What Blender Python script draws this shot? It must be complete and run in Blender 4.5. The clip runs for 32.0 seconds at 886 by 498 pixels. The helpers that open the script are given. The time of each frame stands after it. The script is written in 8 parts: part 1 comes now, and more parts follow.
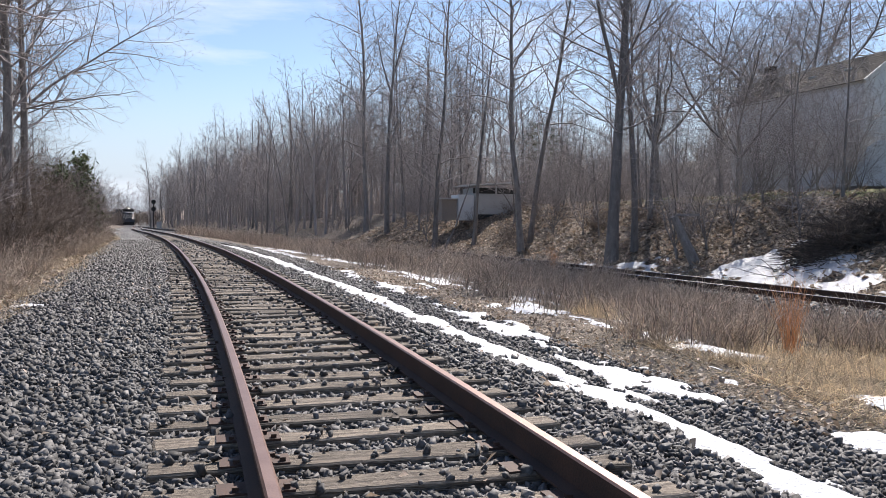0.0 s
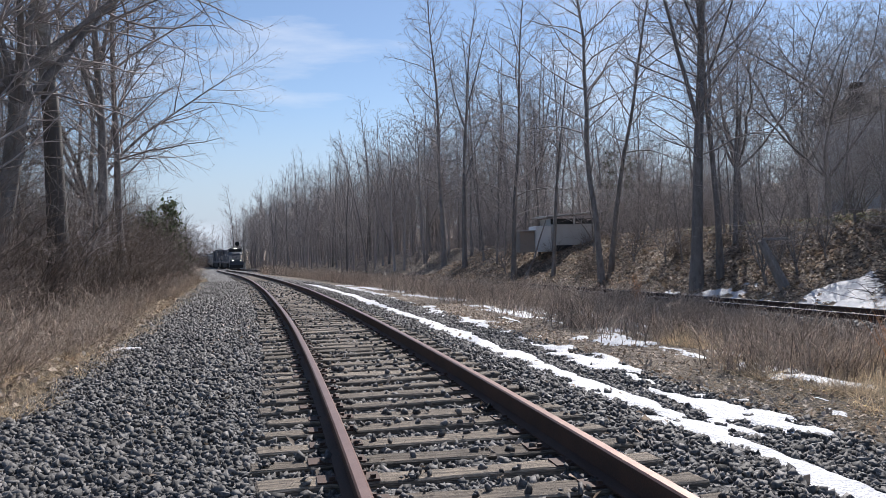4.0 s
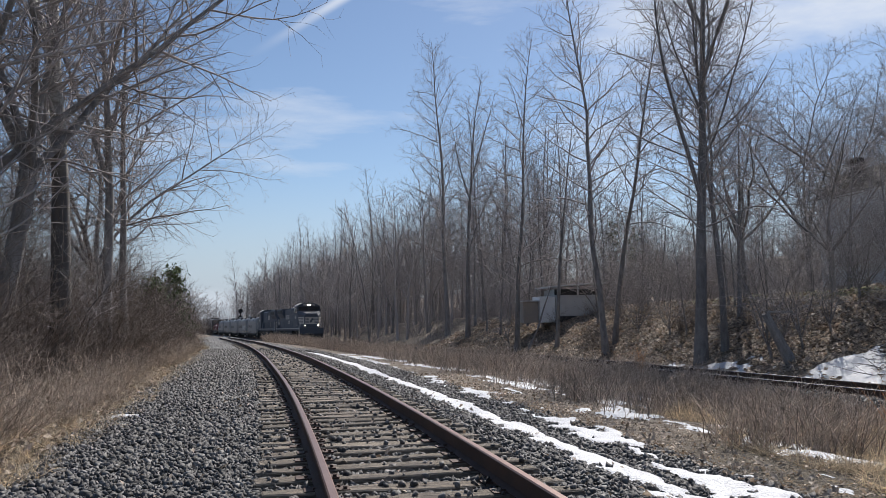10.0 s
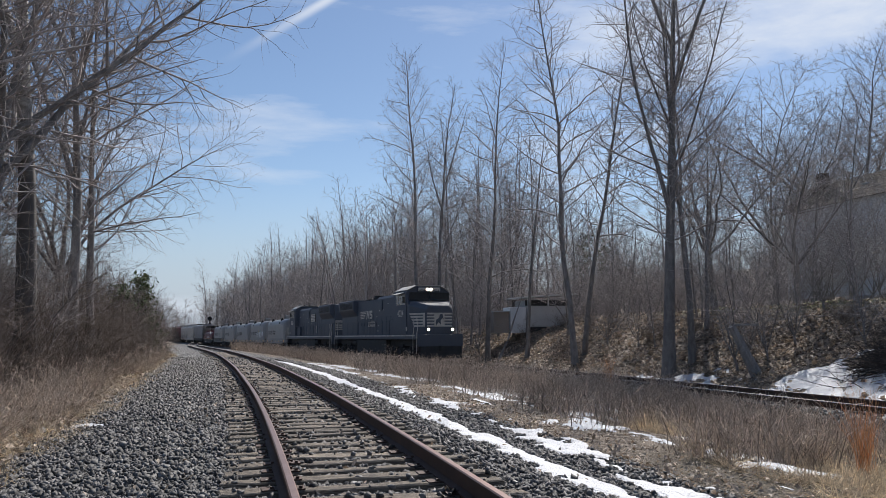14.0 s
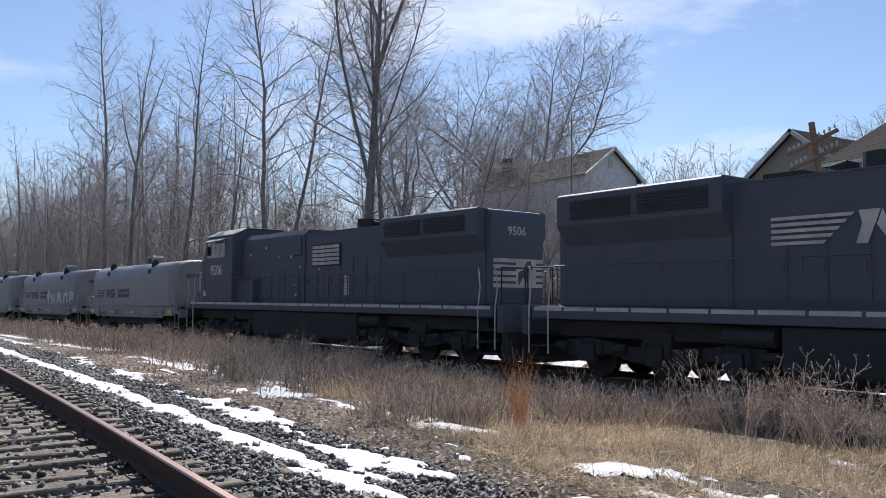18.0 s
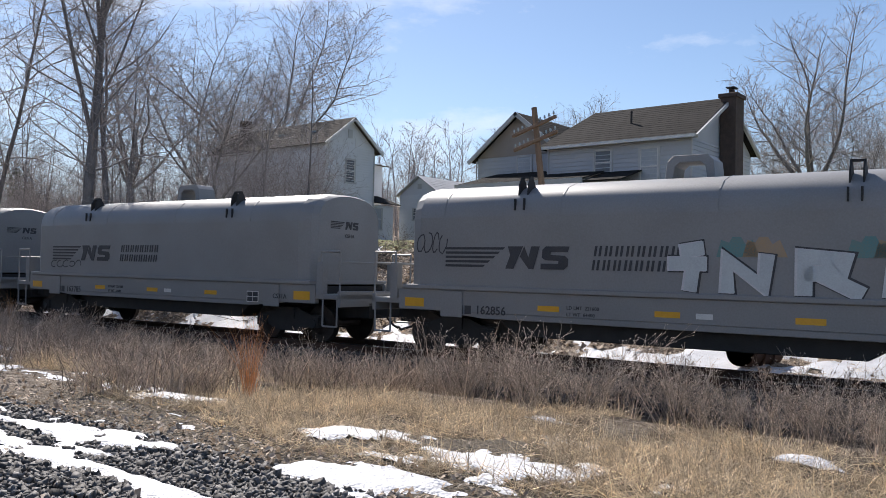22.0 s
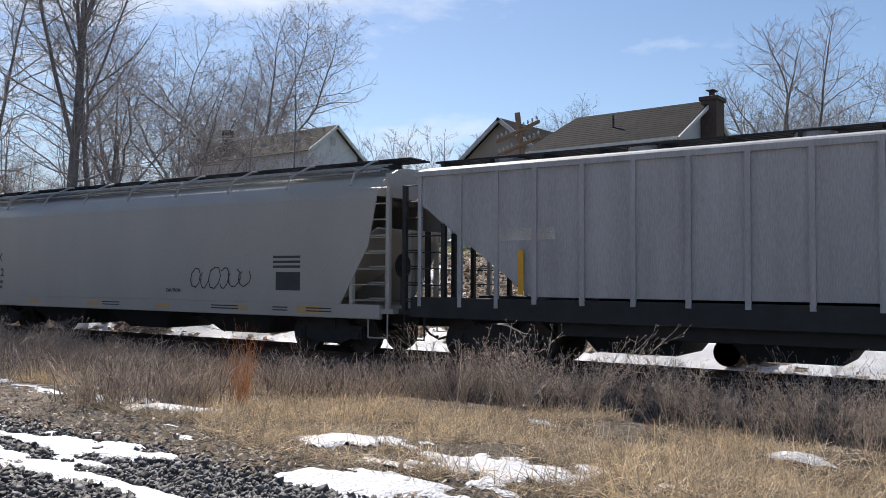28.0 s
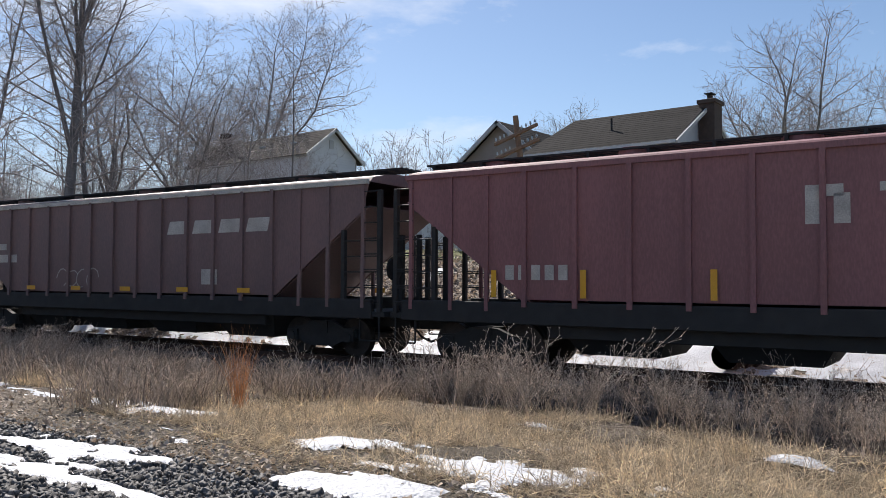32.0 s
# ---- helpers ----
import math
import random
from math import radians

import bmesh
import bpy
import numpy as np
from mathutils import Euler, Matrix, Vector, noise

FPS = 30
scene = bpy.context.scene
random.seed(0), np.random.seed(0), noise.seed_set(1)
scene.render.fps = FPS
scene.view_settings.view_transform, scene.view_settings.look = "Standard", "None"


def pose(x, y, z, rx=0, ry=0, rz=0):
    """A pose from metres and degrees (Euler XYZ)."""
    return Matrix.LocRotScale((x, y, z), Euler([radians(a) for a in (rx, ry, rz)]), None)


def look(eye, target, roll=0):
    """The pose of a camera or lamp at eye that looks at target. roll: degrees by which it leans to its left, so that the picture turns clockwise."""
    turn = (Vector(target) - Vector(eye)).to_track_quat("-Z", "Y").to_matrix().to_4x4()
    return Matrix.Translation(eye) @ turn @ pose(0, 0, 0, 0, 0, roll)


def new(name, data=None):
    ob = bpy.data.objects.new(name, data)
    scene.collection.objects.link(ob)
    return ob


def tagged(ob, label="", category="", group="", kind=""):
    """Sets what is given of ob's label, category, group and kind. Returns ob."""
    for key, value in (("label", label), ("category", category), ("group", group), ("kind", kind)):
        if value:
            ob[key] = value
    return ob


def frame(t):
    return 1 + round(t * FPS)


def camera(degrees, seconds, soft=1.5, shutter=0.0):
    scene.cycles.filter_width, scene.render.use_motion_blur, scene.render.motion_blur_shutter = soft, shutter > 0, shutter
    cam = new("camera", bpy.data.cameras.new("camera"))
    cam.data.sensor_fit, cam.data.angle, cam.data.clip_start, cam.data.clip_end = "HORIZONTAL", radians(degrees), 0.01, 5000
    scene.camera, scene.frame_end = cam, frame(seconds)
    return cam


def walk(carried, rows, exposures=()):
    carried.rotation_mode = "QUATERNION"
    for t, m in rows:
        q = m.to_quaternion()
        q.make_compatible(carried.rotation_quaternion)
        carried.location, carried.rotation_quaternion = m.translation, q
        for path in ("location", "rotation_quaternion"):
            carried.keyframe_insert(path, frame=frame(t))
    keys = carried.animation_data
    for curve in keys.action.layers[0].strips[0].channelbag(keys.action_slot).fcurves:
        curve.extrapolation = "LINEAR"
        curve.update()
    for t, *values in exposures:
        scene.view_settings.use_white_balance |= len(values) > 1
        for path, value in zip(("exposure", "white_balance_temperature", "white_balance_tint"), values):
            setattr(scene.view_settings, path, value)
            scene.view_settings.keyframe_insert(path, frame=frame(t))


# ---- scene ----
cam = camera(55.69, 32.0, 0.6)


def shot(t, x, y, z, turn, tilt, lean):
    """A hand-held pose: turn clockwise from +y, tilt upwards, lean, in degrees."""
    return t, pose(x, y, z, 90 + tilt, 0, -turn) @ pose(0, 0, 0, 0, 0, lean)


PATH = [
    (0, 0.000, 0.000, 1.351, 15.91, -2.10, 0.52),
    (0.5, 0.019, -0.000, 1.367, 16.50, -2.12, 0.22),
    (1, 0.002, 0.019, 1.356, 14.51, -1.21, -0.52),
    (1.5, -0.057, 0.050, 1.354, 13.60, -0.93, -0.83),
    (2, -0.070, 0.058, 1.358, 13.62, -0.94, -0.86),
    (2.5, -0.099, 0.040, 1.359, 12.78, -0.63, -0.68),
    (3, -0.094, 0.039, 1.362, 10.83, -0.45, -1.22),
    (3.5, -0.090, 0.041, 1.369, 10.64, -0.20, -1.37),
    (5.5, -0.095, 0.029, 1.371, 10.73, 2.08, -1.37),
    (6, -0.101, 0.011, 1.370, 10.55, 2.73, -1.31),
    (6.5, -0.089, 0.004, 1.374, 10.29, 3.25, -1.19),
    (7, -0.079, 0.007, 1.379, 10.01, 4.32, -1.12),
    (7.5, -0.079, 0.006, 1.378, 9.87, 4.75, -1.04),
    (8, -0.089, -0.005, 1.371, 9.77, 4.97, -0.80),
    (8.5, -0.077, -0.012, 1.364, 10.16, 4.96, -0.77),
    (9, -0.061, 0.014, 1.360, 10.48, 4.94, -0.76),
    (9.5, -0.061, 0.022, 1.364, 10.48, 4.95, -0.75),
    (10, -0.059, 0.025, 1.367, 10.47, 4.95, -0.74),
    (10.5, -0.052, 0.009, 1.364, 10.40, 4.93, -0.82),
    (11, -0.048, 0.008, 1.368, 10.40, 4.91, -0.80),
    (11.5, -0.045, 0.006, 1.364, 10.40, 4.93, -0.82),
    (12, -0.045, 0.010, 1.362, 10.51, 4.97, -0.82),
    (12.5, -0.039, 0.021, 1.359, 10.90, 4.99, -0.80),
    (13, -0.039, 0.009, 1.363, 11.43, 4.95, -0.72),
    (13.5, -0.048, -0.014, 1.379, 11.71, 5.18, -0.50),
    (15.5, -0.003, -0.128, 1.406, 17.74, 6.63, -0.46),
    (16, -0.009, -0.146, 1.412, 20.57, 6.39, -0.60),
    (16.5, 0.009, -0.183, 1.409, 23.76, 4.98, 0.44),
    (17, 0.026, -0.198, 1.410, 26.73, 4.58, 0.56),
    (17.5, 0.041, -0.176, 1.415, 29.78, 4.49, 0.41),
    (18, 0.043, -0.203, 1.402, 32.50, 3.46, 0.34),
    (18.5, 0.063, -0.195, 1.397, 36.48, 1.96, -0.31),
    (19, 0.051, -0.185, 1.397, 37.24, 1.84, -0.24),
    (19.5, 0.043, -0.171, 1.391, 37.47, 1.64, -0.23),
    (20, 0.051, -0.187, 1.391, 41.33, 1.08, 0.49),
    (20.5, 0.063, -0.190, 1.388, 43.27, 0.96, 0.87),
    (21, 0.062, -0.203, 1.386, 44.16, 0.96, 0.91),
    (21.5, 0.067, -0.205, 1.382, 46.07, 0.90, 1.06),
    (22, 0.068, -0.239, 1.387, 50.32, 1.55, 1.31),
    (22.5, 0.062, -0.263, 1.396, 53.96, 1.75, 1.12),
    (23, 0.047, -0.302, 1.403, 57.93, 1.86, 1.12),
    (23.5, 0.045, -0.293, 1.400, 57.52, 2.01, 1.09),
    (24, 0.047, -0.274, 1.399, 56.65, 2.32, 0.99),
    (24.5, 0.038, -0.264, 1.396, 56.47, 2.60, 0.71),
    (25, 0.003, -0.261, 1.388, 55.48, 2.14, 0.63),
    (25.5, -0.021, -0.263, 1.382, 55.20, 2.05, 0.53),
    (26, -0.054, -0.232, 1.374, 53.72, 1.79, 0.52),
    (26.5, -0.047, -0.218, 1.379, 52.19, 1.56, 0.61),
    (28.5, -0.045, -0.182, 1.381, 51.44, 2.10, 0.23),
    (29, -0.047, -0.182, 1.383, 51.40, 2.18, 0.17),
    (29.5, -0.048, -0.191, 1.389, 51.30, 2.25, 0.25),
    (30, -0.036, -0.189, 1.386, 51.29, 2.29, 0.21),
    (30.5, -0.022, -0.198, 1.384, 51.27, 2.30, 0.19),
    (31, -0.019, -0.195, 1.383, 51.33, 2.30, 0.19),
    (31.5, -0.012, -0.187, 1.380, 51.40, 2.29, 0.21),
    (32, -0.018, -0.195, 1.377, 51.56, 2.20, 0.30),
]
EXPOSURES = [
    (0, 0.64, 6450, 15), (1, 0.47, 6250, 14), (2, 0.42, 6200, 14), (3.5, 0.35, 6200, 14), (6, 0.18, 6350, 12), (9, 0.15, 6350, 12), (13, 0.15, 6350, 12),
    (16, 0.12, 6200, 12), (18, 0.45, 6200, 14), (20, 0.54, 6450, 14), (26, 0.56, 6450, 14), (29, 0.42, 6450, 13), (32, 0.42, 6450, 13),
]
walk(cam, [shot(*row) for row in PATH], EXPOSURES)

# ---- world and sun ----
SUN_TURN, SUN_UP = 32.0, 42.0
world = bpy.data.worlds.new("sky")
scene.world = world
world.use_nodes = True
wn, wl = world.node_tree.nodes, world.node_tree.links
wn.clear()
sky = wn.new("ShaderNodeTexSky")
sky.sky_type, sky.sun_disc = "NISHITA", False
sky.sun_elevation, sky.sun_rotation = radians(SUN_UP), radians(SUN_TURN)
sky.air_density, sky.dust_density, sky.ozone_density = 1.0, 0.25, 3.0
geo = wn.new("ShaderNodeTexCoord")
stretch = wn.new("ShaderNodeMapping")
stretch.inputs["Scale"].default_value = (1.2, 3.0, 7.0)
stretch.inputs["Rotation"].default_value = (0.0, 0.35, 0.6)
cloud = wn.new("ShaderNodeTexNoise")
cloud.inputs["Scale"].default_value = 1.6
cloud.inputs["Detail"].default_value = 9.0
cloud.inputs["Roughness"].default_value = 0.6
ramp = wn.new("ShaderNodeValToRGB")
ramp.color_ramp.elements[0].position, ramp.color_ramp.elements[1].position = 0.56, 0.86
mix = wn.new("ShaderNodeMix")
mix.data_type = "RGBA"
mix.inputs[7].default_value = (8.5, 9.0, 9.6, 1.0)
back = wn.new("ShaderNodeBackground")
back.inputs["Strength"].default_value = 0.083
out = wn.new("ShaderNodeOutputWorld")
wl.new(geo.outputs["Generated"], stretch.inputs["Vector"])
wl.new(stretch.outputs["Vector"], cloud.inputs["Vector"])


def heading(az, el):
    az, el = radians(az), radians(el)
    return Vector((math.sin(az) * math.cos(el), math.cos(az) * math.cos(el), math.sin(el)))


def along(way, lo, hi):
    """How far the sky's direction lies towards a way, as 0 to 1 between lo and hi."""
    d = wn.new("ShaderNodeVectorMath")
    d.operation = "DOT_PRODUCT"
    d.inputs[1].default_value = way
    wl.new(geo.outputs["Generated"], d.inputs[0])
    m = wn.new("ShaderNodeMapRange")
    m.interpolation_type = "SMOOTHSTEP"
    m.inputs["From Min"].default_value, m.inputs["From Max"].default_value = lo, hi
    wl.new(d.outputs["Value"], m.inputs["Value"])
    return m.outputs["Result"]


def sums(kind, a, b):
    m = wn.new("ShaderNodeMath")
    m.operation = kind
    for s, v in zip(m.inputs, (a, b)):
        if isinstance(v, float):
            s.default_value = v
        else:
            wl.new(v, s)
    return m.outputs[0]


# cirrus thicker in one part of the sky, and a contrail
thick = sums("MULTIPLY", along(heading(45, 0), math.cos(radians(34)), math.cos(radians(16))), along(Vector((0, 0, 1)), math.sin(radians(15.5)), math.sin(radians(20))))
thick = sums("MULTIPLY", thick, 0.22)
wisp = sums("MULTIPLY", along(heading(1, 13.2), math.cos(radians(6)), math.cos(radians(1))), 0.07)
veil = sums("MULTIPLY", along(heading(24, 14), math.cos(radians(9)), math.cos(radians(1))), 0.16)
wl.new(sums("ADD", sums("ADD", sums("ADD", cloud.outputs["Fac"], thick), wisp), veil), ramp.inputs["Fac"])
trail_from, trail_to = heading(-1.9, 18.0), heading(4.5, 21.9)
across = trail_from.cross(trail_to).normalized()
streak = sums("MULTIPLY", along(across, -0.010, -0.002), along(-across, -0.007, 0.002))
streak = sums("MULTIPLY", streak, along((trail_to - trail_from).normalized(), (trail_to - trail_from).normalized().dot(trail_from) - 0.03, (trail_to - trail_from).normalized().dot(trail_to)))
streak = sums("MULTIPLY", streak, sums("MULTIPLY", cloud.outputs["Fac"], 1.3))
wl.new(sums("MAXIMUM", ramp.outputs["Color"], streak), mix.inputs[0])
haze = wn.new("ShaderNodeMix")
haze.data_type = "RGBA"
haze.inputs[7].default_value = (4.9, 5.7, 6.8, 1.0)
wl.new(sums("MULTIPLY", sums("SUBTRACT", 1.0, along(Vector((0, 0, 1)), 0.0, math.sin(radians(11)))), 0.85), haze.inputs[0])
wl.new(sky.outputs["Color"], haze.inputs[6])
wl.new(haze.outputs[2], mix.inputs[6])
wl.new(mix.outputs[2], back.inputs["Color"])
wl.new(back.outputs["Background"], out.inputs["Surface"])
sun = new("sun", bpy.data.lights.new("sun", "SUN"))
sun.data.energy, sun.data.angle, sun.data.color = 5.0, radians(0.53), (1.0, 0.95, 0.87)
sun.matrix_world = look((60 * math.sin(radians(SUN_TURN)), 60 * math.cos(radians(SUN_TURN)), 60 * math.tan(radians(SUN_UP))), (0, 0, 0))

# ---- materials ----
def surface(name, base, second=None, rough=0.7, metal=0.0, scale=4.0, fine=60.0, amount=0.5, bump=0.1, spread=0.0, stretch=(1, 1, 1), bump_size=0.01, through_light=0.0):
    """Two tones in broad patches and fine grain, with fine relief."""
    m = bpy.data.materials.new(name)
    m.use_nodes = True
    n, l = m.node_tree.nodes, m.node_tree.links
    bsdf = n["Principled BSDF"]
    second = second or tuple(c * 0.7 for c in base)
    tc = n.new("ShaderNodeTexCoord")
    mp = n.new("ShaderNodeMapping")
    mp.inputs["Scale"].default_value = stretch
    l.new(tc.outputs["Object"], mp.inputs["Vector"])
    broad = n.new("ShaderNodeTexNoise")
    broad.inputs["Scale"].default_value, broad.inputs["Detail"].default_value = scale, 4.0
    grain = n.new("ShaderNodeTexNoise")
    grain.inputs["Scale"].default_value, grain.inputs["Detail"].default_value = fine, 3.0
    l.new(mp.outputs["Vector"], broad.inputs["Vector"])
    l.new(mp.outputs["Vector"], grain.inputs["Vector"])
    add = n.new("ShaderNodeMath")
    add.operation = "ADD"
    l.new(broad.outputs["Fac"], add.inputs[0])
    l.new(grain.outputs["Fac"], add.inputs[1])
    rg = n.new("ShaderNodeMapRange")
    rg.inputs["From Min"].default_value, rg.inputs["From Max"].default_value = 0.75, 1.25
    l.new(add.outputs[0], rg.inputs["Value"])
    mixer = n.new("ShaderNodeMix")
    mixer.data_type = "RGBA"
    mixer.inputs[6].default_value, mixer.inputs[7].default_value = (*base, 1), (*second, 1)
    sc = n.new("ShaderNodeMath")
    sc.operation = "MULTIPLY"
    sc.inputs[1].default_value = amount * 2
    sc.use_clamp = True
    l.new(rg.outputs["Result"], sc.inputs[0])
    l.new(sc.outputs[0], mixer.inputs[0])
    colour = mixer.outputs[2]
    if spread:
        info = n.new("ShaderNodeObjectInfo")
        isl = n.new("ShaderNodeNewGeometry")
        both = n.new("ShaderNodeMath")
        both.operation = "ADD"
        l.new(info.outputs["Random"], both.inputs[0])
        l.new(isl.outputs["Random Per Island"], both.inputs[1])
        fr = n.new("ShaderNodeMath")
        fr.operation = "FRACT"
        l.new(both.outputs[0], fr.inputs[0])
        val = n.new("ShaderNodeMapRange")
        val.inputs["To Min"].default_value, val.inputs["To Max"].default_value = 1 - spread, 1 + spread
        l.new(fr.outputs[0], val.inputs["Value"])
        hsv = n.new("ShaderNodeHueSaturation")
        l.new(val.outputs["Result"], hsv.inputs["Value"])
        l.new(colour, hsv.inputs["Color"])
        colour = hsv.outputs["Color"]
    l.new(colour, bsdf.inputs["Base Color"])
    bsdf.inputs["Roughness"].default_value, bsdf.inputs["Metallic"].default_value = rough, metal
    if through_light:
        thin = n.new("ShaderNodeBsdfTranslucent")
        l.new(colour, thin.inputs["Color"])
        blend = n.new("ShaderNodeMixShader")
        blend.inputs[0].default_value = through_light
        l.new(bsdf.outputs[0], blend.inputs[1])
        l.new(thin.outputs[0], blend.inputs[2])
        l.new(blend.outputs[0], n["Material Output"].inputs["Surface"])
    if bump:
        b = n.new("ShaderNodeBump")
        b.inputs["Strength"].default_value, b.inputs["Distance"].default_value = bump, bump_size
        l.new(grain.outputs["Fac"], b.inputs["Height"])
        l.new(b.outputs["Normal"], bsdf.inputs["Normal"])
    return m


def glow(name, colour, strength):
    m = bpy.data.materials.new(name)
    m.use_nodes = True
    bsdf = m.node_tree.nodes["Principled BSDF"]
    bsdf.inputs["Base Color"].default_value = (*colour, 1)
    bsdf.inputs["Emission Color"].default_value = (*colour, 1)
    bsdf.inputs["Emission Strength"].default_value = strength
    return m


RUST = surface("rusty_rail_steel", (0.10, 0.055, 0.038), (0.055, 0.035, 0.028), 0.75, 0.2, 3, 90, 0.5, 0.2)
POLISHED = surface("worn_rail_head", (0.24, 0.15, 0.115), (0.17, 0.10, 0.08), 0.42, 0.55, 6, 120, 0.5, 0.08)
BRIGHT = surface("polished_rail_head", (0.55, 0.53, 0.50), (0.42, 0.38, 0.34), 0.25, 0.9, 6, 120, 0.5, 0.05)
TIE = surface("weathered_tie_wood", (0.36, 0.295, 0.225), (0.085, 0.07, 0.055), 0.9, 0, 3, 20, 0.55, 0.9, 0.35, (0.6, 9, 9), 0.02)
STONE = surface("ballast_stone", (0.175, 0.165, 0.156), (0.05, 0.047, 0.045), 0.75, 0, 5, 50, 0.5, 0.3, 0.6)
SNOW = surface("old_snow", (0.60, 0.61, 0.635), (0.47, 0.475, 0.495), 0.6, 0, 3.5, 30, 0.5, 0.8, 0, (1, 1, 1), 0.04)
BARK = surface("grey_brown_bark", (0.30, 0.28, 0.268), (0.14, 0.128, 0.12), 0.9, 0, 2, 30, 0.5, 0.6, 0.2, (3, 3, 1), 0.02)
TWIG = surface("grey_twigs", (0.40, 0.36, 0.345), (0.27, 0.24, 0.228), 0.9, 0, 3, 20, 0.4, 0, 0.3)
PALE_BARK = surface("pale_sycamore_bark", (0.58, 0.55, 0.50), (0.22, 0.19, 0.16), 0.8, 0, 3.5, 9, 0.5, 0.3, 0.0)


def scaly_foot(m, low, high):
    """The old bark of a sycamore stays dark and scaly on the lower trunk and peels off above."""
    n, l = m.node_tree.nodes, m.node_tree.links
    base = n["Principled BSDF"].inputs["Base Color"]
    pale = base.links[0].from_socket
    xyz = n.new("ShaderNodeSeparateXYZ")
    l.new(n.new("ShaderNodeTexCoord").outputs["Object"], xyz.inputs[0])
    patch = n.new("ShaderNodeTexNoise")
    patch.inputs["Scale"].default_value = 1.3
    tall = n.new("ShaderNodeMath")
    tall.operation = "MULTIPLY_ADD"
    tall.inputs[1].default_value = 5.0
    l.new(patch.outputs["Fac"], tall.inputs[0])
    l.new(xyz.outputs["Z"], tall.inputs[2])
    span = n.new("ShaderNodeMapRange")
    span.inputs["From Min"].default_value, span.inputs["From Max"].default_value = low + 2.5, high + 2.5
    l.new(tall.outputs[0], span.inputs["Value"])
    both = n.new("ShaderNodeMix")
    both.data_type = "RGBA"
    both.inputs[6].default_value = (0.10, 0.088, 0.08, 1)
    l.new(span.outputs["Result"], both.inputs[0])
    l.new(pale, both.inputs[7])
    l.new(both.outputs[2], base)


scaly_foot(PALE_BARK, 5.5, 9.0)
# black raised towards blue: veiling glare is put into the paint colour
ENGINE_BLACK = surface("faded_black_paint", (0.088, 0.098, 0.118), (0.105, 0.114, 0.132), 0.6, 0, 1.2, 40, 0.4, 0.03)
CAR_GREY = surface("dusty_grey_paint", (0.27, 0.272, 0.272), (0.225, 0.222, 0.218), 0.5, 0, 0.9, 30, 0.4, 0.03)
# grimy running gear; also the dark blocks that stand for shade under cars
DARK = surface("grimy_dark_steel", (0.045, 0.044, 0.043), (0.028, 0.028, 0.028), 0.75, 0.2, 3, 60, 0.5, 0.2)
WHITE = surface("dull_white_paint", (0.74, 0.73, 0.70), (0.6, 0.59, 0.56), 0.6, 0, 3, 50, 0.4, 0.03)
SIDING = surface("white_vinyl_siding", (0.74, 0.75, 0.76), (0.64, 0.655, 0.67), 0.6, 0, 0.8, 20, 0.4, 0.05)
GREY_SIDING = surface("pale_grey_siding", (0.50, 0.515, 0.535), (0.43, 0.445, 0.465), 0.6, 0, 0.8, 20, 0.4, 0.05)
SHINGLE = surface("dark_grey_shingles", (0.036, 0.034, 0.033), (0.022, 0.021, 0.02), 0.95, 0, 1.0, 25, 0.5, 0.5)

# ---- the lie of the land ----
ALONG = np.arange(-300, 700.01, 0.5)
MAIN_SLOPE = np.interp(ALONG, (-300, -40, 3, 20, 40, 65, 95, 130, 180, 240, 700), (0.05, 0.0, -0.0745, -0.1013, -0.1208, -0.1549, -0.144, -0.1542, -0.1739, -0.1622, -0.14))
MAIN_X = np.concatenate([[0], np.cumsum((MAIN_SLOPE[1:] + MAIN_SLOPE[:-1]) / 4)])
MAIN_X += 16.26 - np.interp(3, ALONG, MAIN_X)
MAIN_S = np.concatenate([[0], np.cumsum(np.hypot(0.5, np.diff(MAIN_X)))])
MAIN_S -= np.interp(0, ALONG, MAIN_S)
SIDE_SLOPE = np.interp(ALONG, (-300, 0, 20, 30, 45, 58, 80, 105, 125, 160, 215, 700), (0.0, 0.0, -0.052, -0.06, -0.068, -0.09, -0.11, -0.107, -0.09, -0.065, -0.065, -0.14))
SIDE_X = np.concatenate([[0], np.cumsum((SIDE_SLOPE[1:] + SIDE_SLOPE[:-1]) / 4)])
SIDE_X += 1.05 - np.interp(0, ALONG, SIDE_X)
MAIN_RAIL, SIDE_RAIL = -0.44, 0.18


def main_x(y):
    return np.interp(y, ALONG, MAIN_X)


def side_x(y):
    return np.interp(y, ALONG, SIDE_X)


def side_drop(y):
    return np.interp(y, (30, 50, 75, 90, 110, 130, 210), (0.0, -0.16, -0.3, -0.4, -0.55, -0.76, -1.38))


def main_drop(y):
    return np.interp(y, (40, 86, 130, 185, 250), (0.0, -0.3, -0.6, -0.88, -1.0))


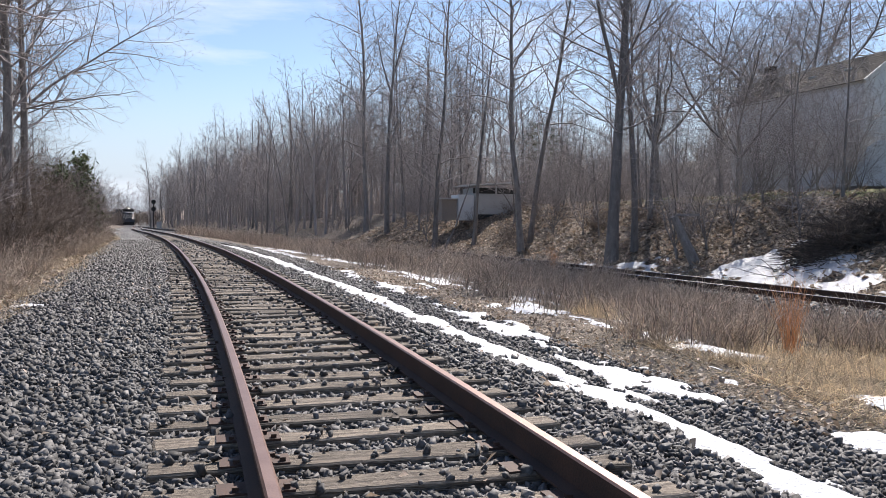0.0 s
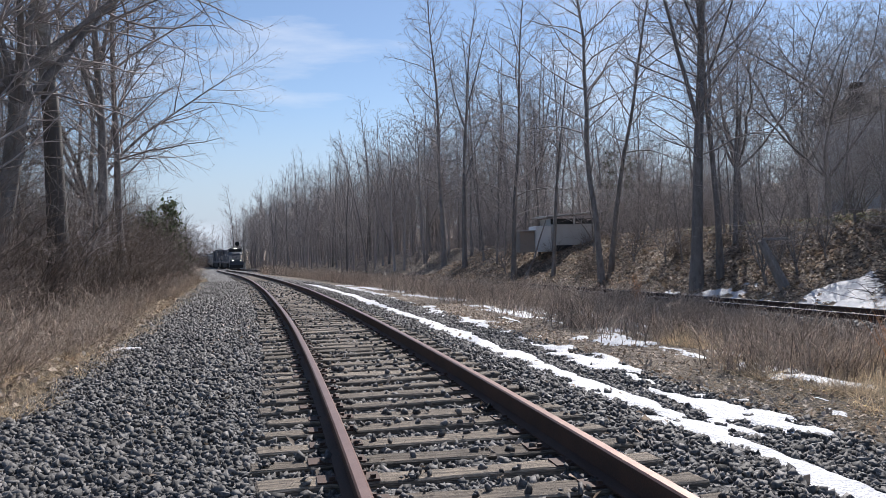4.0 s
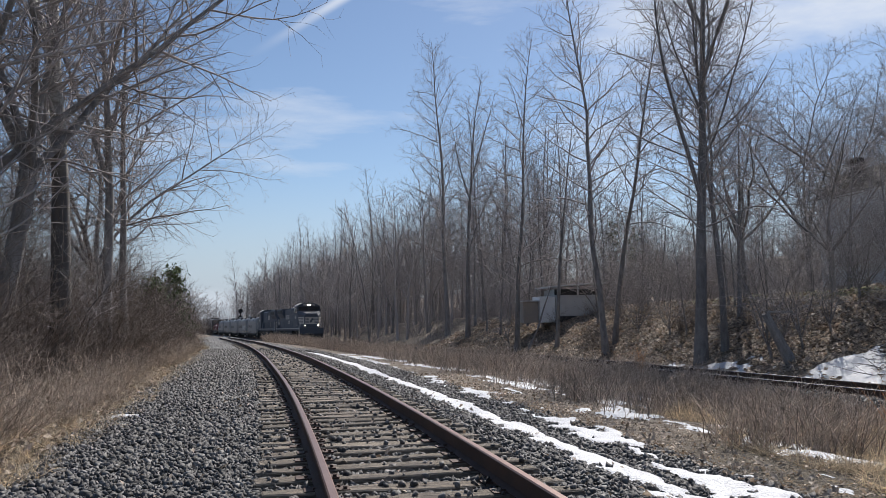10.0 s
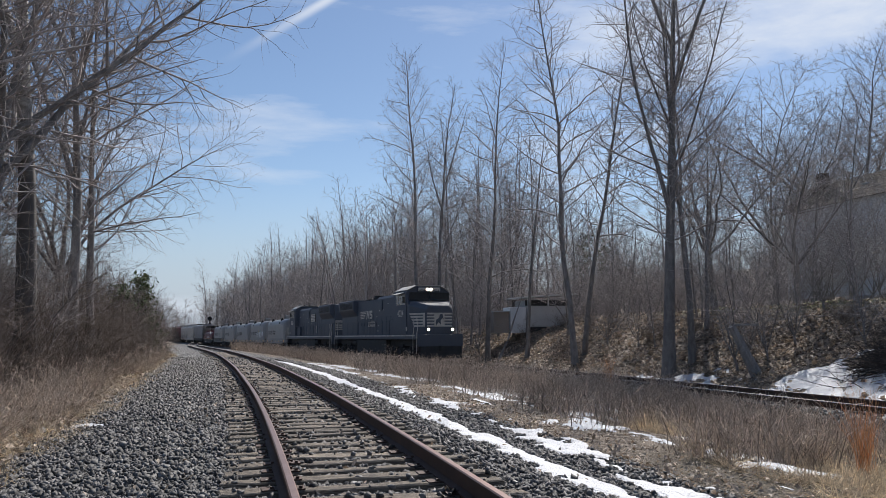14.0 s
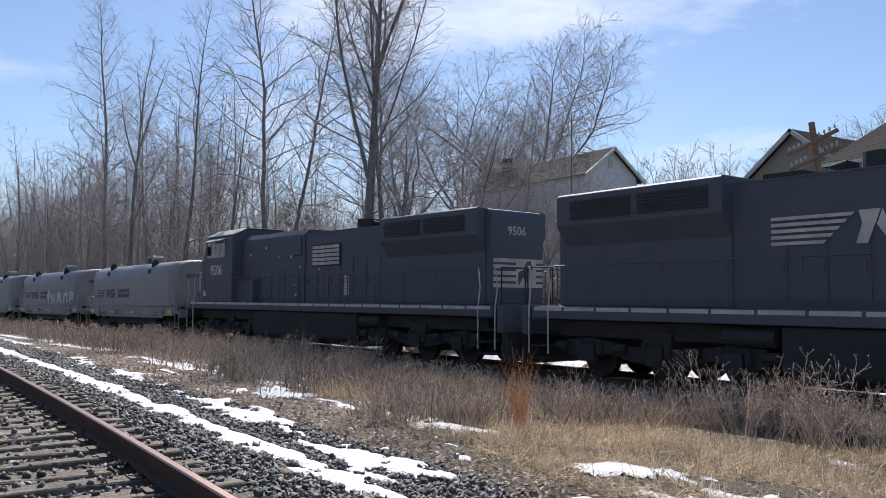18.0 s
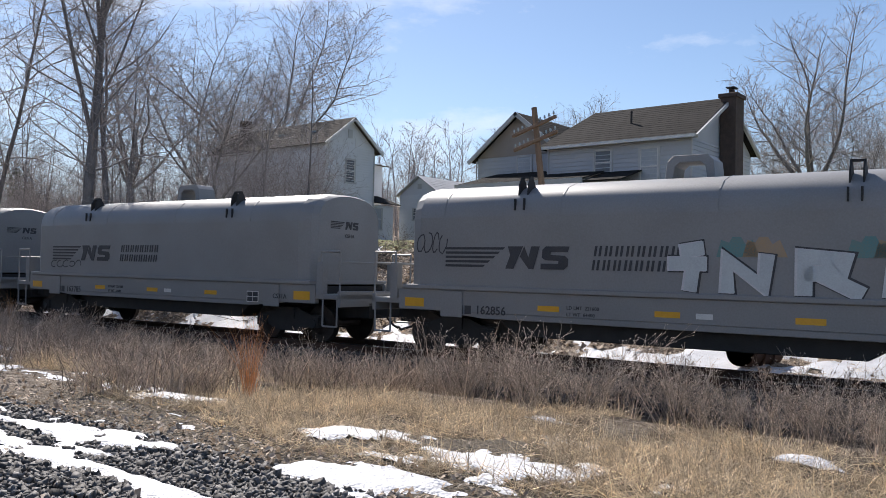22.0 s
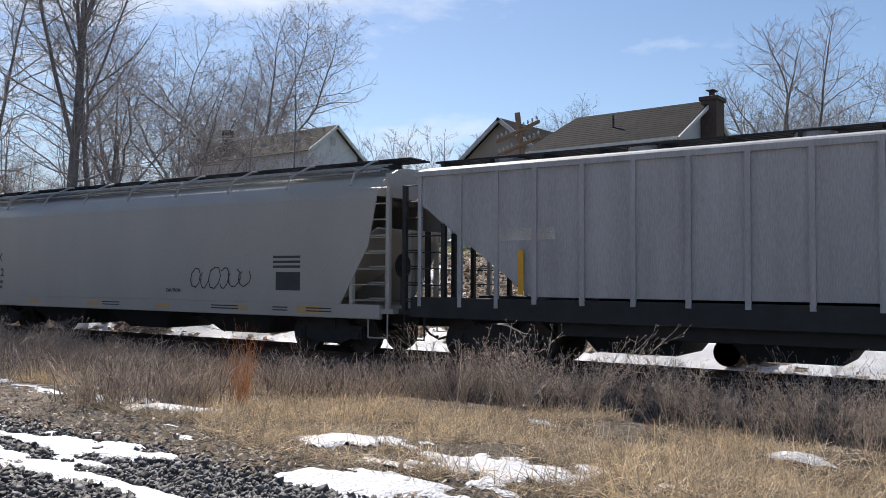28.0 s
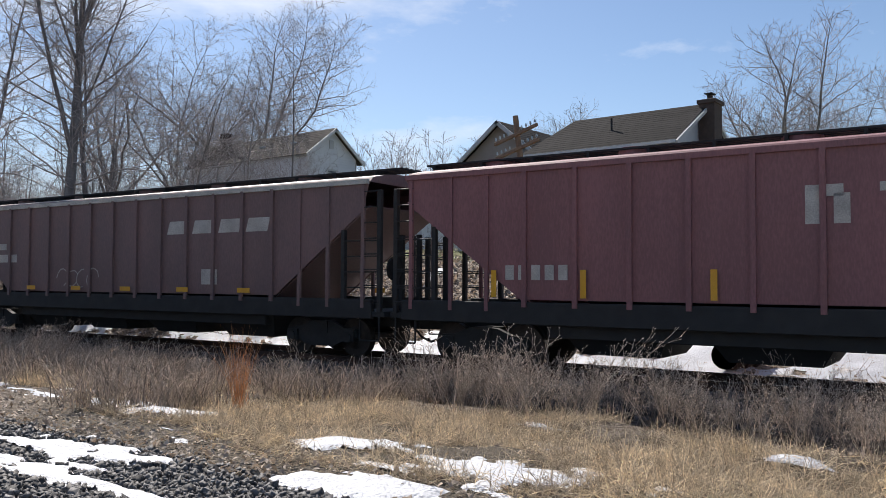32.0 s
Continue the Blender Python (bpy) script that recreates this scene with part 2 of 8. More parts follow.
def land(x, y):
    """Height of the ground."""
    x, y = np.asarray(x, float), np.asarray(y, float)
    a, b = x - side_x(y), x - main_x(y)
    drop = side_drop(y)
    top = np.interp(y, (-40, 0, 12, 30, 60, 140), (1.7, 1.9, 2.1, 2.6, 2.3, 1.2))
    left = np.interp(-a, (0, 1.3, 1.6, 3.4, 4.6, 6, 12, 40), (-0.055, -0.055, -0.03, -0.03, -0.12, 0.0, 0.5, 1.6)) + drop
    mid = np.interp(a, (0, 1.3, 1.6, 2.6, 4.5, 9), (-0.055, -0.055, -0.03, -0.17, -0.22, -0.45)) + drop
    near_main = np.interp(-b, (0, 1.7, 2.8, 6.0), (-0.63, -0.66, -0.95, -0.70)) + main_drop(y)
    w = np.clip(a / np.maximum(a - b, 0.1), 0, 1)
    w = np.clip((w - 0.35) / 0.4, 0, 1)
    between = mid * (1 - w) + near_main * w
    right = np.interp(b, (0, 1.7, 2.6, 3.6), (-0.63, -0.66, -0.9, -0.85)) + main_drop(y)
    rise = np.clip((b - 3.6) / 8.5, 0, 1)
    right = right + (top + 0.85) * (rise * 0.75 + 0.25 * rise * rise * (3 - 2 * rise)) + np.clip(b - 12, 0, 60) * 0.045 + 7.5 * np.clip((b - 22) / 55, 0, 1) * np.clip((np.hypot(x, y) - 72) / 60, 0, 1)
    z = np.where(a < 0, left, np.where(b > 0, right, between))
    rough = 0.12 * np.sin(x * 1.7 + y * 0.6) * np.sin(y * 1.1 - x * 0.4) + 0.06 * np.sin(x * 4.1 + 1.3 * y) * np.sin(y * 3.3)
    loose = np.clip((np.abs(a) - 4.5) / 3, 0, 1) * np.clip((np.abs(b) - 3.2) / 3, 0, 1)
    return z + rough * loose

# ---- building helpers ----
def part(name, bm, material, parent=None, label="", smooth=False):
    """Links a bmesh as one mesh object under a thing or a part."""
    me = bpy.data.meshes.new(name)
    bm.to_mesh(me)
    bm.free()
    return mesh_part(name, me, material, parent, label, smooth)


def mesh_part(name, me, material, parent=None, label="", smooth=False):
    if material:
        me.materials.append(material)
    if smooth:
        me.polygons.foreach_set("use_smooth", [True] * len(me.polygons))
    ob = new(name, me)
    ob.parent = parent
    if label:
        ob["label"] = label
    return ob


def shared(name, me, parent, m=None, label=""):
    """One more object on mesh data that others use too."""
    ob = new(name, me)
    ob.parent = parent
    if m is not None:
        ob.matrix_basis = m
    if label:
        ob["label"] = label
    return ob


def box(bm, x0, x1, y0, y1, z0, z1, m=None):
    t = Matrix.Translation(((x0 + x1) / 2, (y0 + y1) / 2, (z0 + z1) / 2)) @ Matrix.Diagonal((abs(x1 - x0), abs(y1 - y0), abs(z1 - z0), 1))
    bmesh.ops.create_cube(bm, size=1, matrix=m @ t if m is not None else t)


def boxes(*rows):
    bm = bmesh.new()
    for r in rows:
        box(bm, *r)
    return bm


def soften(bm, size=0.02, segments=1, angle=30):
    edges = [e for e in bm.edges if len(e.link_faces) == 2 and e.calc_face_angle(0) > radians(angle)]
    bmesh.ops.bevel(bm, geom=edges, offset=size, segments=segments, affect="EDGES", profile=0.5)
    return bm


def prism(bm, outline, axis, a, b):
    """An outline (two coordinates in turn) drawn out along the axis 'x', 'y' or 'z' from a to b."""
    place = {"x": lambda p, t: (t, p[0], p[1]), "y": lambda p, t: (p[0], t, p[1]), "z": lambda p, t: (p[0], p[1], t)}[axis]
    one = [bm.verts.new(place(p, a)) for p in outline]
    two = [bm.verts.new(place(p, b)) for p in outline]
    n = len(outline)
    made = [bm.faces.new((one[i], one[(i + 1) % n], two[(i + 1) % n], two[i])) for i in range(n)]
    made += [bm.faces.new(one[::-1]), bm.faces.new(two)]
    bmesh.ops.recalc_face_normals(bm, faces=made)
    return bm


def loft(bm, rings, closed=True):
    """Skin between rings of equally many points."""
    made, prev = [], None
    for ring in rings:
        vs = [bm.verts.new(p) for p in ring]
        if prev:
            n = len(vs)
            made += [bm.faces.new((prev[i], prev[(i + 1) % n], vs[(i + 1) % n], vs[i])) for i in range(n if closed else n - 1)]
        else:
            first = vs
        prev = vs
    if closed:
        made += [bm.faces.new(first[::-1]), bm.faces.new(prev)]
    bmesh.ops.recalc_face_normals(bm, faces=made)
    return bm


def rod(bm, a, b, r, r2=None, n=8):
    a, b = Vector(a), Vector(b)
    d = b - a
    q = d.to_track_quat("Z", "Y").to_matrix().to_4x4()
    bmesh.ops.create_cone(bm, cap_ends=True, segments=n, radius1=r, radius2=r if r2 is None else r2, depth=d.length, matrix=Matrix.Translation((a + b) / 2) @ q)
    return bm


def pipe(bm, points, r, n=6):
    for a, b in zip(points, points[1:]):
        rod(bm, a, b, r, n=n)
    return bm


def lettering(words, size, material, parent, m, name="lettering", shear=0.0, width=1.0):
    """Raised words in the built-in font; m puts their middle left."""
    cu = bpy.data.curves.new(name, "FONT")
    cu.body, cu.size, cu.extrude, cu.shear, cu.align_y = words, size, 0.003, shear, "CENTER"
    cu.resolution_u = 2
    cu.offset = size * 0.012
    ob = bpy.data.objects.new(name, cu)
    scene.collection.objects.link(ob)
    me = bpy.data.meshes.new_from_object(ob.evaluated_get(bpy.context.evaluated_depsgraph_get()))
    bpy.data.objects.remove(ob)
    me.transform(Matrix.Diagonal((width, 1, 1, 1)))
    me.materials.clear()
    me.name = name
    out_ = mesh_part(name, me, material, parent)
    out_.matrix_basis = m
    return out_


def beside(side, y, z, off):
    """On a car's flank: x runs to the reader's right, y up, z outwards."""
    s = 1 if side > 0 else -1
    return Matrix(((0, 0, s, s * off), (s, 0, 0, y), (0, 1, 0, z), (0, 0, 0, 1)))


def patches(name, rows, material, parent, m, thick=0.004):
    """Flat painted pieces, one polygon a row, in the plane of m."""
    bm = bmesh.new()
    for poly in rows:
        prism(bm, poly, "z", 0.0, thick)
    ob = part(name, bm, material, parent)
    ob.matrix_basis = m
    return ob


def rect(x0, z0, x1, z1, lean=0.0):
    return [(x0 + lean * z0, z0), (x1 + lean * z0, z0), (x1 + lean * z1, z1), (x0 + lean * z1, z1)]

# ---- ground, snow, ballast ----
def hashed(ix, iy, seed):
    h = (ix.astype(np.int64) * 374761393 + iy.astype(np.int64) * 668265263 + seed * 1442695041) & 0xFFFFFFFF
    h = ((h ^ (h >> 13)) * 1274126177) & 0xFFFFFFFF
    return ((h ^ (h >> 16)) & 0xFFFF) / 65535.0


def vnoise(x, y, size, seed=0, octaves=3):
    """Smooth value noise, 0 to 1."""
    total, amp, norm = 0.0, 1.0, 0.0
    for o in range(octaves):
        u, v = np.asarray(x) / size, np.asarray(y) / size
        i, j = np.floor(u), np.floor(v)
        f, g = u - i, v - j
        f, g = f * f * (3 - 2 * f), g * g * (3 - 2 * g)
        a, b = hashed(i, j, seed + o), hashed(i + 1, j, seed + o)
        c, d = hashed(i, j + 1, seed + o), hashed(i + 1, j + 1, seed + o)
        total = total + amp * ((a * (1 - f) + b * f) * (1 - g) + (c * (1 - f) + d * f) * g)
        norm += amp
        amp *= 0.5
        size *= 0.5
    return total / norm


def fast_mesh(name, verts, faces, material, parent=None, smooth=False, label=""):
    """A mesh from arrays: verts n x 3, faces m x 3 or m x 4."""
    me = bpy.data.meshes.new(name)
    k = faces.shape[1]
    me.vertices.add(len(verts))
    me.vertices.foreach_set("co", np.ascontiguousarray(verts, np.float32).ravel())
    me.loops.add(faces.size)
    me.loops.foreach_set("vertex_index", np.ascontiguousarray(faces, np.int32).ravel())
    me.polygons.add(len(faces))
    me.polygons.foreach_set("loop_start", np.arange(0, faces.size, k, dtype=np.int32))
    me.update(calc_edges=True)
    me.validate()
    return mesh_part(name, me, material, parent, label, smooth)


def ground_material():
    m = bpy.data.materials.new("winter_ground")
    m.use_nodes = True
    n, l = m.node_tree.nodes, m.node_tree.links
    bsdf = n["Principled BSDF"]
    bsdf.inputs["Roughness"].default_value = 0.95
    tc = n.new("ShaderNodeTexCoord")
    zone = n.new("ShaderNodeAttribute")
    zone.attribute_name = "zone"
    sep = n.new("ShaderNodeSeparateColor")
    l.new(zone.outputs["Color"], sep.inputs["Color"])

    def tex(kind, scale, detail=3.0, stretch=None):
        t = n.new(kind)
        t.inputs["Scale"].default_value = scale
        if "Detail" in t.inputs:
            t.inputs["Detail"].default_value = detail
        src = tc.outputs["Object"]
        if stretch:
            mp = n.new("ShaderNodeMapping")
            mp.inputs["Scale"].default_value = stretch
            l.new(src, mp.inputs["Vector"])
            src = mp.outputs["Vector"]
        l.new(src, t.inputs["Vector"])
        return t

    def ramp_of(socket, stops):
        r = n.new("ShaderNodeValToRGB")
        e = r.color_ramp.elements
        while len(e) < len(stops):
            e.new(0.5)
        for el, (p, c) in zip(e, stops):
            el.position, el.color = p, (*c, 1)
        l.new(socket, r.inputs["Fac"])
        return r.outputs["Color"]

    def mixed(fac, a, b):
        x = n.new("ShaderNodeMix")
        x.data_type = "RGBA"
        l.new(fac, x.inputs[0])
        l.new(a, x.inputs[6])
        l.new(b, x.inputs[7])
        return x.outputs[2]

    vor = tex("ShaderNodeTexVoronoi", 20.0)
    stones = n.new("ShaderNodeSeparateColor")
    l.new(vor.outputs["Color"], stones.inputs["Color"])
    ballast = ramp_of(stones.outputs["Red"], [(0.0, (0.022, 0.021, 0.021)), (0.5, (0.055, 0.052, 0.05)), (0.86, (0.10, 0.096, 0.092)), (1.0, (0.24, 0.23, 0.22))])
    leaf = tex("ShaderNodeTexVoronoi", 9.0)
    leaves = n.new("ShaderNodeSeparateColor")
    l.new(leaf.outputs["Color"], leaves.inputs["Color"])
    litter = ramp_of(leaves.outputs["Green"], [(0.0, (0.035, 0.024, 0.017)), (0.5, (0.085, 0.057, 0.038)), (0.85, (0.16, 0.115, 0.08)), (1.0, (0.32, 0.26, 0.20))])
    st = tex("ShaderNodeTexNoise", 22.0, 6.0, (1.0, 3.0, 1.0))
    straw = ramp_of(st.outputs["Fac"], [(0.3, (0.03, 0.022, 0.016)), (0.5, (0.075, 0.056, 0.036)), (0.7, (0.24, 0.19, 0.12))])
    gr = tex("ShaderNodeTexNoise", 3.0, 8.0)
    lawn = ramp_of(gr.outputs["Fac"], [(0.3, (0.085, 0.10, 0.028)), (0.5, (0.15, 0.155, 0.05)), (0.75, (0.26, 0.22, 0.09))])
    c = mixed(sep.outputs["Green"], straw, litter)
    c = mixed(sep.outputs["Blue"], c, lawn)
    c = mixed(sep.outputs["Red"], c, ballast)
    big = tex("ShaderNodeTexNoise", 0.7, 4.0)
    tone = n.new("ShaderNodeMapRange")
    tone.inputs["To Min"].default_value, tone.inputs["To Max"].default_value = 0.6, 1.4
    l.new(big.outputs["Fac"], tone.inputs["Value"])
    hsv = n.new("ShaderNodeHueSaturation")
    l.new(tone.outputs["Result"], hsv.inputs["Value"])
    l.new(c, hsv.inputs["Color"])
    l.new(hsv.outputs["Color"], bsdf.inputs["Base Color"])
    bump = n.new("ShaderNodeBump")
    bump.inputs["Strength"].default_value, bump.inputs["Distance"].default_value = 0.9, 0.05
    l.new(vor.outputs["Distance"], bump.inputs["Height"])
    l.new(bump.outputs["Normal"], bsdf.inputs["Normal"])
    return m


def step(v, a, b):
    t = np.clip((v - a) / (b - a), 0, 1)
    return t * t * (3 - 2 * t)


def build_ground():
    xs = np.concatenate([np.linspace(-900, -60, 25), np.linspace(-56, -8, 40), np.arange(-7.6, 34, 0.35), np.linspace(34.6, 100, 50), np.linspace(110, 900, 25)])
    ys = np.concatenate([np.linspace(-700, -30, 25), np.arange(-28, 64, 0.45), np.linspace(65, 260, 150), np.linspace(270, 2500, 50)])
    X, Y = np.meshgrid(xs, ys)
    a, b = X - side_x(Y), X - main_x(Y)
    n = (vnoise(X, Y, 1.6, 3) - 0.5)
    Z = land(X, Y)
    count, rows = len(xs), len(ys)
    idx = np.arange(count * rows).reshape(rows, count)
    faces = np.stack([idx[:-1, :-1], idx[:-1, 1:], idx[1:, 1:], idx[1:, :-1]], -1).reshape(-1, 4)
    ob = fast_mesh("ground", np.stack([X, Y, Z], -1).reshape(-1, 3), faces, ground_material(), smooth=True)
    ballast = np.maximum(step(-np.abs(a + 0.15 + n * 0.8), -3.7, -3.1), step(-np.abs(b + n * 0.8), -3.0, -2.3))
    litter = np.maximum(step(b + n * 2, 2.6, 3.4), step(-a + n * 1.5, 3.4, 5.5))
    litter = np.maximum(litter, 0.85 * step(b + n * 2, -8, -5))
    litter = np.maximum(litter, 0.85 * step(Y + n * 4, 9.5, 13) * (a > 0))
    lawn = step(b + n * 1.5, 11.0, 12.2) * step(-Y, -52, -40)
    zone = np.stack([ballast, np.clip(litter, 0, 1), lawn, np.ones_like(a)], -1).reshape(-1, 4)
    att = ob.data.color_attributes.new("zone", "FLOAT_COLOR", "POINT")
    att.data.foreach_set("color", zone.astype(np.float32).ravel())
    return tagged(ob, "winter ground of dead grass, leaf litter and ballast", "ground", kind="structure")


ground = build_ground()


def snow_cover(X, Y):
    """Over nought where snow lies; metres of depth roughly."""
    a, b = X - side_x(Y), X - main_x(Y)
    f = vnoise(X, Y, 0.9, 11, 4) - 0.5
    g = vnoise(X, Y, 3.2, 17, 3) - 0.5
    band = 0.20 + 0.007 * np.clip(Y - 5, 0, 40)
    e = vnoise(X, Y * 0.6, 0.22, 23, 3) - 0.5
    h = vnoise(X, Y * 0.35, 0.8, 29, 3) - 0.5
    c1 = band + 0.04 - np.abs(a - (2.12 + 0.004 * np.clip(Y - 5, 0, 40)) - 0.2 * g) + f * 0.28 + e * 0.5
    row2 = 0.11 + 0.012 * np.clip(Y - 10, 0, 12) - np.abs(a - (3.0 + 0.03 * np.clip(Y - 9, 0, 20))) + h * 1.1 + e * 1.1 - 0.04 - 0.3 * step(-Y, -6.6, -5.4)
    row2 = np.where((Y > 5.2) & (Y < 46), row2, -1)
    p3 = 0.40 - np.hypot((X - 4.55) / 1.0, (Y - 4.55) / 1.05) + f * 0.7 + e * 0.85
    for u, v, w in ((5.85, 4.1, 0.22), (6.25, 2.9, 0.24), (6.2, 5.7, 0.2), (6.0, 8.8, 0.34), (6.1, 10.3, 0.34), (5.9, 3.8, 0.3), (6.2, 2.8, 0.3), (6.0, 5.8, 0.16), (4.7, 3.9, 0.35), (5.5, 13.5, 0.5), (6.9, 12.0, 0.4), (5.0, 7.2, 0.15)):
        p3 = np.maximum(p3, w - np.hypot(X - u, (Y - v) * 0.8) + f * 1.1 + e * 0.9)
    field = np.where((a > 4.2) & (b < -6.5), -0.24 + h * 1.6 + g * 1.1 + e * 0.5, -1)
    upto = np.interp(Y, (-6, 7, 9.5, 12, 20, 22, 25, 28, 32, 36), (9.2, 9.3, 8.6, 6.1, 6.3, 5.8, 5.0, 5.4, 4.7, 3.3))
    thin = np.interp(Y, (0, 9, 12, 18, 21, 26, 34), (-0.04, -0.04, -0.14, -0.08, 0.18, 0.10, -0.05))
    far = thin + 0.3 * np.minimum(np.minimum(b - 3.5, upto - b), 0.5) + f * 1.1 + g * 0.7 + e * 0.5
    for (x0, y0), (x1, y1), w in (((19.2, 27.3), (22.0, 25.7), 0.34), ((24.0, 25.6), (25.8, 24.9), 0.42), ((22.5, 22.4), (23.4, 22.9), 0.36), ((21.3, 21.5), (22.4, 22.6), 0.3), ((23.5, 19.5), (25.0, 20.0), 0.3)):
        along_ = np.clip(((X - x0) * (x1 - x0) + (Y - y0) * (y1 - y0)) / ((x1 - x0) ** 2 + (y1 - y0) ** 2), 0, 1)
        far = np.maximum(far, w - np.hypot(X - x0 - along_ * (x1 - x0), Y - y0 - along_ * (y1 - y0)) + f * 0.8 + e * 0.5)
    far = np.where((b > 2.9) & (b < 12.2) & (Y < 36), far, -1)
    spot = 0.25 - np.hypot((X + 2.6) / 0.9, (Y - 13.8) / 1.0) + f * 0.7
    spot2 = 0.5 - np.hypot((X + 9.4) / 1.6, (Y - 92) / 5.0) + f * 0.6
    return np.maximum.reduce([c1, row2, p3, field, far, spot, spot2])


def build_snow(name, x0, x1, y0, y1, cell, label):
    xs, ys = np.arange(x0, x1, cell), np.arange(y0, y1, cell)
    X, Y = np.meshgrid(xs, ys)
    d = snow_cover(X, Y)
    Z = land(X, Y) + np.clip(d * 0.22, -0.03, 0.03) + 0.016 * (vnoise(X, Y, 0.3, 5) - 0.5)
    keep_ = d > -0.06
    cell_keep = keep_[:-1, :-1] & keep_[1:, :-1] & keep_[:-1, 1:] & keep_[1:, 1:]
    n = len(xs)
    idx = np.arange(X.size).reshape(X.shape)
    faces = np.stack([idx[:-1, :-1], idx[:-1, 1:], idx[1:, 1:], idx[1:, :-1]], -1)[cell_keep]
    used = np.unique(faces)
    remap = np.zeros(X.size, np.int64)
    remap[used] = np.arange(len(used))
    V = np.stack([X, Y, Z], -1).reshape(-1, 3)[used]
    return tagged(fast_mesh(name, V, remap[faces], SNOW, smooth=True), label, "snow", kind="stuff")


build_snow("snow", 2.0, 13.0, -4.0, 22.0, 0.045, "melting snow patches beside the track ballast")
build_snow("snow", 0.0, 14.0, 22.0, 48.0, 0.14, "thin snow lying between the tracks")
build_snow("snow", 13.5, 30.0, -6.0, 37.0, 0.13, "old snow on the railway bank")
build_snow("snow", -4.5, -1.5, 12.0, 16.0, 0.06, "small snow patch on the ballast")
build_snow("snow", -12.5, -6.5, 84.0, 100.0, 0.2, "distant snow patch beside the track")

CUBE = np.array([(x, y, z) for x in (-1, 1) for y in (-1, 1) for z in (-1, 1)], float)
CUBE_FACES = np.array([(0, 1, 3, 2), (4, 6, 7, 5), (0, 4, 5, 1), (2, 3, 7, 6), (0, 2, 6, 4), (1, 5, 7, 3)])


def scatter_stones(name, px_, py_, pz, size, seed, material, label):
    r = np.random.RandomState(seed)
    n = len(px_)
    V = CUBE[None] * (1 + r.uniform(-0.75, 0.3, (n, 8, 3)))
    V = V * (size[:, None, None] * r.uniform(0.5, 1.5, (n, 1, 3)) * np.array([1, 1, 0.8]))
    q = r.normal(size=(n, 4))
    q /= np.linalg.norm(q, axis=1)[:, None]
    w, x, y, z = q.T
    R = np.stack([1 - 2 * (y * y + z * z), 2 * (x * y - z * w), 2 * (x * z + y * w), 2 * (x * y + z * w), 1 - 2 * (x * x + z * z), 2 * (y * z - x * w), 2 * (x * z - y * w), 2 * (y * z + x * w), 1 - 2 * (x * x + y * y)], -1).reshape(n, 3, 3)
    V = np.einsum("nij,nkj->nki", R, V) + np.stack([px_, py_, pz], -1)[:, None]
    F = (CUBE_FACES[None] + 8 * np.arange(n)[:, None, None]).reshape(-1, 4)
    return tagged(fast_mesh(name, V.reshape(-1, 3), F, material), label, "ballast", kind="stuff")


def ballast_stones():
    r = np.random.RandomState(7)
    n = 112000
    y = np.where(r.uniform(0, 1, n) < 0.13, r.uniform(-7.5, 2.2, n), 2.2 + (r.uniform(0, 1, n) ** 2.0) * 52)
    a = r.uniform(-3.7, 3.4, n)
    x = a + side_x(y)
    in_tie = (np.abs(a) < 1.3) & (((y - TIE_START) % TIE_STEP) < 0.24)
    lie = np.where(in_tie, 0.0 + side_drop(y), land(x, y))
    in_tie &= r.uniform(0, 1, n) > 0.09
    ok = ~in_tie & (np.abs(np.abs(a) - 0.752) > 0.09) & (snow_cover(x, y) < 0.05)
    size = r.uniform(0.0115, 0.025, n) * (1 + 0.024 * np.abs(y))
    x, y, z, size = x[ok], y[ok], (lie + size * np.where(np.abs(a) < 1.32, 0.0, 0.35))[ok], size[ok]
    scatter_stones("ballast", x, y, z, size, 8, STONE, "dark crushed-stone ballast between weathered ties")
    n = 16000
    y = r.uniform(-4, 45, n)
    b = r.uniform(-2.9, 2.9, n)
    x = b + main_x(y)
    ok = np.abs(np.abs(b) - 0.752) > 0.1
    size = r.uniform(0.03, 0.055, n)
    scatter_stones("ballast", x[ok], y[ok], land(x[ok], y[ok]) + 0.012, size[ok], 9, STONE, "dark ballast along the main track")


# ---- tracks ----
TIE_START, TIE_STEP = -7.9, 0.50


def rail_profile():
    return [(-0.075, -0.185), (0.075, -0.185), (0.075, -0.172), (0.012, -0.155), (0.009, -0.05), (0.036, -0.038), (0.037, -0.010), (0.026, 0.0), (-0.026, 0.0), (-0.037, -0.010), (-0.036, -0.038), (-0.009, -0.05), (-0.012, -0.155), (-0.075, -0.172)]


def make_rail(fx, fz, off, y0, y1, top, body, parent):
    ys_ = np.concatenate([np.arange(y0, 60, 1.0), np.arange(60, y1, 3.0)])
    prof = rail_profile()
    bm = bmesh.new()
    rings = []
    for y in ys_:
        rings.append([(float(fx(y)) + off + a, float(y), float(fz(y)) + c) for a, c in prof])
    loft(bm, rings)
    bmesh.ops.triangulate(bm, faces=[f for f in bm.faces if len(f.verts) > 4])
    ob = part("rail", bm, body, parent)
    ob.data.materials.append(top)
    for p in ob.data.polygons:
        zs = [ob.data.vertices[v].co.z - float(fz(ob.data.vertices[v].co.y)) for v in p.vertices]
        if min(zs) > -0.012:
            p.material_index = 1
    return ob


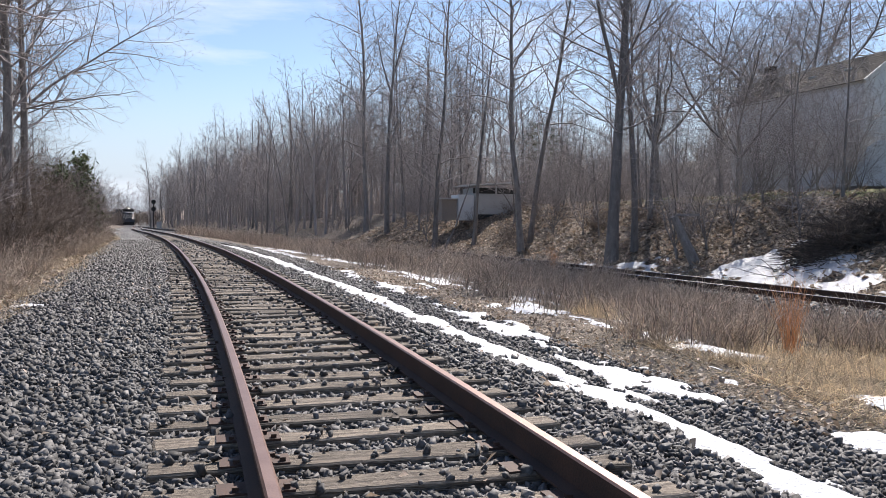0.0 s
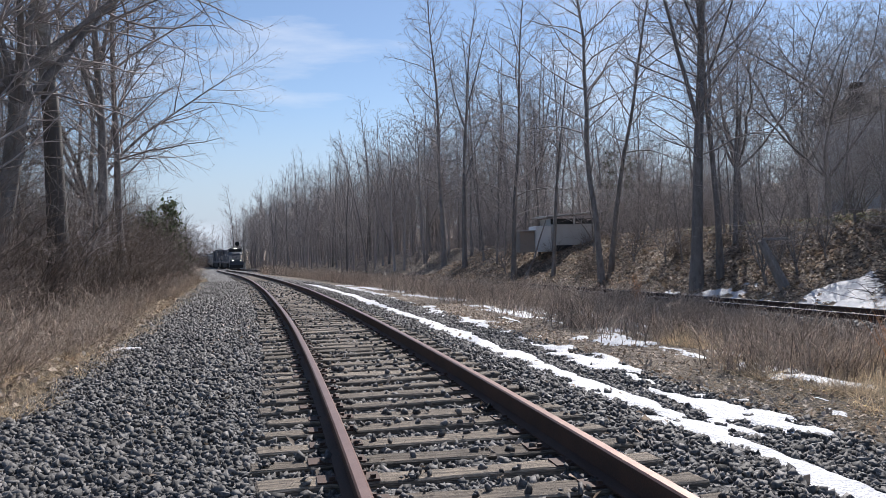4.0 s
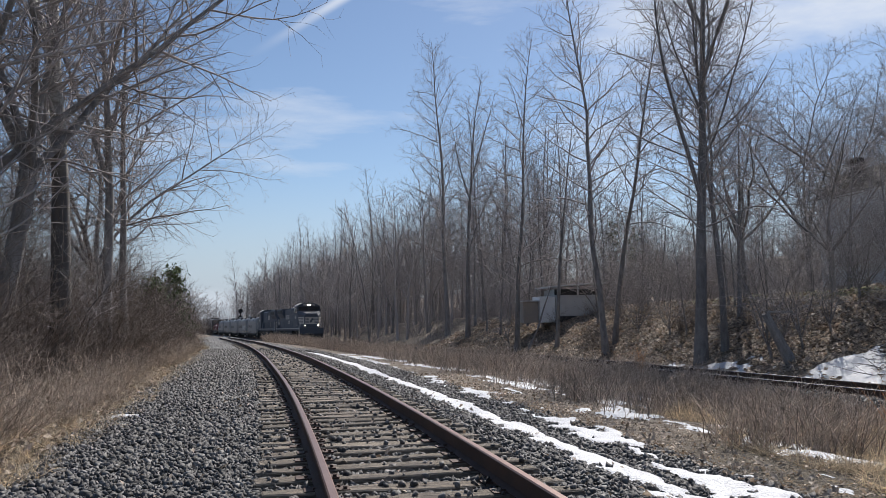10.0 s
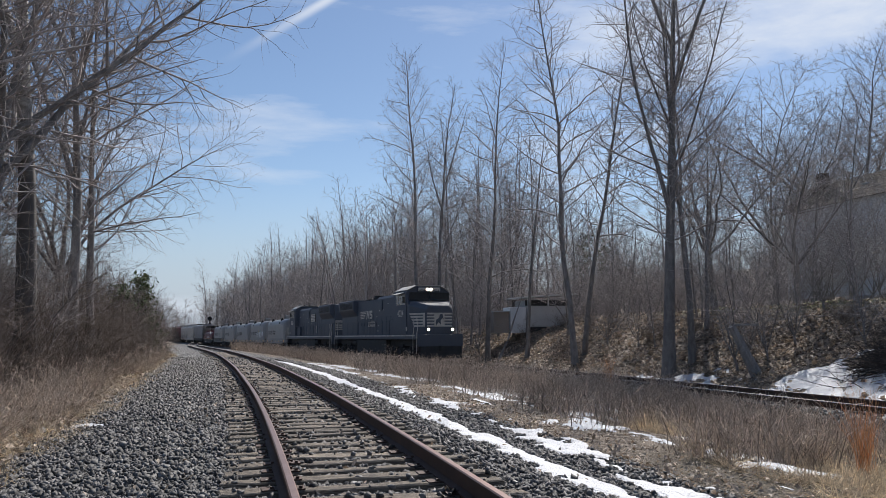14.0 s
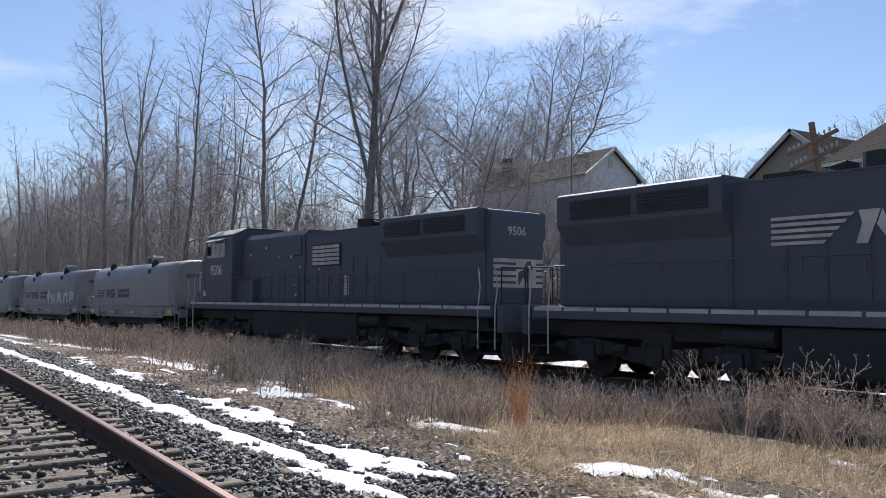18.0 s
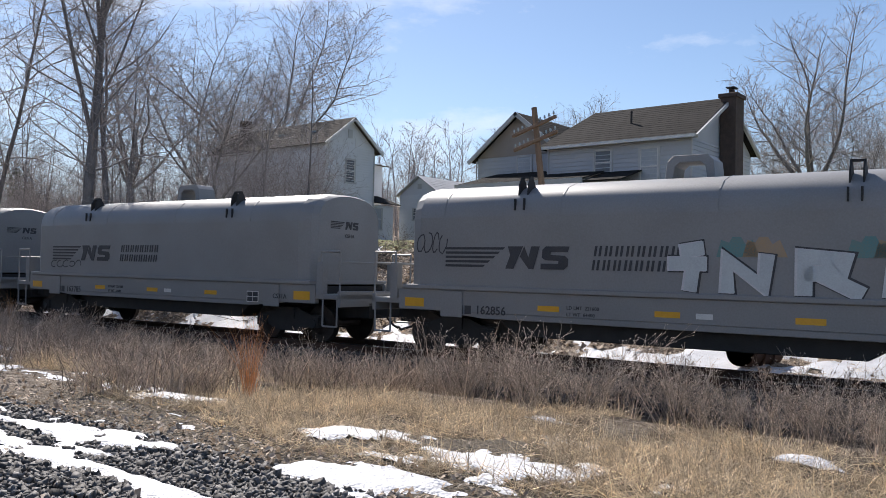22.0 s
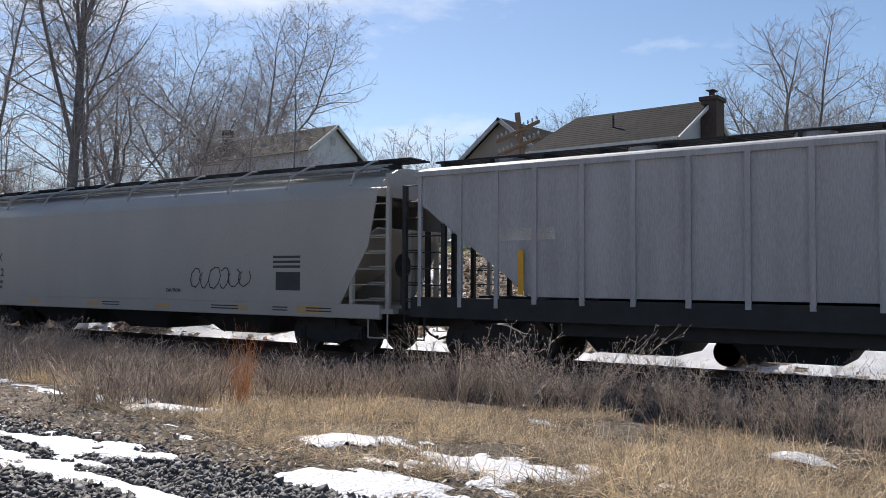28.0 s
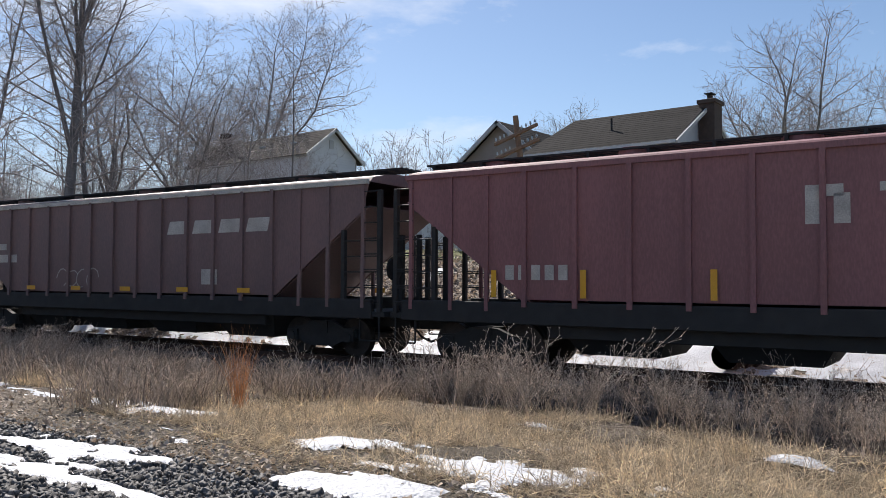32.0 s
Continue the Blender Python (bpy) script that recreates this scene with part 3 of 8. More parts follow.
def tie_data(seed):
    r = random.Random(seed)
    bm = bmesh.new()
    box(bm, -1.3, 1.3, -0.115, 0.115, -0.14, 0.0)
    bmesh.ops.subdivide_edges(bm, edges=[e for e in bm.edges if abs(e.verts[0].co.x - e.verts[1].co.x) > 1], cuts=5)
    for v in bm.verts:
        v.co += Vector((r.uniform(-0.03, 0.03) if abs(v.co.x) > 1.2 else 0, r.uniform(-0.012, 0.012), r.uniform(-0.012, 0.006)))
    return keep(soften(bm, 0.012), "tie", TIE)


def keep(bm, name, material):
    me = bpy.data.meshes.new(name)
    bm.to_mesh(me)
    bm.free()
    me.materials.append(material)
    return me


def plate_data():
    bm = boxes((-0.19, 0.19, -0.09, 0.09, 0.0, 0.014), (0.075, 0.095, -0.09, 0.09, 0.014, 0.02), (-0.095, -0.075, -0.09, 0.09, 0.014, 0.02))
    for x, y in ((0.1, 0.045), (-0.1, -0.045), (0.15, -0.05)):
        box(bm, x - 0.016, x + 0.016, y - 0.016, y + 0.016, 0.014, 0.036)
    return keep(bm, "tie_plate", RUST)


def build_tracks():
    side = tagged(new("side_track"), "rusty side track on weathered wooden ties, curving away", "railway track", "railway tracks", "structure")
    main = tagged(new("main_track"), "main track with polished rail heads on dark ballast", "railway track", "railway tracks", "structure")
    for o in (-0.752, 0.752):
        make_rail(side_x, lambda y: SIDE_RAIL + side_drop(y), o, -30, 208, POLISHED, RUST, side)
        make_rail(main_x, lambda y: MAIN_RAIL + main_drop(y), o, -60, 330, BRIGHT, RUST, main)
    ties = [tie_data(k) for k in range(6)]
    plate = plate_data()
    r = random.Random(4)
    for k in range(162):
        y = TIE_START + 0.125 + k * TIE_STEP
        turn = math.degrees(math.atan(float(np.interp(y, ALONG, SIDE_SLOPE))))
        t = shared("tie", r.choice(ties), side, pose(float(side_x(y)) + r.uniform(-0.04, 0.04), y + r.uniform(-0.02, 0.02), -0.008 + r.uniform(-0.008, 0.01) + float(side_drop(y)), 0, 0, -turn + r.uniform(-0.8, 0.8)))
        if k < 62:
            for o in (-0.752, 0.752):
                shared("tie_plate", plate, t, Matrix.Translation((o, 0, -0.004)))
    for k in range(130):
        y = -8 + k * 0.52
        turn = math.degrees(math.atan(float(np.interp(y, ALONG, MAIN_SLOPE))))
        shared("tie", r.choice(ties), main, pose(float(main_x(y)), y, MAIN_RAIL - 0.185 + float(main_drop(y)) + r.uniform(-0.01, 0.005), 0, 0, -turn))


build_tracks()
ballast_stones()

# ---- the train ----
ENGINE_BLACK.node_tree.nodes["Principled BSDF"].inputs["Specular IOR Level"].default_value = 0.2
YELLOW = surface("yellow_reflector", (0.80, 0.42, 0.03), (0.68, 0.33, 0.02), 0.35, 0, 8, 90, 0.3, 0.0)
FADED_YELLOW = surface("faded_yellow_reflector", (0.62, 0.40, 0.17), (0.50, 0.33, 0.16), 0.5, 0, 8, 90, 0.4, 0.0)
# white markings and trim; also the pale that stands for sun on cab roofs
STRIPE = surface("grimy_white_stripe", (0.62, 0.59, 0.53), (0.38, 0.35, 0.31), 0.6, 0, 2.2, 40, 0.5, 0.0)
LOGO_DARK = surface("black_lettering_paint", (0.035, 0.036, 0.042), (0.06, 0.06, 0.065), 0.55, 0, 3, 40, 0.5, 0.0)
MAROON = surface("faded_maroon_paint", (0.165, 0.05, 0.058), (0.115, 0.042, 0.048), 0.55, 0, 0.9, 26, 0.5, 0.04)
OXIDE_RED = surface("weathered_oxide_red", (0.33, 0.145, 0.145), (0.235, 0.108, 0.108), 0.6, 0, 0.6, 20, 0.55, 0.04, 0, (1, 1.6, 0.5))
OXIDE_BROWN = surface("dark_oxide_brown", (0.245, 0.15, 0.14), (0.18, 0.118, 0.112), 0.6, 0, 0.6, 20, 0.55, 0.04, 0, (1, 1.6, 0.5))
HOP_BEIGE = surface("pale_grey_hopper_paint", (0.46, 0.435, 0.39), (0.39, 0.368, 0.33), 0.42, 0, 0.5, 24, 0.45, 0.02, 0, (1, 1.5, 0.5))
HOP_GREY = surface("streaked_grey_hopper_paint", (0.48, 0.475, 0.475), (0.34, 0.33, 0.32), 0.5, 0, 0.7, 22, 0.5, 0.03, 0, (1, 2.5, 0.4))
GRAFFITI = surface("grey_blue_spray_paint", (0.235, 0.235, 0.262), (0.20, 0.20, 0.225), 0.5, 0, 1.5, 30, 0.4, 0.0)
PALE_SPRAY = surface("pale_spray_paint", (0.62, 0.63, 0.64), (0.5, 0.5, 0.52), 0.55, 0, 3, 40, 0.4, 0.0)
ORANGE_SPRAY = surface("dusty_orange_spray", (0.42, 0.29, 0.16), (0.34, 0.27, 0.2), 0.6, 0, 3, 40, 0.5, 0.0)
SILVER = surface("silver_spray_paint", (0.55, 0.60, 0.61), (0.44, 0.47, 0.49), 0.4, 0.1, 2, 40, 0.4, 0.0)
TEAL = surface("teal_spray_paint", (0.10, 0.26, 0.27), (0.16, 0.24, 0.22), 0.5, 0, 3, 40, 0.5, 0.0)
GLASS = surface("dark_cab_glass", (0.035, 0.04, 0.045), (0.05, 0.055, 0.06), 0.06, 0, 2, 20, 0.3, 0.0)
GRATE = surface("galvanised_grating", (0.42, 0.43, 0.44), (0.33, 0.33, 0.33), 0.35, 0.7, 4, 60, 0.4, 0.0)
STEEL_WHEEL = surface("worn_wheel_steel", (0.07, 0.06, 0.055), (0.04, 0.035, 0.032), 0.5, 0.6, 5, 60, 0.5, 0.1)
LAMP = glow("lit_headlight", (1.0, 0.82, 0.55), 30.0)
BLUE_TARP = surface("blue_tarp", (0.16, 0.24, 0.42), (0.22, 0.28, 0.40), 0.5, 0, 4, 40, 0.4, 0.3)
SPEED, FRONT = 14.08, 23.42
TRAIN = []


def wheel_data(r, flange):
    bm = bmesh.new()
    for s in (-1, 1):
        rod(bm, (s * 0.68, 0, 0), (s * 0.82, 0, 0), r, n=28)
        rod(bm, (s * 0.68, 0, 0), (s * 0.665, 0, 0), flange, n=28)
        rod(bm, (s * 0.82, 0, 0), (s * 0.85, 0, 0), r * 0.62, r * 0.3, n=20)
    rod(bm, (-1.05, 0, 0), (1.05, 0, 0), 0.085, n=12)
    return keep(bm, "wheelset", STEEL_WHEEL)


def freight_truck_data():
    bm = bmesh.new()
    for s in (-1, 1):
        top = [(-1.12, 0.46), (-1.05, 0.66), (-0.7, 0.68), (-0.35, 0.82), (0.35, 0.82), (0.7, 0.68), (1.05, 0.66), (1.12, 0.46), (0.75, 0.40), (0.38, 0.24), (-0.38, 0.24), (-0.75, 0.40)]
        prism(bm, top, "x", s * 0.92, s * 1.06)
        for y in (-0.2, -0.07, 0.07, 0.2):
            rod(bm, (s * 1.0, y, 0.3), (s * 1.0, y, 0.62), 0.06, n=8)
        for y in (-0.89, 0.89):
            box(bm, s * 0.9, s * 1.12, y - 0.16, y + 0.16, 0.36, 0.62)
            rod(bm, (s * 1.1, y, 0.46), (s * 1.15, y, 0.46), 0.11, n=10)
    box(bm, -1.1, 1.1, -0.22, 0.22, 0.55, 0.84)
    return keep(bm, "truck", DARK)


def loco_truck_data():
    bm = bmesh.new()
    for s in (-1, 1):
        outline = [(-2.75, 0.55), (-2.7, 0.88), (-2.0, 0.95), (-0.9, 0.78), (0.9, 0.78), (2.0, 0.95), (2.7, 0.88), (2.75, 0.55), (2.3, 0.42), (1.4, 0.58), (0.6, 0.42), (-0.6, 0.42), (-1.4, 0.58), (-2.3, 0.42)]
        prism(bm, outline, "x", s * 1.05, s * 1.2)
        for y in (-2.0, 0.0, 2.0):
            box(bm, s * 1.18, s * 1.32, y - 0.22, y + 0.22, 0.38, 0.78)
            for k in (-0.32, 0.32):
                rod(bm, (s * 1.22, y + k, 0.55), (s * 1.22, y + k, 0.9), 0.085, n=8)
        for y in (-2.85, -1.0, 1.0, 2.85):
            rod(bm, (s * 1.25, y - 0.18, 0.72), (s * 1.25, y + 0.18, 0.72), 0.12, n=10)
    box(bm, -1.2, 1.2, -0.4, 0.4, 0.7, 1.1)
    return keep(bm, "truck", DARK)


SMALL_WHEEL, BIG_WHEEL = wheel_data(0.455, 0.485), wheel_data(0.53, 0.56)
TRUCK, LOCO_TRUCK = freight_truck_data(), loco_truck_data()


def add_trucks(car, at, loco=False):
    for y in (-at, at):
        tr = shared("truck", LOCO_TRUCK if loco else TRUCK, car, Matrix.Translation((0, y, 0)))
        for k in ((-2.0, 0.0, 2.0) if loco else (-0.89, 0.89)):
            shared("wheelset", BIG_WHEEL if loco else SMALL_WHEEL, tr, Matrix.Translation((0, k, 0.53 if loco else 0.455)))


def add_coupler(car, y, s):
    bm = boxes((-0.12, 0.12, y - s * 0.75, y - s * 0.22, 0.72, 0.95))
    prism(bm, [(-0.14, y - s * 0.28), (0.14, y - s * 0.28), (0.2, y - s * 0.05), (0.1, y + s * 0.06), (-0.16, y + s * 0.02)], "z", 0.68, 0.98)
    pipe(bm, [(-0.35, y - s * 0.6, 0.75), (-0.38, y - s * 0.3, 0.45), (-0.3, y, 0.35), (-0.2, y + s * 0.02, 0.42)], 0.03)
    part("coupler", bm, DARK, car)


def enlist(car, length, flip=False):
    done = sum(r[2] for r in TRAIN)
    TRAIN.append((car, done + length / 2, length, flip))


def horse_logo(name, x, z, h, material, car, m, wide=1.0):
    """The striped flash and two heavy letters of the railway's mark, as plain shapes: x, z its lower left."""
    rows = []
    for k in range(5):
        a, b = z + h * (k * 0.2 + 0.05), z + h * (k * 0.2 + 0.16)
        rows.append([(x, a), (x + h * (1.75 + 0.22 * k), a), (x + h * (1.85 + 0.22 * k), b), (x, b)])
    x2 = x + h * 2.75
    rows.append([(x2, z), (x2 + h * 0.35, z), (x2 + h * 0.75, z + h), (x2 + h * 0.1, z + h), (x2 + h * 0.2, z + h * 0.6)])
    rows.append([(x2 + h * 0.62, z + h * 0.55), (x2 + h * 1.0, z), (x2 + h * 1.2, z), (x2 + h * 1.45, z + h), (x2 + h * 1.1, z + h), (x2 + h * 0.98, z + h * 0.5), (x2 + h * 0.8, z + h)])
    x3 = x2 + h * 1.5
    rows.append([(x3, z), (x3 + h * 0.95, z), (x3 + h * 1.1, z + h * 0.15), (x3 + h * 1.12, z + h * 0.45), (x3 + h * 0.98, z + h * 0.6), (x3 + h * 0.4, z + h * 0.63), (x3 + h * 0.4, z + h * 0.75), (x3 + h * 1.1, z + h * 0.75), (x3 + h * 1.16, z + h), (x3 + h * 0.2, z + h), (x3 + h * 0.06, z + h * 0.85), (x3 + h * 0.05, z + h * 0.5), (x3 + h * 0.2, z + h * 0.4), (x3 + h * 0.72, z + h * 0.37), (x3 + h * 0.72, z + h * 0.25), (x3, z + h * 0.25)])
    rows = [[(x + (u - x) * wide, v) for u, v in row] for row in rows]
    return patches(name, rows, material, car, m)


def word_bars(x, z, w, h, lines, rng_, count=8):
    """Words that stay unlettered: blocks of letter size."""
    rows = []
    for k in range(lines):
        base = z + (lines - 1 - k) * h * 1.35
        step = w / count
        for i in range(count):
            for f in (0.0, 0.44):
                rows.append(rect(x + (i + f) * step, base, x + (i + f + 0.22) * step, base + h, 0.15))
    return rows


def locomotive(number, lit):
    car = new("diesel_locomotive")
    tagged(car, "black six-axle diesel locomotive with white stripes, " + ("headlights lit" if lit else "coupled behind another"), "locomotive", "freight train")
    # cab end is +y
    part("underframe", soften(boxes((-1.5, 1.5, -10.5, 10.9, 1.38, 1.70)), 0.02), ENGINE_BLACK, car)
    for s in (-1, 1):
        bm = bmesh.new()
        y = -10.4
        while y < 10.3:
            box(bm, s * 1.5, s * 1.506, y, min(y + 0.98, 10.4), 1.585, 1.675)
            y += 1.06
        part("sill_stripe", bm, STRIPE, car)
    part("fuel_tank", soften(prism(bmesh.new(), [(-1.42, 0.46), (-1.2, 0.24), (1.2, 0.24), (1.42, 0.46), (1.42, 1.36), (-1.42, 1.36)], "y", -3.6, 4.1), 0.05, 2), DARK, car)
    # dark boxes, motors and tanks added to shut out light below the frame
    for a, b in ((-9.9, -3.7), (4.2, 9.9)):
        part("underbody", soften(boxes((-1.1, 1.1, a, b, 0.95, 1.37)), 0.03), DARK, car)
    for y in (-8.75, -6.75, -4.75, 4.75, 6.75, 8.75):
        part("traction_motor", soften(boxes((-0.62, 0.62, y - 0.8, y + 0.35, 0.3, 0.95)), 0.06), DARK, car)
    for s in (-1, 1):
        part("air_tank", rod(bmesh.new(), (s * 1.25, -4.9, 1.12), (s * 1.25, -3.75, 1.12), 0.2, n=14), DARK, car)
    bm = boxes((-1.0, 1.0, -4.9, 0.6, 1.7, 4.28), (-1.02, 1.02, -4.9, 0.6, 4.28, 4.32))
    for y in np.arange(-4.4, 0.4, 0.82):
        for s in (-1, 1):
            box(bm, s * 1.0, s * 1.02, y, y + 0.72, 1.85, 3.3)
            box(bm, s * 1.02, s * 1.045, y + 0.6, y + 0.66, 2.4, 2.6)
    part("engine_hood", bm, ENGINE_BLACK, car)
    bm = bmesh.new()
    prism(bm, [(-1.05, 1.7), (1.05, 1.7), (1.05, 3.3), (1.05, 4.3), (0.85, 4.5), (-0.85, 4.5), (-1.05, 4.3)], "y", 0.6, 6.0)
    for s in (-1, 1):
        for y in (1.0, 2.1, 3.2, 4.3, 5.2):
            box(bm, s * 1.05, s * 1.07, y, y + 0.85, 1.85, 3.0)
        box(bm, s * 1.05, s * 1.12, 0.8, 2.0, 3.5, 4.2)
        box(bm, s * 1.05, s * 1.3, 4.4, 5.95, 1.7, 2.6)
    part("equipment_cabinet", soften(bm, 0.012), ENGINE_BLACK, car)
    bm = bmesh.new()
    prism(bm, [(-1.05, 1.7), (1.05, 1.7), (1.05, 3.2), (1.40, 3.7), (1.40, 4.42), (1.32, 4.48), (-1.32, 4.48), (-1.40, 4.42), (-1.40, 3.7), (-1.05, 3.2)], "y", -9.7, -4.9)
    part("radiator_hood", soften(bm, 0.02), ENGINE_BLACK, car)
    bm = bmesh.new()
    for s in (-1, 1):
        for y in (-9.2, -7.1):
            for k in range(7):
                box(bm, s * 1.422, s * 1.44, y, y + 1.9, 3.82 + k * 0.07, 3.86 + k * 0.07)
    part("radiator_louvres", bm, DARK, car)
    part("end_hood", soften(prism(bmesh.new(), [(-9.96, 1.7), (-9.7, 1.7), (-9.7, 4.45), (-9.86, 4.42), (-9.96, 4.2)], "x", -1.03, 1.03), 0.05, 2), ENGINE_BLACK, car)
    bm = bmesh.new()
    prism(bm, [(-1.5, 1.7), (1.5, 1.7), (1.5, 4.42), (1.38, 4.55), (0.8, 4.84), (-0.8, 4.84), (-1.38, 4.55), (-1.5, 4.42)], "y", 6.0, 8.75)
    prism(bm, [(8.75, 1.7), (9.05, 1.7), (9.1, 3.75), (8.95, 3.85), (8.75, 4.5)], "x", -1.45, 1.45)
    part("cab", soften(bm, 0.03, 2), ENGINE_BLACK, car)
    # pale slab over the black cab: sunlight on the roof, given as colour
    part("cab_roof", soften(prism(bmesh.new(), [(-1.42, 4.565), (-0.82, 4.865), (0.82, 4.865), (1.42, 4.565), (1.42, 4.6), (0.82, 4.9), (-0.82, 4.9), (-1.42, 4.6)], "y", 5.95, 8.85), 0.01), STRIPE, car, "cab roof with the sunlight put into pale paint")
    def section(y, w, top):
        return [(-w, y, 1.7), (w, y, 1.7), (w, y, top - 0.28), (w - 0.25, y, top), (-w + 0.25, y, top), (-w, y, top - 0.28)]
    part("nose", soften(loft(bmesh.new(), [section(8.95, 1.47, 3.88), section(9.3, 1.46, 3.82), section(10.8, 0.92, 3.52), section(10.87, 0.88, 3.44)]), 0.03, 2), ENGINE_BLACK, car)
    for s in (-1, 1):
        for y0, y1 in ((6.78, 7.12), (7.24, 7.62), (7.68, 8.06), (8.18, 8.52)):
            fr = part("side_window", boxes((s * 1.5, s * 1.52, y0 - 0.03, y1 + 0.03, 3.64, 4.32)), STRIPE, car)
            part("pane", boxes((s * 1.522, s * 1.526, y0, y1, 3.67, 4.29)), GLASS, fr)
        part("sun_visor", soften(prism(bmesh.new(), [(s * 1.5, 4.42), (s * 1.85, 4.3), (s * 1.85, 4.32), (s * 1.5, 4.45)], "y", 6.7, 8.3), 0.004), STRIPE, car)
        part("mirror", boxes((s * 1.55, s * 1.6, 8.3, 8.5, 3.75, 4.15)), DARK, car)
    fw = part("windscreen_frame", boxes((-1.36, -0.05, 8.99, 9.03, 3.9, 4.42), (0.05, 1.36, 8.99, 9.03, 3.9, 4.42)), DARK, car)
    for s in (-1, 1):
        pn = part("pane", soften(boxes((-0.6, 0.6, 0.0, 0.012, 0.0, 0.46)), 0.01), GLASS, fw)
        pn.matrix_basis = Matrix.Translation((s * 0.71, 9.035, 3.93)) @ pose(0, 0, 0, 14, 0, 0)
    hl = part("headlight_housing", soften(boxes((-0.75, 0.75, 8.75, 9.0, 4.45, 4.78)), 0.03), ENGINE_BLACK, car)
    for s in (-1, 1):
        part("headlight", rod(bmesh.new(), (s * 0.11, 9.0, 4.62), (s * 0.11, 9.03, 4.62), 0.075, n=16), LAMP if lit else GLASS, hl)
        part("number_board", boxes((s * 0.22, s * 0.74, 9.0, 9.012, 4.5, 4.72)), STRIPE, hl)
        lettering(number, 0.2, DARK, hl, Matrix(((-1, 0, 0, s * 0.48 + 0.21), (0, 0, 1, 9.014), (0, 1, 0, 4.54), (0, 0, 0, 1))), "board_number")
    for s in (-1, 1):
        db = part("ditch_light", rod(bmesh.new(), (s * 0.8, 10.9, 2.0), (s * 0.8, 11.05, 2.0), 0.1, n=16), DARK, car)
        part("lens", rod(bmesh.new(), (s * 0.8, 11.055, 2.0), (s * 0.8, 11.065, 2.0), 0.075, n=16), LAMP if lit else GLASS, db)
    for y, s in ((11.08, 1), (-10.9, -1)):
        bm = boxes((-1.5, 1.5, y - s * 0.25, y, 0.95, 1.72))
        part("pilot", soften(bm, 0.03), ENGINE_BLACK, car)
        pl = bmesh.new()
        loft(pl, [[(-1.45, y - s * 0.1, 0.2), (1.45, y - s * 0.1, 0.2), (1.45, y - s * 0.05, 0.95), (-1.45, y - s * 0.05, 0.95)],
                  [(-1.35, y + s * 0.18, 0.2), (1.35, y + s * 0.18, 0.2), (1.35, y + s * 0.05, 0.95), (-1.35, y + s * 0.05, 0.95)]])
        part("plough", pl, DARK, car)
        for q in (-1, 1):
            bm = boxes(*[(q * 1.05, q * 1.55, y - s * 0.95, y - s * 0.35, z, z + 0.04) for z in (0.35, 0.68, 1.01, 1.34)])
            part("step_ladder", bm, DARK, car)
            bm = bmesh.new()
            pipe(bm, [(q * 1.5, y - s * 0.3, 0.5), (q * 1.5, y - s * 0.3, 1.6), (q * 1.42, y - s * 0.28, 2.2), (q * 1.48, y - s * 0.3, 2.72)], 0.022)
            pipe(bm, [(q * 1.5, y - s * 1.0, 0.5), (q * 1.5, y - s * 1.0, 1.6), (q * 1.42, y - s * 1.0, 2.2), (q * 1.48, y - s * 1.0, 2.72)], 0.022)
            part("grab_iron", bm, STRIPE, car, "worn white grab iron")
        add_coupler(car, s * 11.28, s)
    for s in (-1, 1):
        bm = bmesh.new()
        for y in np.arange(-9.6, 6.0, 1.62):
            rod(bm, (s * 1.47, y, 1.7), (s * 1.47, y, 2.7), 0.018, n=6)
        rod(bm, (s * 1.47, -9.7, 2.7), (s * 1.47, 5.9, 2.7), 0.018, n=6)
        part("handrail", bm, ENGINE_BLACK, car)
    bm = bmesh.new()
    rod(bm, (0, -2.2, 4.3), (0, -2.2, 4.72), 0.42, 0.42, 18)
    part("exhaust_duct", bm, DARK, car)
    bm = boxes((-0.5, 0.5, -4.5, -3.6, 4.32, 4.5))
    for k in range(5):
        rod(bm, (0.1 * k - 0.2, -3.2, 4.52), (0.1 * k - 0.2, -2.85, 4.55), 0.04, 0.09, 8)
    part("horn", bm, DARK, car)
    bm = bmesh.new()
    rod(bm, (0.3, 7.4, 4.9), (0.3, 7.4, 5.0), 0.09, n=10)
    rod(bm, (-0.3, 7.0, 4.9), (-0.3, 7.0, 5.03), 0.07, n=10)
    part("antenna", bm, DARK, car)
    add_trucks(car, 6.75, True)
    # marks
    front_m = Matrix(((-1, 0, 0, 0), (0, 0, 1, 10.872), (0, 1, 0, 0), (0, 0, 0, 1)))
    for k in range(5):
        patches("nose_stripe", [rect(-0.84, 2.18 + k * 0.19, 0.84, 2.29 + k * 0.19)], STRIPE, car, front_m)
    patches("nose_panel", [rect(-0.34, 2.18, 0.34, 3.05)], STRIPE, car, front_m, 0.006)
    patches("nose_emblem", [[(-0.2, 2.24), (-0.08, 2.45), (0.1, 2.3), (0.08, 2.55), (0.2, 2.72), (0.28, 2.66), (0.2, 2.98), (0.05, 2.95), (-0.05, 2.72), (-0.22, 2.62), (-0.26, 2.4)]], ENGINE_BLACK, car, front_m, 0.009)
    rear_m = Matrix(((1, 0, 0, 0), (0, 0, -1, -9.962), (0, 1, 0, 0), (0, 0, 0, 1)))
    for k in range(5):
        patches("rear_stripe", [rect(-0.98, 2.2 + k * 0.18, 0.98, 2.31 + k * 0.18)], STRIPE, car, rear_m)
    patches("rear_panel", [rect(-0.1, 2.2, 0.7, 3.03)], STRIPE, car, rear_m, 0.006)
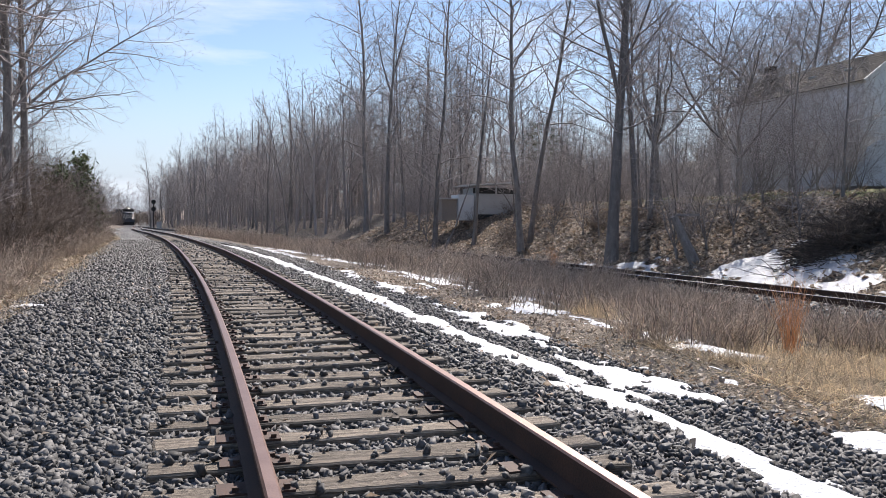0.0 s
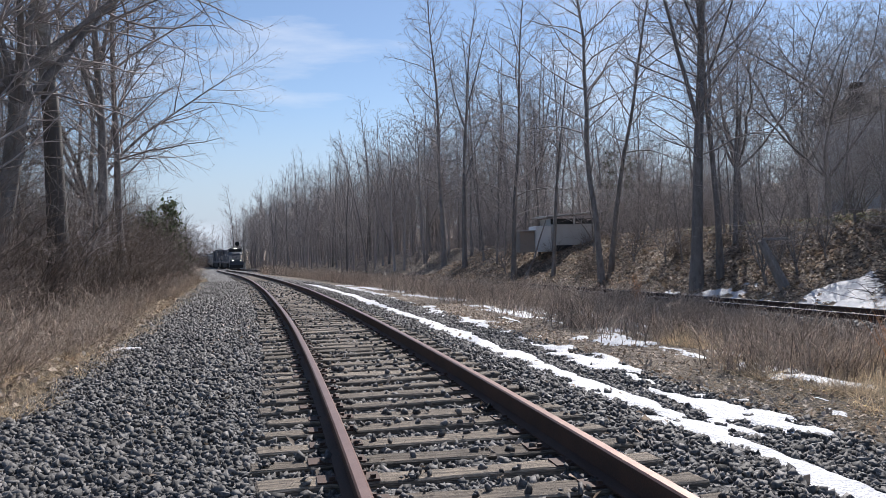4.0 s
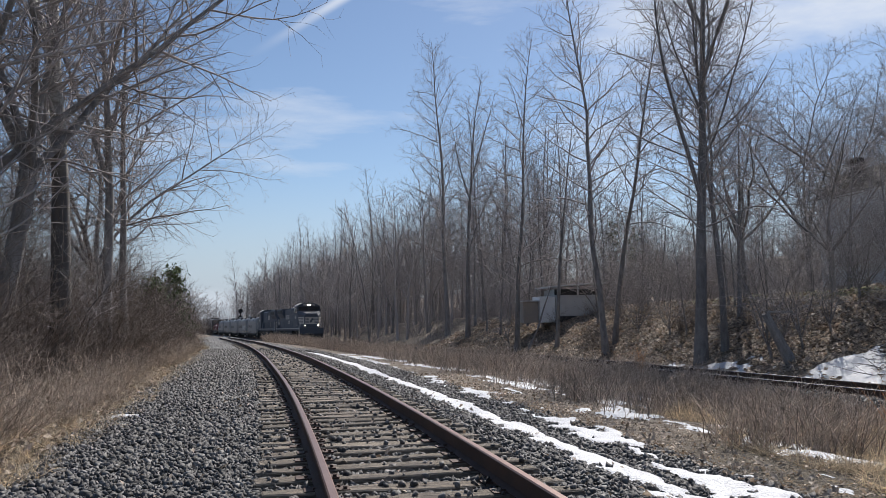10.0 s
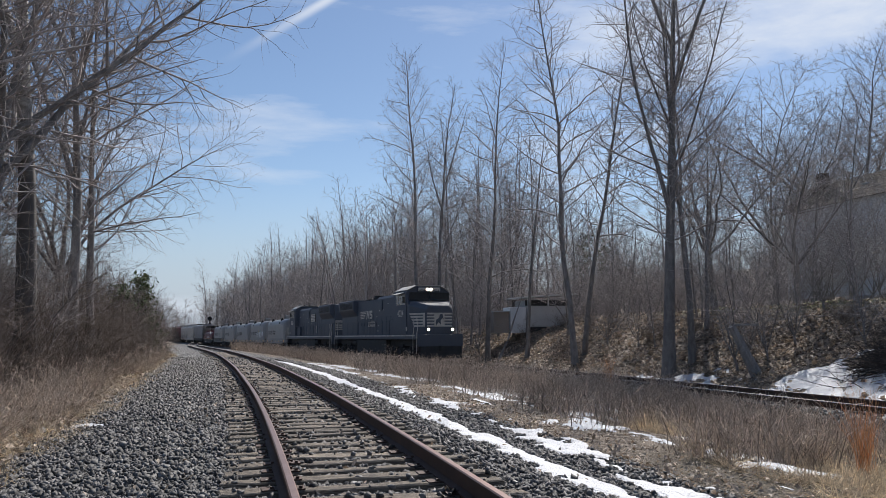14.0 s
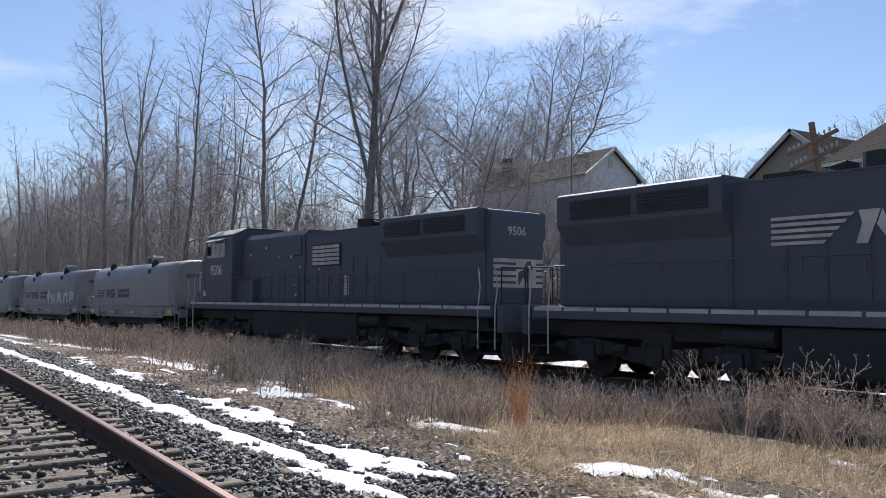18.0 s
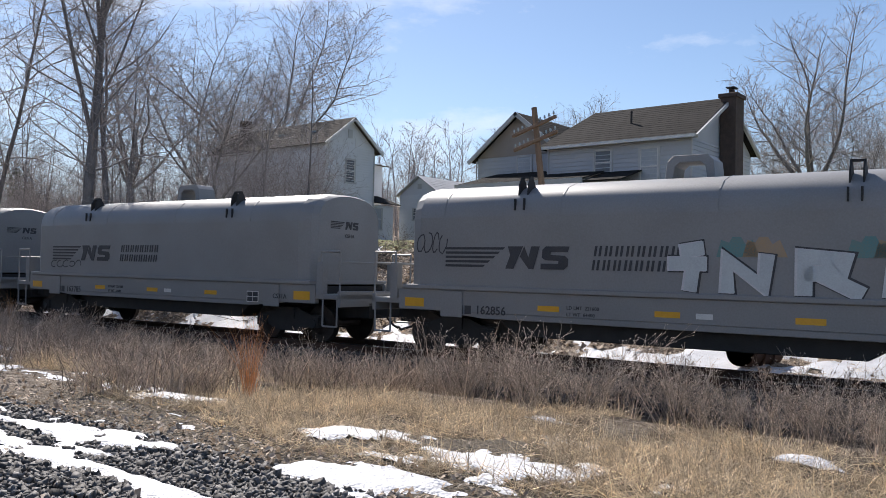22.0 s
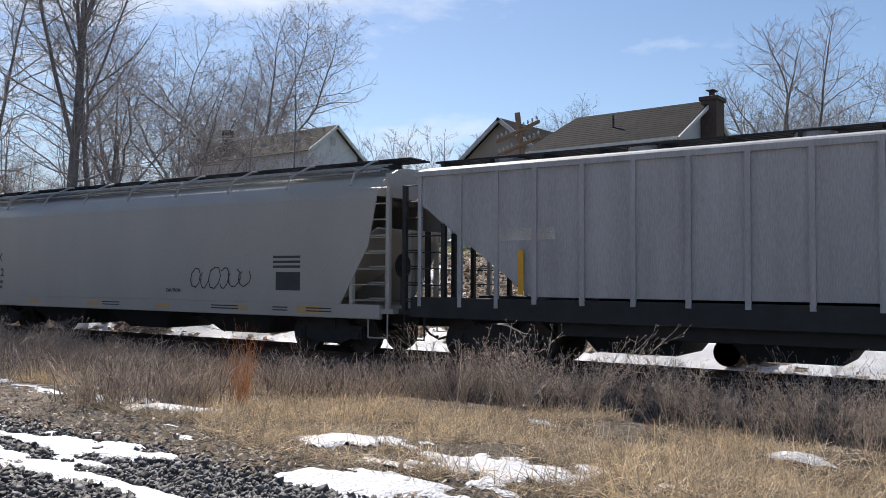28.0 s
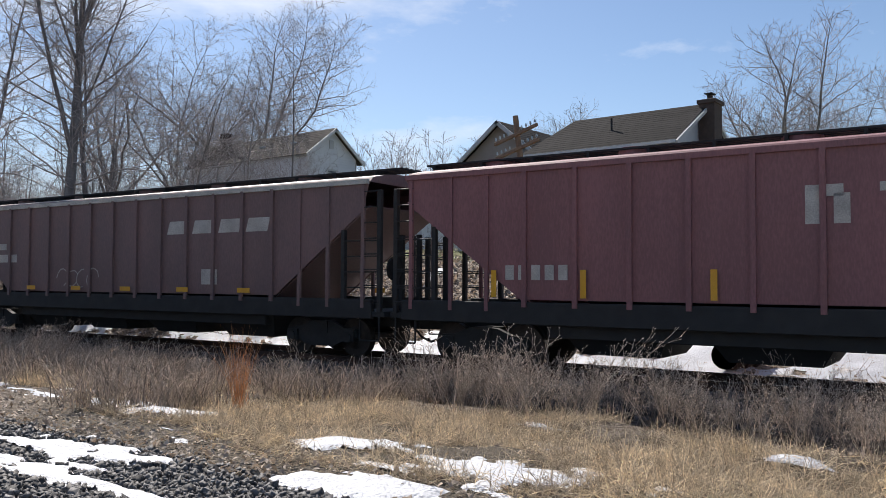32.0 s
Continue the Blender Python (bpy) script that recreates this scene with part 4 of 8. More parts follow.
    patches("rear_emblem", [[(0.02, 2.26), (0.16, 2.5), (0.36, 2.32), (0.34, 2.58), (0.48, 2.74), (0.58, 2.68), (0.48, 2.98), (0.3, 2.95), (0.2, 2.74), (0.0, 2.64), (-0.04, 2.42)]], ENGINE_BLACK, car, rear_m, 0.009)
    lettering(number, 0.36, STRIPE, car, rear_m @ Matrix.Translation((-0.42, 3.82, 0)), "rear_number")
    bm = bmesh.new()
    for q in (-1, 1):
        pipe(bm, [(q * 1.44, -10.8, 1.7), (q * 1.44, -10.8, 2.72), (q * 0.45, -10.8, 2.72), (q * 0.45, -10.8, 1.7)], 0.022)
    part("end_railing", bm, DARK, car)
    for s in (-1, 1):
        m = beside(s, 0, 0, 1.0)
        patches("data_plate", [rect(s * 8.82 - 0.15, 1.95, s * 8.82 + 0.15, 2.18)], STRIPE, car, beside(s, 0, 0, 1.506))
        for k, (u, v) in enumerate(((-0.6, 2.9), (0.8, 3.0), (1.5, 3.4), (2.5, 3.45), (3.6, 3.85), (5.0, 3.6), (1.2, 2.35), (1.1, 1.95))):
            patches("pale_label", [rect(s * u - 0.06, v, s * u + 0.07, v + 0.06 + 0.03 * (k % 3))], STRIPE, car, beside(s, 0, 0, 1.125 if k < 2 else 1.13))
        lettering(number, 0.62, STRIPE, car, beside(s, 7.58 - s * 0.66, 3.06, 1.504), "number", 0.0, 1.0)
        patches("small_marks", [rect(s * 7.7 - 0.1, 2.86, s * 7.7 + 0.12, 2.94)], STRIPE, car, beside(s, 0, 0, 1.502))
        ang = math.atan2(0.54, 1.5)
        flank = Matrix(((-math.sin(ang), 0, s * math.cos(ang), s * 1.462), (s * math.cos(ang), 0, math.sin(ang), 9.3), (0, 1, 0, 0), (0, 0, 0, 1)))
        for k in range(5):
            z, u0 = 2.18 + k * 0.19, 0.50 - 0.115 * k
            patches("nose_side_stripe", [[(s * u0, z), (s * 1.56, z), (s * 1.56, z + 0.11), (s * (u0 - 0.065), z + 0.11)][::s]], STRIPE, car, flank)
        patches("nose_side_panel", [[(s * 1.34, 2.18), (s * 1.56, 2.18), (s * 1.56, 3.05), (s * 1.40, 3.05)][::s]], STRIPE, car, flank, 0.006)
        if lit:
            horse_logo("side_mark", -4.0 if s > 0 else -0.6, 2.92, 0.62, STRIPE, car, beside(s, 0, 0, 1.048))
            patches("side_words", word_bars(-2.1 if s > 0 else 0.3, 2.32, 1.75, 0.19, 2, 0), STRIPE, car, beside(s, 0, 0, 1.048))
        else:
            g = part("intake_grille", boxes((s * 1.0, s * 1.06, -1.95, 0.0, 3.05, 3.85)), DARK, car)
            bm = bmesh.new()
            for k in range(5):
                for j in range(4):
                    box(bm, s * 1.06, s * 1.075, -1.9 + j * 0.475, -1.46 + j * 0.475, 3.09 + k * 0.15, 3.2 + k * 0.15)
            part("grille_slat", bm, STRIPE, g)
            patches("vent_slats", [rect(s * 2.4 * -1 - 0.15, 1.98 + k * 0.12, s * 2.4 * -1 + 0.15, 2.08 + k * 0.12) for k in range(6)], STRIPE, car, beside(s, 0, 0, 1.05))
    return car


def ribbon(bm, line, w, lift):
    """A flat band of width w along a line, with mitred corners and square ends."""
    pts = [Vector(p) for p in line]
    a, b = [], []
    for k, p in enumerate(pts):
        d1 = (p - pts[k - 1]).normalized() if k else (pts[1] - p).normalized()
        d2 = (pts[k + 1] - p).normalized() if k < len(pts) - 1 else d1
        if not k:
            p = p - d1 * w * 0.3
        elif k == len(pts) - 1:
            p = p + d1 * w * 0.3
        d = (d1 + d2).normalized() if (d1 + d2).length > 0.2 else d1
        n = Vector((-d.y, d.x)) * (w / 2) / max(0.62, d.dot(d1))
        a.append(p + n)
        b.append(p - n)
    for k in range(len(pts) - 1):
        vs = [bm.verts.new((q.x, q.y, lift)) for q in (a[k], a[k + 1], b[k + 1], b[k])]
        bm.faces.new(vs)


def spray(name, strokes, x, z, w, h, width, material, car, m, edge=None, shine=None, lift=0.0):
    """Sprayed letters: bands along strokes given in a unit box, with a dark edge and a pale flank."""
    edge = edge or LOGO_DARK
    layers = [("spray_outline", 1.34, 0.0, edge, 0.003)]
    if shine:
        layers.append(("spray_highlight", 1.12, -0.13, shine, 0.005))
    layers.append((name, 1.0, 0.0, material, 0.007))
    for k, st in enumerate(strokes):
        line = [(x + u * w, z + v * h) for u, v in st]
        for title, grow_, shift, mat, up in layers:
            bm = bmesh.new()
            ribbon(bm, [(p + shift * width, q) for p, q in line], width * grow_, lift + up + 0.0004 * k)
            ob = part(title, bm, mat, car)
            ob.matrix_basis = m


WILD_ONE = [[(0.0, 0.72), (0.17, 0.72), (0.05, 0.3), (0.24, 0.18)], [(0.14, 0.1), (0.2, 0.72), (0.27, 0.4), (0.34, 0.86), (0.36, 0.14)], [(0.42, 0.08), (0.5, 0.95), (0.57, 0.3)], [(0.47, 0.55), (0.65, 0.72)], [(0.66, 0.12), (0.76, 0.9), (0.73, 0.35), (0.97, 0.7)], [(0.62, 0.5), (0.8, 0.45), (0.99, 0.15), (0.7, 0.02)]]
WILD_TWO = [[(0.02, 0.05), (0.06, 0.5), (0.02, 0.95), (0.12, 0.3), (0.25, 0.72)], [(0.14, 0.42), (0.3, 0.02)], [(0.33, 0.02), (0.3, 0.78), (0.42, 0.2), (0.45, 0.8), (0.56, 0.72), (0.57, 0.06)], [(0.66, 0.0), (0.7, 0.5), (0.63, 0.95), (0.78, 0.62), (0.99, 0.76)], [(0.76, 0.36), (0.95, 0.36), (0.92, 0.08)]]
BLOCKS = [[(0.06, 0.02), (0.07, 0.6)], [(0.0, 0.6), (0.1, 0.6)], [(0.04, 0.92), (0.09, 0.98)], [(0.18, 0.0), (0.18, 0.72), (0.29, 0.08), (0.30, 0.75)], [(0.41, 0.0), (0.41, 0.8), (0.52, 0.72), (0.51, 0.45), (0.42, 0.4)], [(0.46, 0.38), (0.56, 0.0)], [(0.65, 0.0), (0.66, 0.75), (0.76, 0.78), (0.78, 0.02)], [(0.87, 0.02), (0.88, 0.82), (0.99, 0.78)], [(0.87, 0.42), (0.97, 0.42)]]


def scrawl(name, x, z, w, h, material, car, m, rng_, n=9, r=0.012):
    """A quick sprayed tag: looping strokes that lean into one another."""
    for i in range(max(3, n // 2)):
        c = x + w * (i + 0.5) / max(3, n // 2)
        u, v, turn = w / n * rng_.uniform(0.7, 1.2), h * rng_.uniform(0.28, 0.5), rng_.uniform(0, 6.28)
        sweep = rng_.uniform(3.2, 6.5) * rng_.choice((-1, 1))
        line = []
        for k in range(9):
            a = turn + sweep * k / 8
            line.append((c + u * math.cos(a) + 0.18 * v * math.sin(a), z + h * 0.5 + v * math.sin(a) + rng_.uniform(-0.03, 0.03) * h))
        bm = bmesh.new()
        ribbon(bm, line, r * 2.2, 0.004 + 0.0003 * i)
        ob = part(name, bm, material, car)
        ob.matrix_basis = m


def coil_car(number, length, old=False, seed=1):
    rng_ = random.Random(seed)
    car = new("coil_car")
    tagged(car, "grey steel coil car with rounded hood" + (", ribbed sill" if old else "") + (", sprayed" if seed in (2, 3, 5) else ""), "freight wagon", "freight train")
    L = 6.02
    prof = [(-1.47, 1.50), (1.47, 1.50), (1.49, 3.0), (1.46, 3.22), (1.36, 3.42), (1.16, 3.58), (0.8, 3.70), (0.4, 3.755), (0, 3.77), (-0.4, 3.755), (-0.8, 3.70), (-1.16, 3.58), (-1.36, 3.42), (-1.46, 3.22), (-1.49, 3.0)]

    def ring(y, k, lift=0.0):
        return [(px_ * k, y, 1.50 + (pz - 1.50) * (1 - lift)) for px_, pz in prof]
    hood = part("hood", loft(bmesh.new(), [ring(-L, 0.80, 0.03), ring(-L + 0.12, 0.90, 0.012), ring(-L + 0.4, 1.0), ring(-3.0, 1.0), ring(0, 1.0), ring(3.0, 1.0), ring(L - 0.4, 1.0), ring(L - 0.12, 0.90, 0.012), ring(L, 0.80, 0.03)]), CAR_GREY, car)
    for p in hood.data.polygons:
        p.use_smooth = abs(p.normal.y) < 0.3 and p.normal.z > 0.12
    part("hood_lip", soften(boxes((-1.53, 1.53, -L - 0.06, L + 0.06, 1.44, 1.54)), 0.015), CAR_GREY, car)
    bm = bmesh.new()
    for y in (-5.0, -2.2, 0.9, 3.9):
        prism(bm, [(px_ * 1.004, 1.5 + (pz - 1.5) * 1.003) for px_, pz in prof[2:]], "y", y, y + 0.025)
    part("hood_seams", bm, CAR_GREY, car)
    bm = bmesh.new()
    for s in (-1, 1):
        if old:
            box(bm, s * 1.25, s * 1.36, -6.1, 6.1, 0.84, 1.44)
            box(bm, s * 1.25, s * 1.5, -6.2, 6.2, 0.82, 0.9)
            for y in np.arange(-5.4, 5.9, 1.2):
                box(bm, s * 1.36, s * 1.5, y - 0.05, y + 0.05, 0.9, 1.44)
        else:
            box(bm, s * 1.3, s * 1.47, -6.2, 6.2, 0.98, 1.44)
            prism(bm, [(-5.2, 0.98), (-4.0, 0.86), (4.0, 0.86), (5.2, 0.98)], "x", s * 1.3, s * 1.46)
            for y in (-4.75, 4.75):
                box(bm, s * 1.47, s * 1.51, y - 0.28, y + 0.28, 0.86, 1.42)
    part("side_sill", soften(bm, 0.012), CAR_GREY, car)
    part("centre_sill", boxes((-0.35, 0.35, -7.0, 7.0, 0.62, 1.0), (-1.25, 1.25, -6.15, 6.15, 1.1, 1.4)), DARK, car)
    # dark block added for the deep shade between sill and rail
    part("belly", soften(prism(bmesh.new(), [(-3.9, 1.0), (-3.3, 0.52), (3.3, 0.52), (3.9, 1.0)], "x", -1.22, 1.22), 0.02), DARK, car, "dark block standing for the shade below the sill")
    for s in (-1, 1):
        e = s * 6.2
        part("end_platform", soften(boxes((-1.45, 1.45, e, s * 7.0, 1.1, 1.22), (-1.45, 1.45, s * 6.9, s * 7.0, 0.92, 1.3)), 0.01), CAR_GREY, car)
        bm = bmesh.new()
        for q in (-1, 1):
            pipe(bm, [(q * 1.42, s * 6.95, 1.2), (q * 1.42, s * 6.95, 2.25), (q * 1.42, s * 6.35, 2.25), (q * 1.42, s * 6.35, 1.2)], 0.025)
            box(bm, q * 1.3, q * 1.48, s * 6.25, s * 6.45, 1.2, 2.0)
            pipe(bm, [(q * 1.45, s * 6.9, 1.1), (q * 1.45, s * 6.9, 0.45), (q * 1.45, s * 6.45, 0.45), (q * 1.45, s * 6.45, 1.1)], 0.022)
        pipe(bm, [(-1.42, s * 6.95, 2.0), (1.42, s * 6.95, 2.0)], 0.022)
        part("end_railing", bm, CAR_GREY, car)
        add_coupler(car, s * (length / 2), s)
    for y in (-3.12, 3.12):
        bm = bmesh.new()
        for q in (-1, 1):
            for a, b in ((y - 0.12, y - 0.09), (y + 0.09, y + 0.12)):
                prism(bm, [(q * 1.0, 3.60), (q * 1.34, 3.40), (q * 1.32, 3.66), (q * 1.22, 3.84), (q * 1.15, 3.84)], "y", a, b)
                box(bm, q * 1.45, q * 1.505, a, b, 3.12, 3.36)
            box(bm, q * 1.15, q * 1.22, y - 0.09, y + 0.09, 3.80, 3.84)
        part("stacking_bracket", bm, DARK, car)
    bm = bmesh.new()
    prism(bm, [(-0.5, 3.74), (-0.46, 4.1), (-0.34, 4.22), (0.34, 4.22), (0.46, 4.1), (0.5, 3.74), (0.34, 3.74), (0.3, 4.0), (0.2, 4.08), (-0.2, 4.08), (-0.3, 4.0), (-0.34, 3.74)], "x", -0.3, 0.3)
    part("lifting_bail", soften(bm, 0.01), CAR_GREY, car)
    add_trucks(car, 4.95)
    for s in (-1, 1):
        m = beside(s, 0, 0, 1.482)
        horse_logo("side_mark", -4.93, 1.92, 0.46, LOGO_DARK, car, beside(s, 0, 0, 1.486), 1.19)
        patches("side_words", word_bars(-1.78, 1.92, 1.75, 0.2, 2, rng_), LOGO_DARK, car, beside(s, 0, 0, 1.486))
        lettering(number, 0.25, LOGO_DARK, car, beside(s, -4.15, 1.03, 1.375 if old else 1.475), "number")
        sill = beside(s, 0, 0, 1.505 if old else 1.472)
        patches("owner_code", [rect(-4.62, 0.94, -4.46, 1.12), rect(-4.42, 0.94, -4.26, 1.12)], LOGO_DARK, car, beside(s, 0, 0, 1.366 if old else 1.472))
        if not old:
            patches("yellow_reflector", [rect(-6.02, 1.05, -5.5, 1.24), rect(-2.66, 1.08, -2.18, 1.19), rect(-0.22, 1.08, 0.26, 1.19), rect(2.23, 1.08, 2.71, 1.19), rect(5.5, 1.06, 6.04, 1.27)], YELLOW, car, sill)
            lettering("LD LMT  221600", 0.10, LOGO_DARK, car, beside(s, -2.02, 1.17, 1.473), "load_limit")
            lettering("LT WT  64400", 0.10, LOGO_DARK, car, beside(s, -2.02, 1.04, 1.473), "light_weight")
            lettering("CS31A", 0.17, LOGO_DARK, car, beside(s, 4.82, 1.12, 1.515), "class_code")
        else:
            patches("yellow_reflector", [rect(-5.9, 1.08, -5.5, 1.2), rect(5.3, 1.08, 5.9, 1.22)], YELLOW, car, sill)
        fr = patches("data_panel", [rect(3.86, 0.94, 4.28, 1.22)], WHITE, car, beside(s, 0, 0, 1.473))
        patches("panel_field", [rect(3.88 + 0.2 * i, 0.96 + 0.13 * j, 4.06 + 0.2 * i, 1.07 + 0.13 * j) for i in range(2) for j in range(2)], LOGO_DARK, fr, Matrix.Translation((0, 0, 0.004)))
        patches("white_placard", [rect(0.55, 1.08, 0.85, 1.18)], WHITE, car, beside(s, 0, 0, 1.473))
        if seed == 2:
            for a, paint_ in ((0.9, TEAL), (1.35, ORANGE_SPRAY), (3.0, TEAL), (3.4, ORANGE_SPRAY)):
                patches("graffiti_flame", [[(a, 2.2), (a + 0.75, 2.2), (a + 0.62, 2.5), (a + 0.5, 2.42), (a + 0.35, 2.68), (a + 0.22, 2.45), (a + 0.08, 2.5)]], paint_, car, m, 0.002)
            spray("graffiti", BLOCKS, 0.12, 1.64, 5.5, 0.72, 0.24, SILVER, car, m, None, PALE_SPRAY, 0.003)
            scrawl("scrawl", -5.7, 2.2, 0.8, 0.5, LOGO_DARK, car, beside(s, 0, 0, 1.486), rng_)
        if seed == 3:
            scrawl("scrawl", -5.0, 1.66, 1.6, 0.3, LOGO_DARK, car, beside(s, 0, 0, 1.482), rng_, 11, 0.014)
        if seed == 5:
            scrawl("scrawl", 1.6, 1.62, 1.1, 0.75, LOGO_DARK, car, beside(s, 0, 0, 1.484), rng_, 7, 0.02)
            scrawl("pale_scrawl", 3.1, 1.7, 1.4, 0.45, CAR_GREY, car, beside(s, 0, 0, 1.484), rng_, 9, 0.016)
        end_m = Matrix(((-s, 0, 0, 0), (0, 0, s, s * (L + 0.005)), (0, 1, 0, 0), (0, 0, 0, 1)))
        horse_logo("end_mark", -0.75, 2.85, 0.2, LOGO_DARK, car, end_m)
        lettering("CS31A", 0.13, LOGO_DARK, car, end_m @ Matrix.Translation((-0.2, 2.68, 0)), "end_code")
    return car


def shield_car(length):
    rng_ = random.Random(9)
    car = new("maroon_coil_car")
    tagged(car, "faded maroon coil car with troughed covers and a lifting frame", "freight wagon", "freight train")
    part("frame", soften(boxes((-1.42, 1.42, -8.75, 8.75, 1.02, 1.26), (-0.4, 0.4, -8.6, 8.6, 0.62, 1.0)), 0.015), DARK, car)
    bm = bmesh.new()
    for s in (-1, 1):
        prism(bm, [(-7.2, 1.02), (-6.2, 0.52), (6.0, 0.52), (7.0, 1.02)], "x", s * 1.3, s * 1.44)
    part("side_sill", bm, DARK, car)
    part("deck_edge", boxes((-1.46, 1.46, -6.4, 8.6, 1.24, 1.3)), STRIPE, car)
    body = [(-1.46, 1.3), (1.46, 1.3), (1.46, 2.28), (1.22, 2.62), (1.1, 2.66), (-1.1, 2.66), (-1.22, 2.62), (-1.46, 2.28)]
    for a, b in ((-6.15, -4.25), (-4.2, 2.75), (2.8, 6.55)):
        part("cover", soften(loft(bmesh.new(), [[(x * (0.93 if abs(a) > 5 else 1), a, 1.3 + (z - 1.3) * (0.97 if abs(a) > 5 else 1)) for x, z in body], [(x, a + 0.25, z) for x, z in body], [(x, b - 0.25, z) for x, z in body], [(x * (0.93 if abs(b) > 5 else 1), b, 1.3 + (z - 1.3) * (0.97 if abs(b) > 5 else 1)) for x, z in body]]), 0.03), MAROON, car)
    part("centre_trough", soften(boxes((-0.9, 0.9, -4.1, 2.9, 2.6, 2.92)), 0.02), MAROON, car)
    for y in (-4.2, -1.95, 0.75, 2.85):
        part("cover_rib", soften(prism(bmesh.new(), [(-1.5, 1.3), (1.5, 1.3), (1.5, 2.3), (1.24, 2.7), (1.0, 3.02), (-1.0, 3.02), (-1.24, 2.7), (-1.5, 2.3)], "y", y - 0.05, y + 0.05), 0.01), MAROON, car)
    bm = bmesh.new()
    for s in (-1, 1):
        for y0, y1 in ((-6.0, -4.4), (-4.0, -2.1), (-1.8, 0.6), (0.9, 2.7), (3.2, 5.6)):
            rod(bm, (s * 1.47, y0, 2.26), (s * 1.47, y1, 2.26), 0.018, n=6)
            rod(bm, (s * 1.16, y0, 2.69), (s * 1.16, y1, 2.69), 0.02, n=6)
    part("cover_trim", bm, STRIPE, car)
    part("loose_bar", rod(bmesh.new(), (1.3, 2.9, 2.9), (1.49, 4.7, 2.15), 0.022, n=6), STRIPE, car)
    bm = bmesh.new()
    for q in (-1, 1):
        for y0, y1 in ((-1.25, -0.75), (0.45, 0.05)):
            prism(bm, [(y0, 2.9), (y0 + 0.16 * (1 if y1 > y0 else -1), 2.9), (y1 + 0.1 * (1 if y1 > y0 else -1), 3.62), (y1, 3.62)], "x", q * 0.55, q * 0.65)
    box(bm, -0.68, 0.68, -0.85, 0.15, 3.55, 3.7)
    part("lifting_frame", bm, DARK, car)
    bm = bmesh.new()
    for y in (7.45, 7.98):
        for q in (-1, 1):
            box(bm, q * 1.3, q * 1.42, y - 0.07, y + 0.07, 1.26, 2.1)
    part("stake", bm, DARK, car)
    part("tarp", soften(boxes((-1.3, 1.3, 6.75, 7.7, 1.3, 1.36), (-1.2, 1.25, 7.75, 8.6, 1.3, 1.34)), 0.03, 2), BLUE_TARP, car, "crumpled blue tarp with snow")
    bm = boxes((-1.2, 1.2, -8.6, -6.9, 1.28, 1.34))
    pipe(bm, [(1.35, -8.6, 1.3), (1.35, -8.6, 2.2), (0.4, -8.6, 2.2), (0.4, -8.6, 1.3)], 0.03)
    pipe(bm, [(1.35, -6.5, 1.9), (1.35, -7.9, 1.95), (1.35, -8.1, 1.6), (1.35, -8.6, 1.6)], 0.03)
    part("brake_gear", bm, MAROON, car)
    for s in (-1, 1):
        add_coupler(car, s * length / 2, s)
        m = beside(s, 0, 0, 1.464)
        lettering("631354", 0.26, WHITE, car, beside(s, -3.72, 0.70, 1.444), "number")
        patches("owner_code", [rect(-4.22, 0.61, -4.0, 0.8), rect(-3.96, 0.61, -3.76, 0.8)], WHITE, car, beside(s, 0, 0, 1.442))
        lettering("LD LMT  218500", 0.13, STRIPE, car, beside(s, -2.1, 0.86, 1.444), "load_limit")
        lettering("LT WT   69500", 0.13, STRIPE, car, beside(s, -2.1, 0.70, 1.444), "light_weight")
        patches("product_words", word_bars(0.98, 1.52, 0.8, 0.27, 1, rng_, 4) + word_bars(1.82, 1.52, 1.15, 0.27, 1, rng_, 6), WHITE, car, m)
        ringp = [[(x + math.cos(a) * r, z + math.sin(a) * r) for r, a in [(R, radians(t)) for t in range(-40, 221, 20)] + [(R - 0.06, radians(t)) for t in range(220, -41, -20)]] for x, z, R in ((-4.15, 1.6, 0.24), (-4.15, 1.6, 0.13), (0.32, 1.6, 0.22), (0.32, 1.6, 0.12))]
        patches("wheel_mark", ringp + [rect(-4.5, 1.40, -4.05, 1.46), rect(-4.5, 1.49, -4.05, 1.53), rect(-1.0, 1.52, 0.1, 1.56), rect(-1.0, 1.46, 0.1, 1.50)] + word_bars(-4.5, 1.88, 0.66, 0.09, 1, rng_, 7) + word_bars(-1.0, 1.62, 1.1, 0.09, 1, rng_, 12) + word_bars(1.0, 0.62, 0.5, 0.09, 1, rng_, 7), WHITE, car, m)
        patches("small_writing", [rect(-2.98, 1.42 + 0.07 * k, -2.98 + rng_.uniform(0.7, 1.3), 1.445 + 0.07 * k) for k in range(8)], STRIPE, car, m)
        patches("yellow_reflector", [rect(-5.4, 1.38, -5.0, 1.47), rect(-3.95, 1.38, -3.5, 1.47), rect(-1.1, 1.36, -0.6, 1.45), rect(0.95, 1.36, 1.5, 1.46), rect(2.4, 1.36, 2.95, 1.46), rect(4.7, 1.36, 5.3, 1.47), rect(6.6, 1.1, 7.5, 1.2)], YELLOW, car, m)
    add_trucks(car, 6.6)
    return car


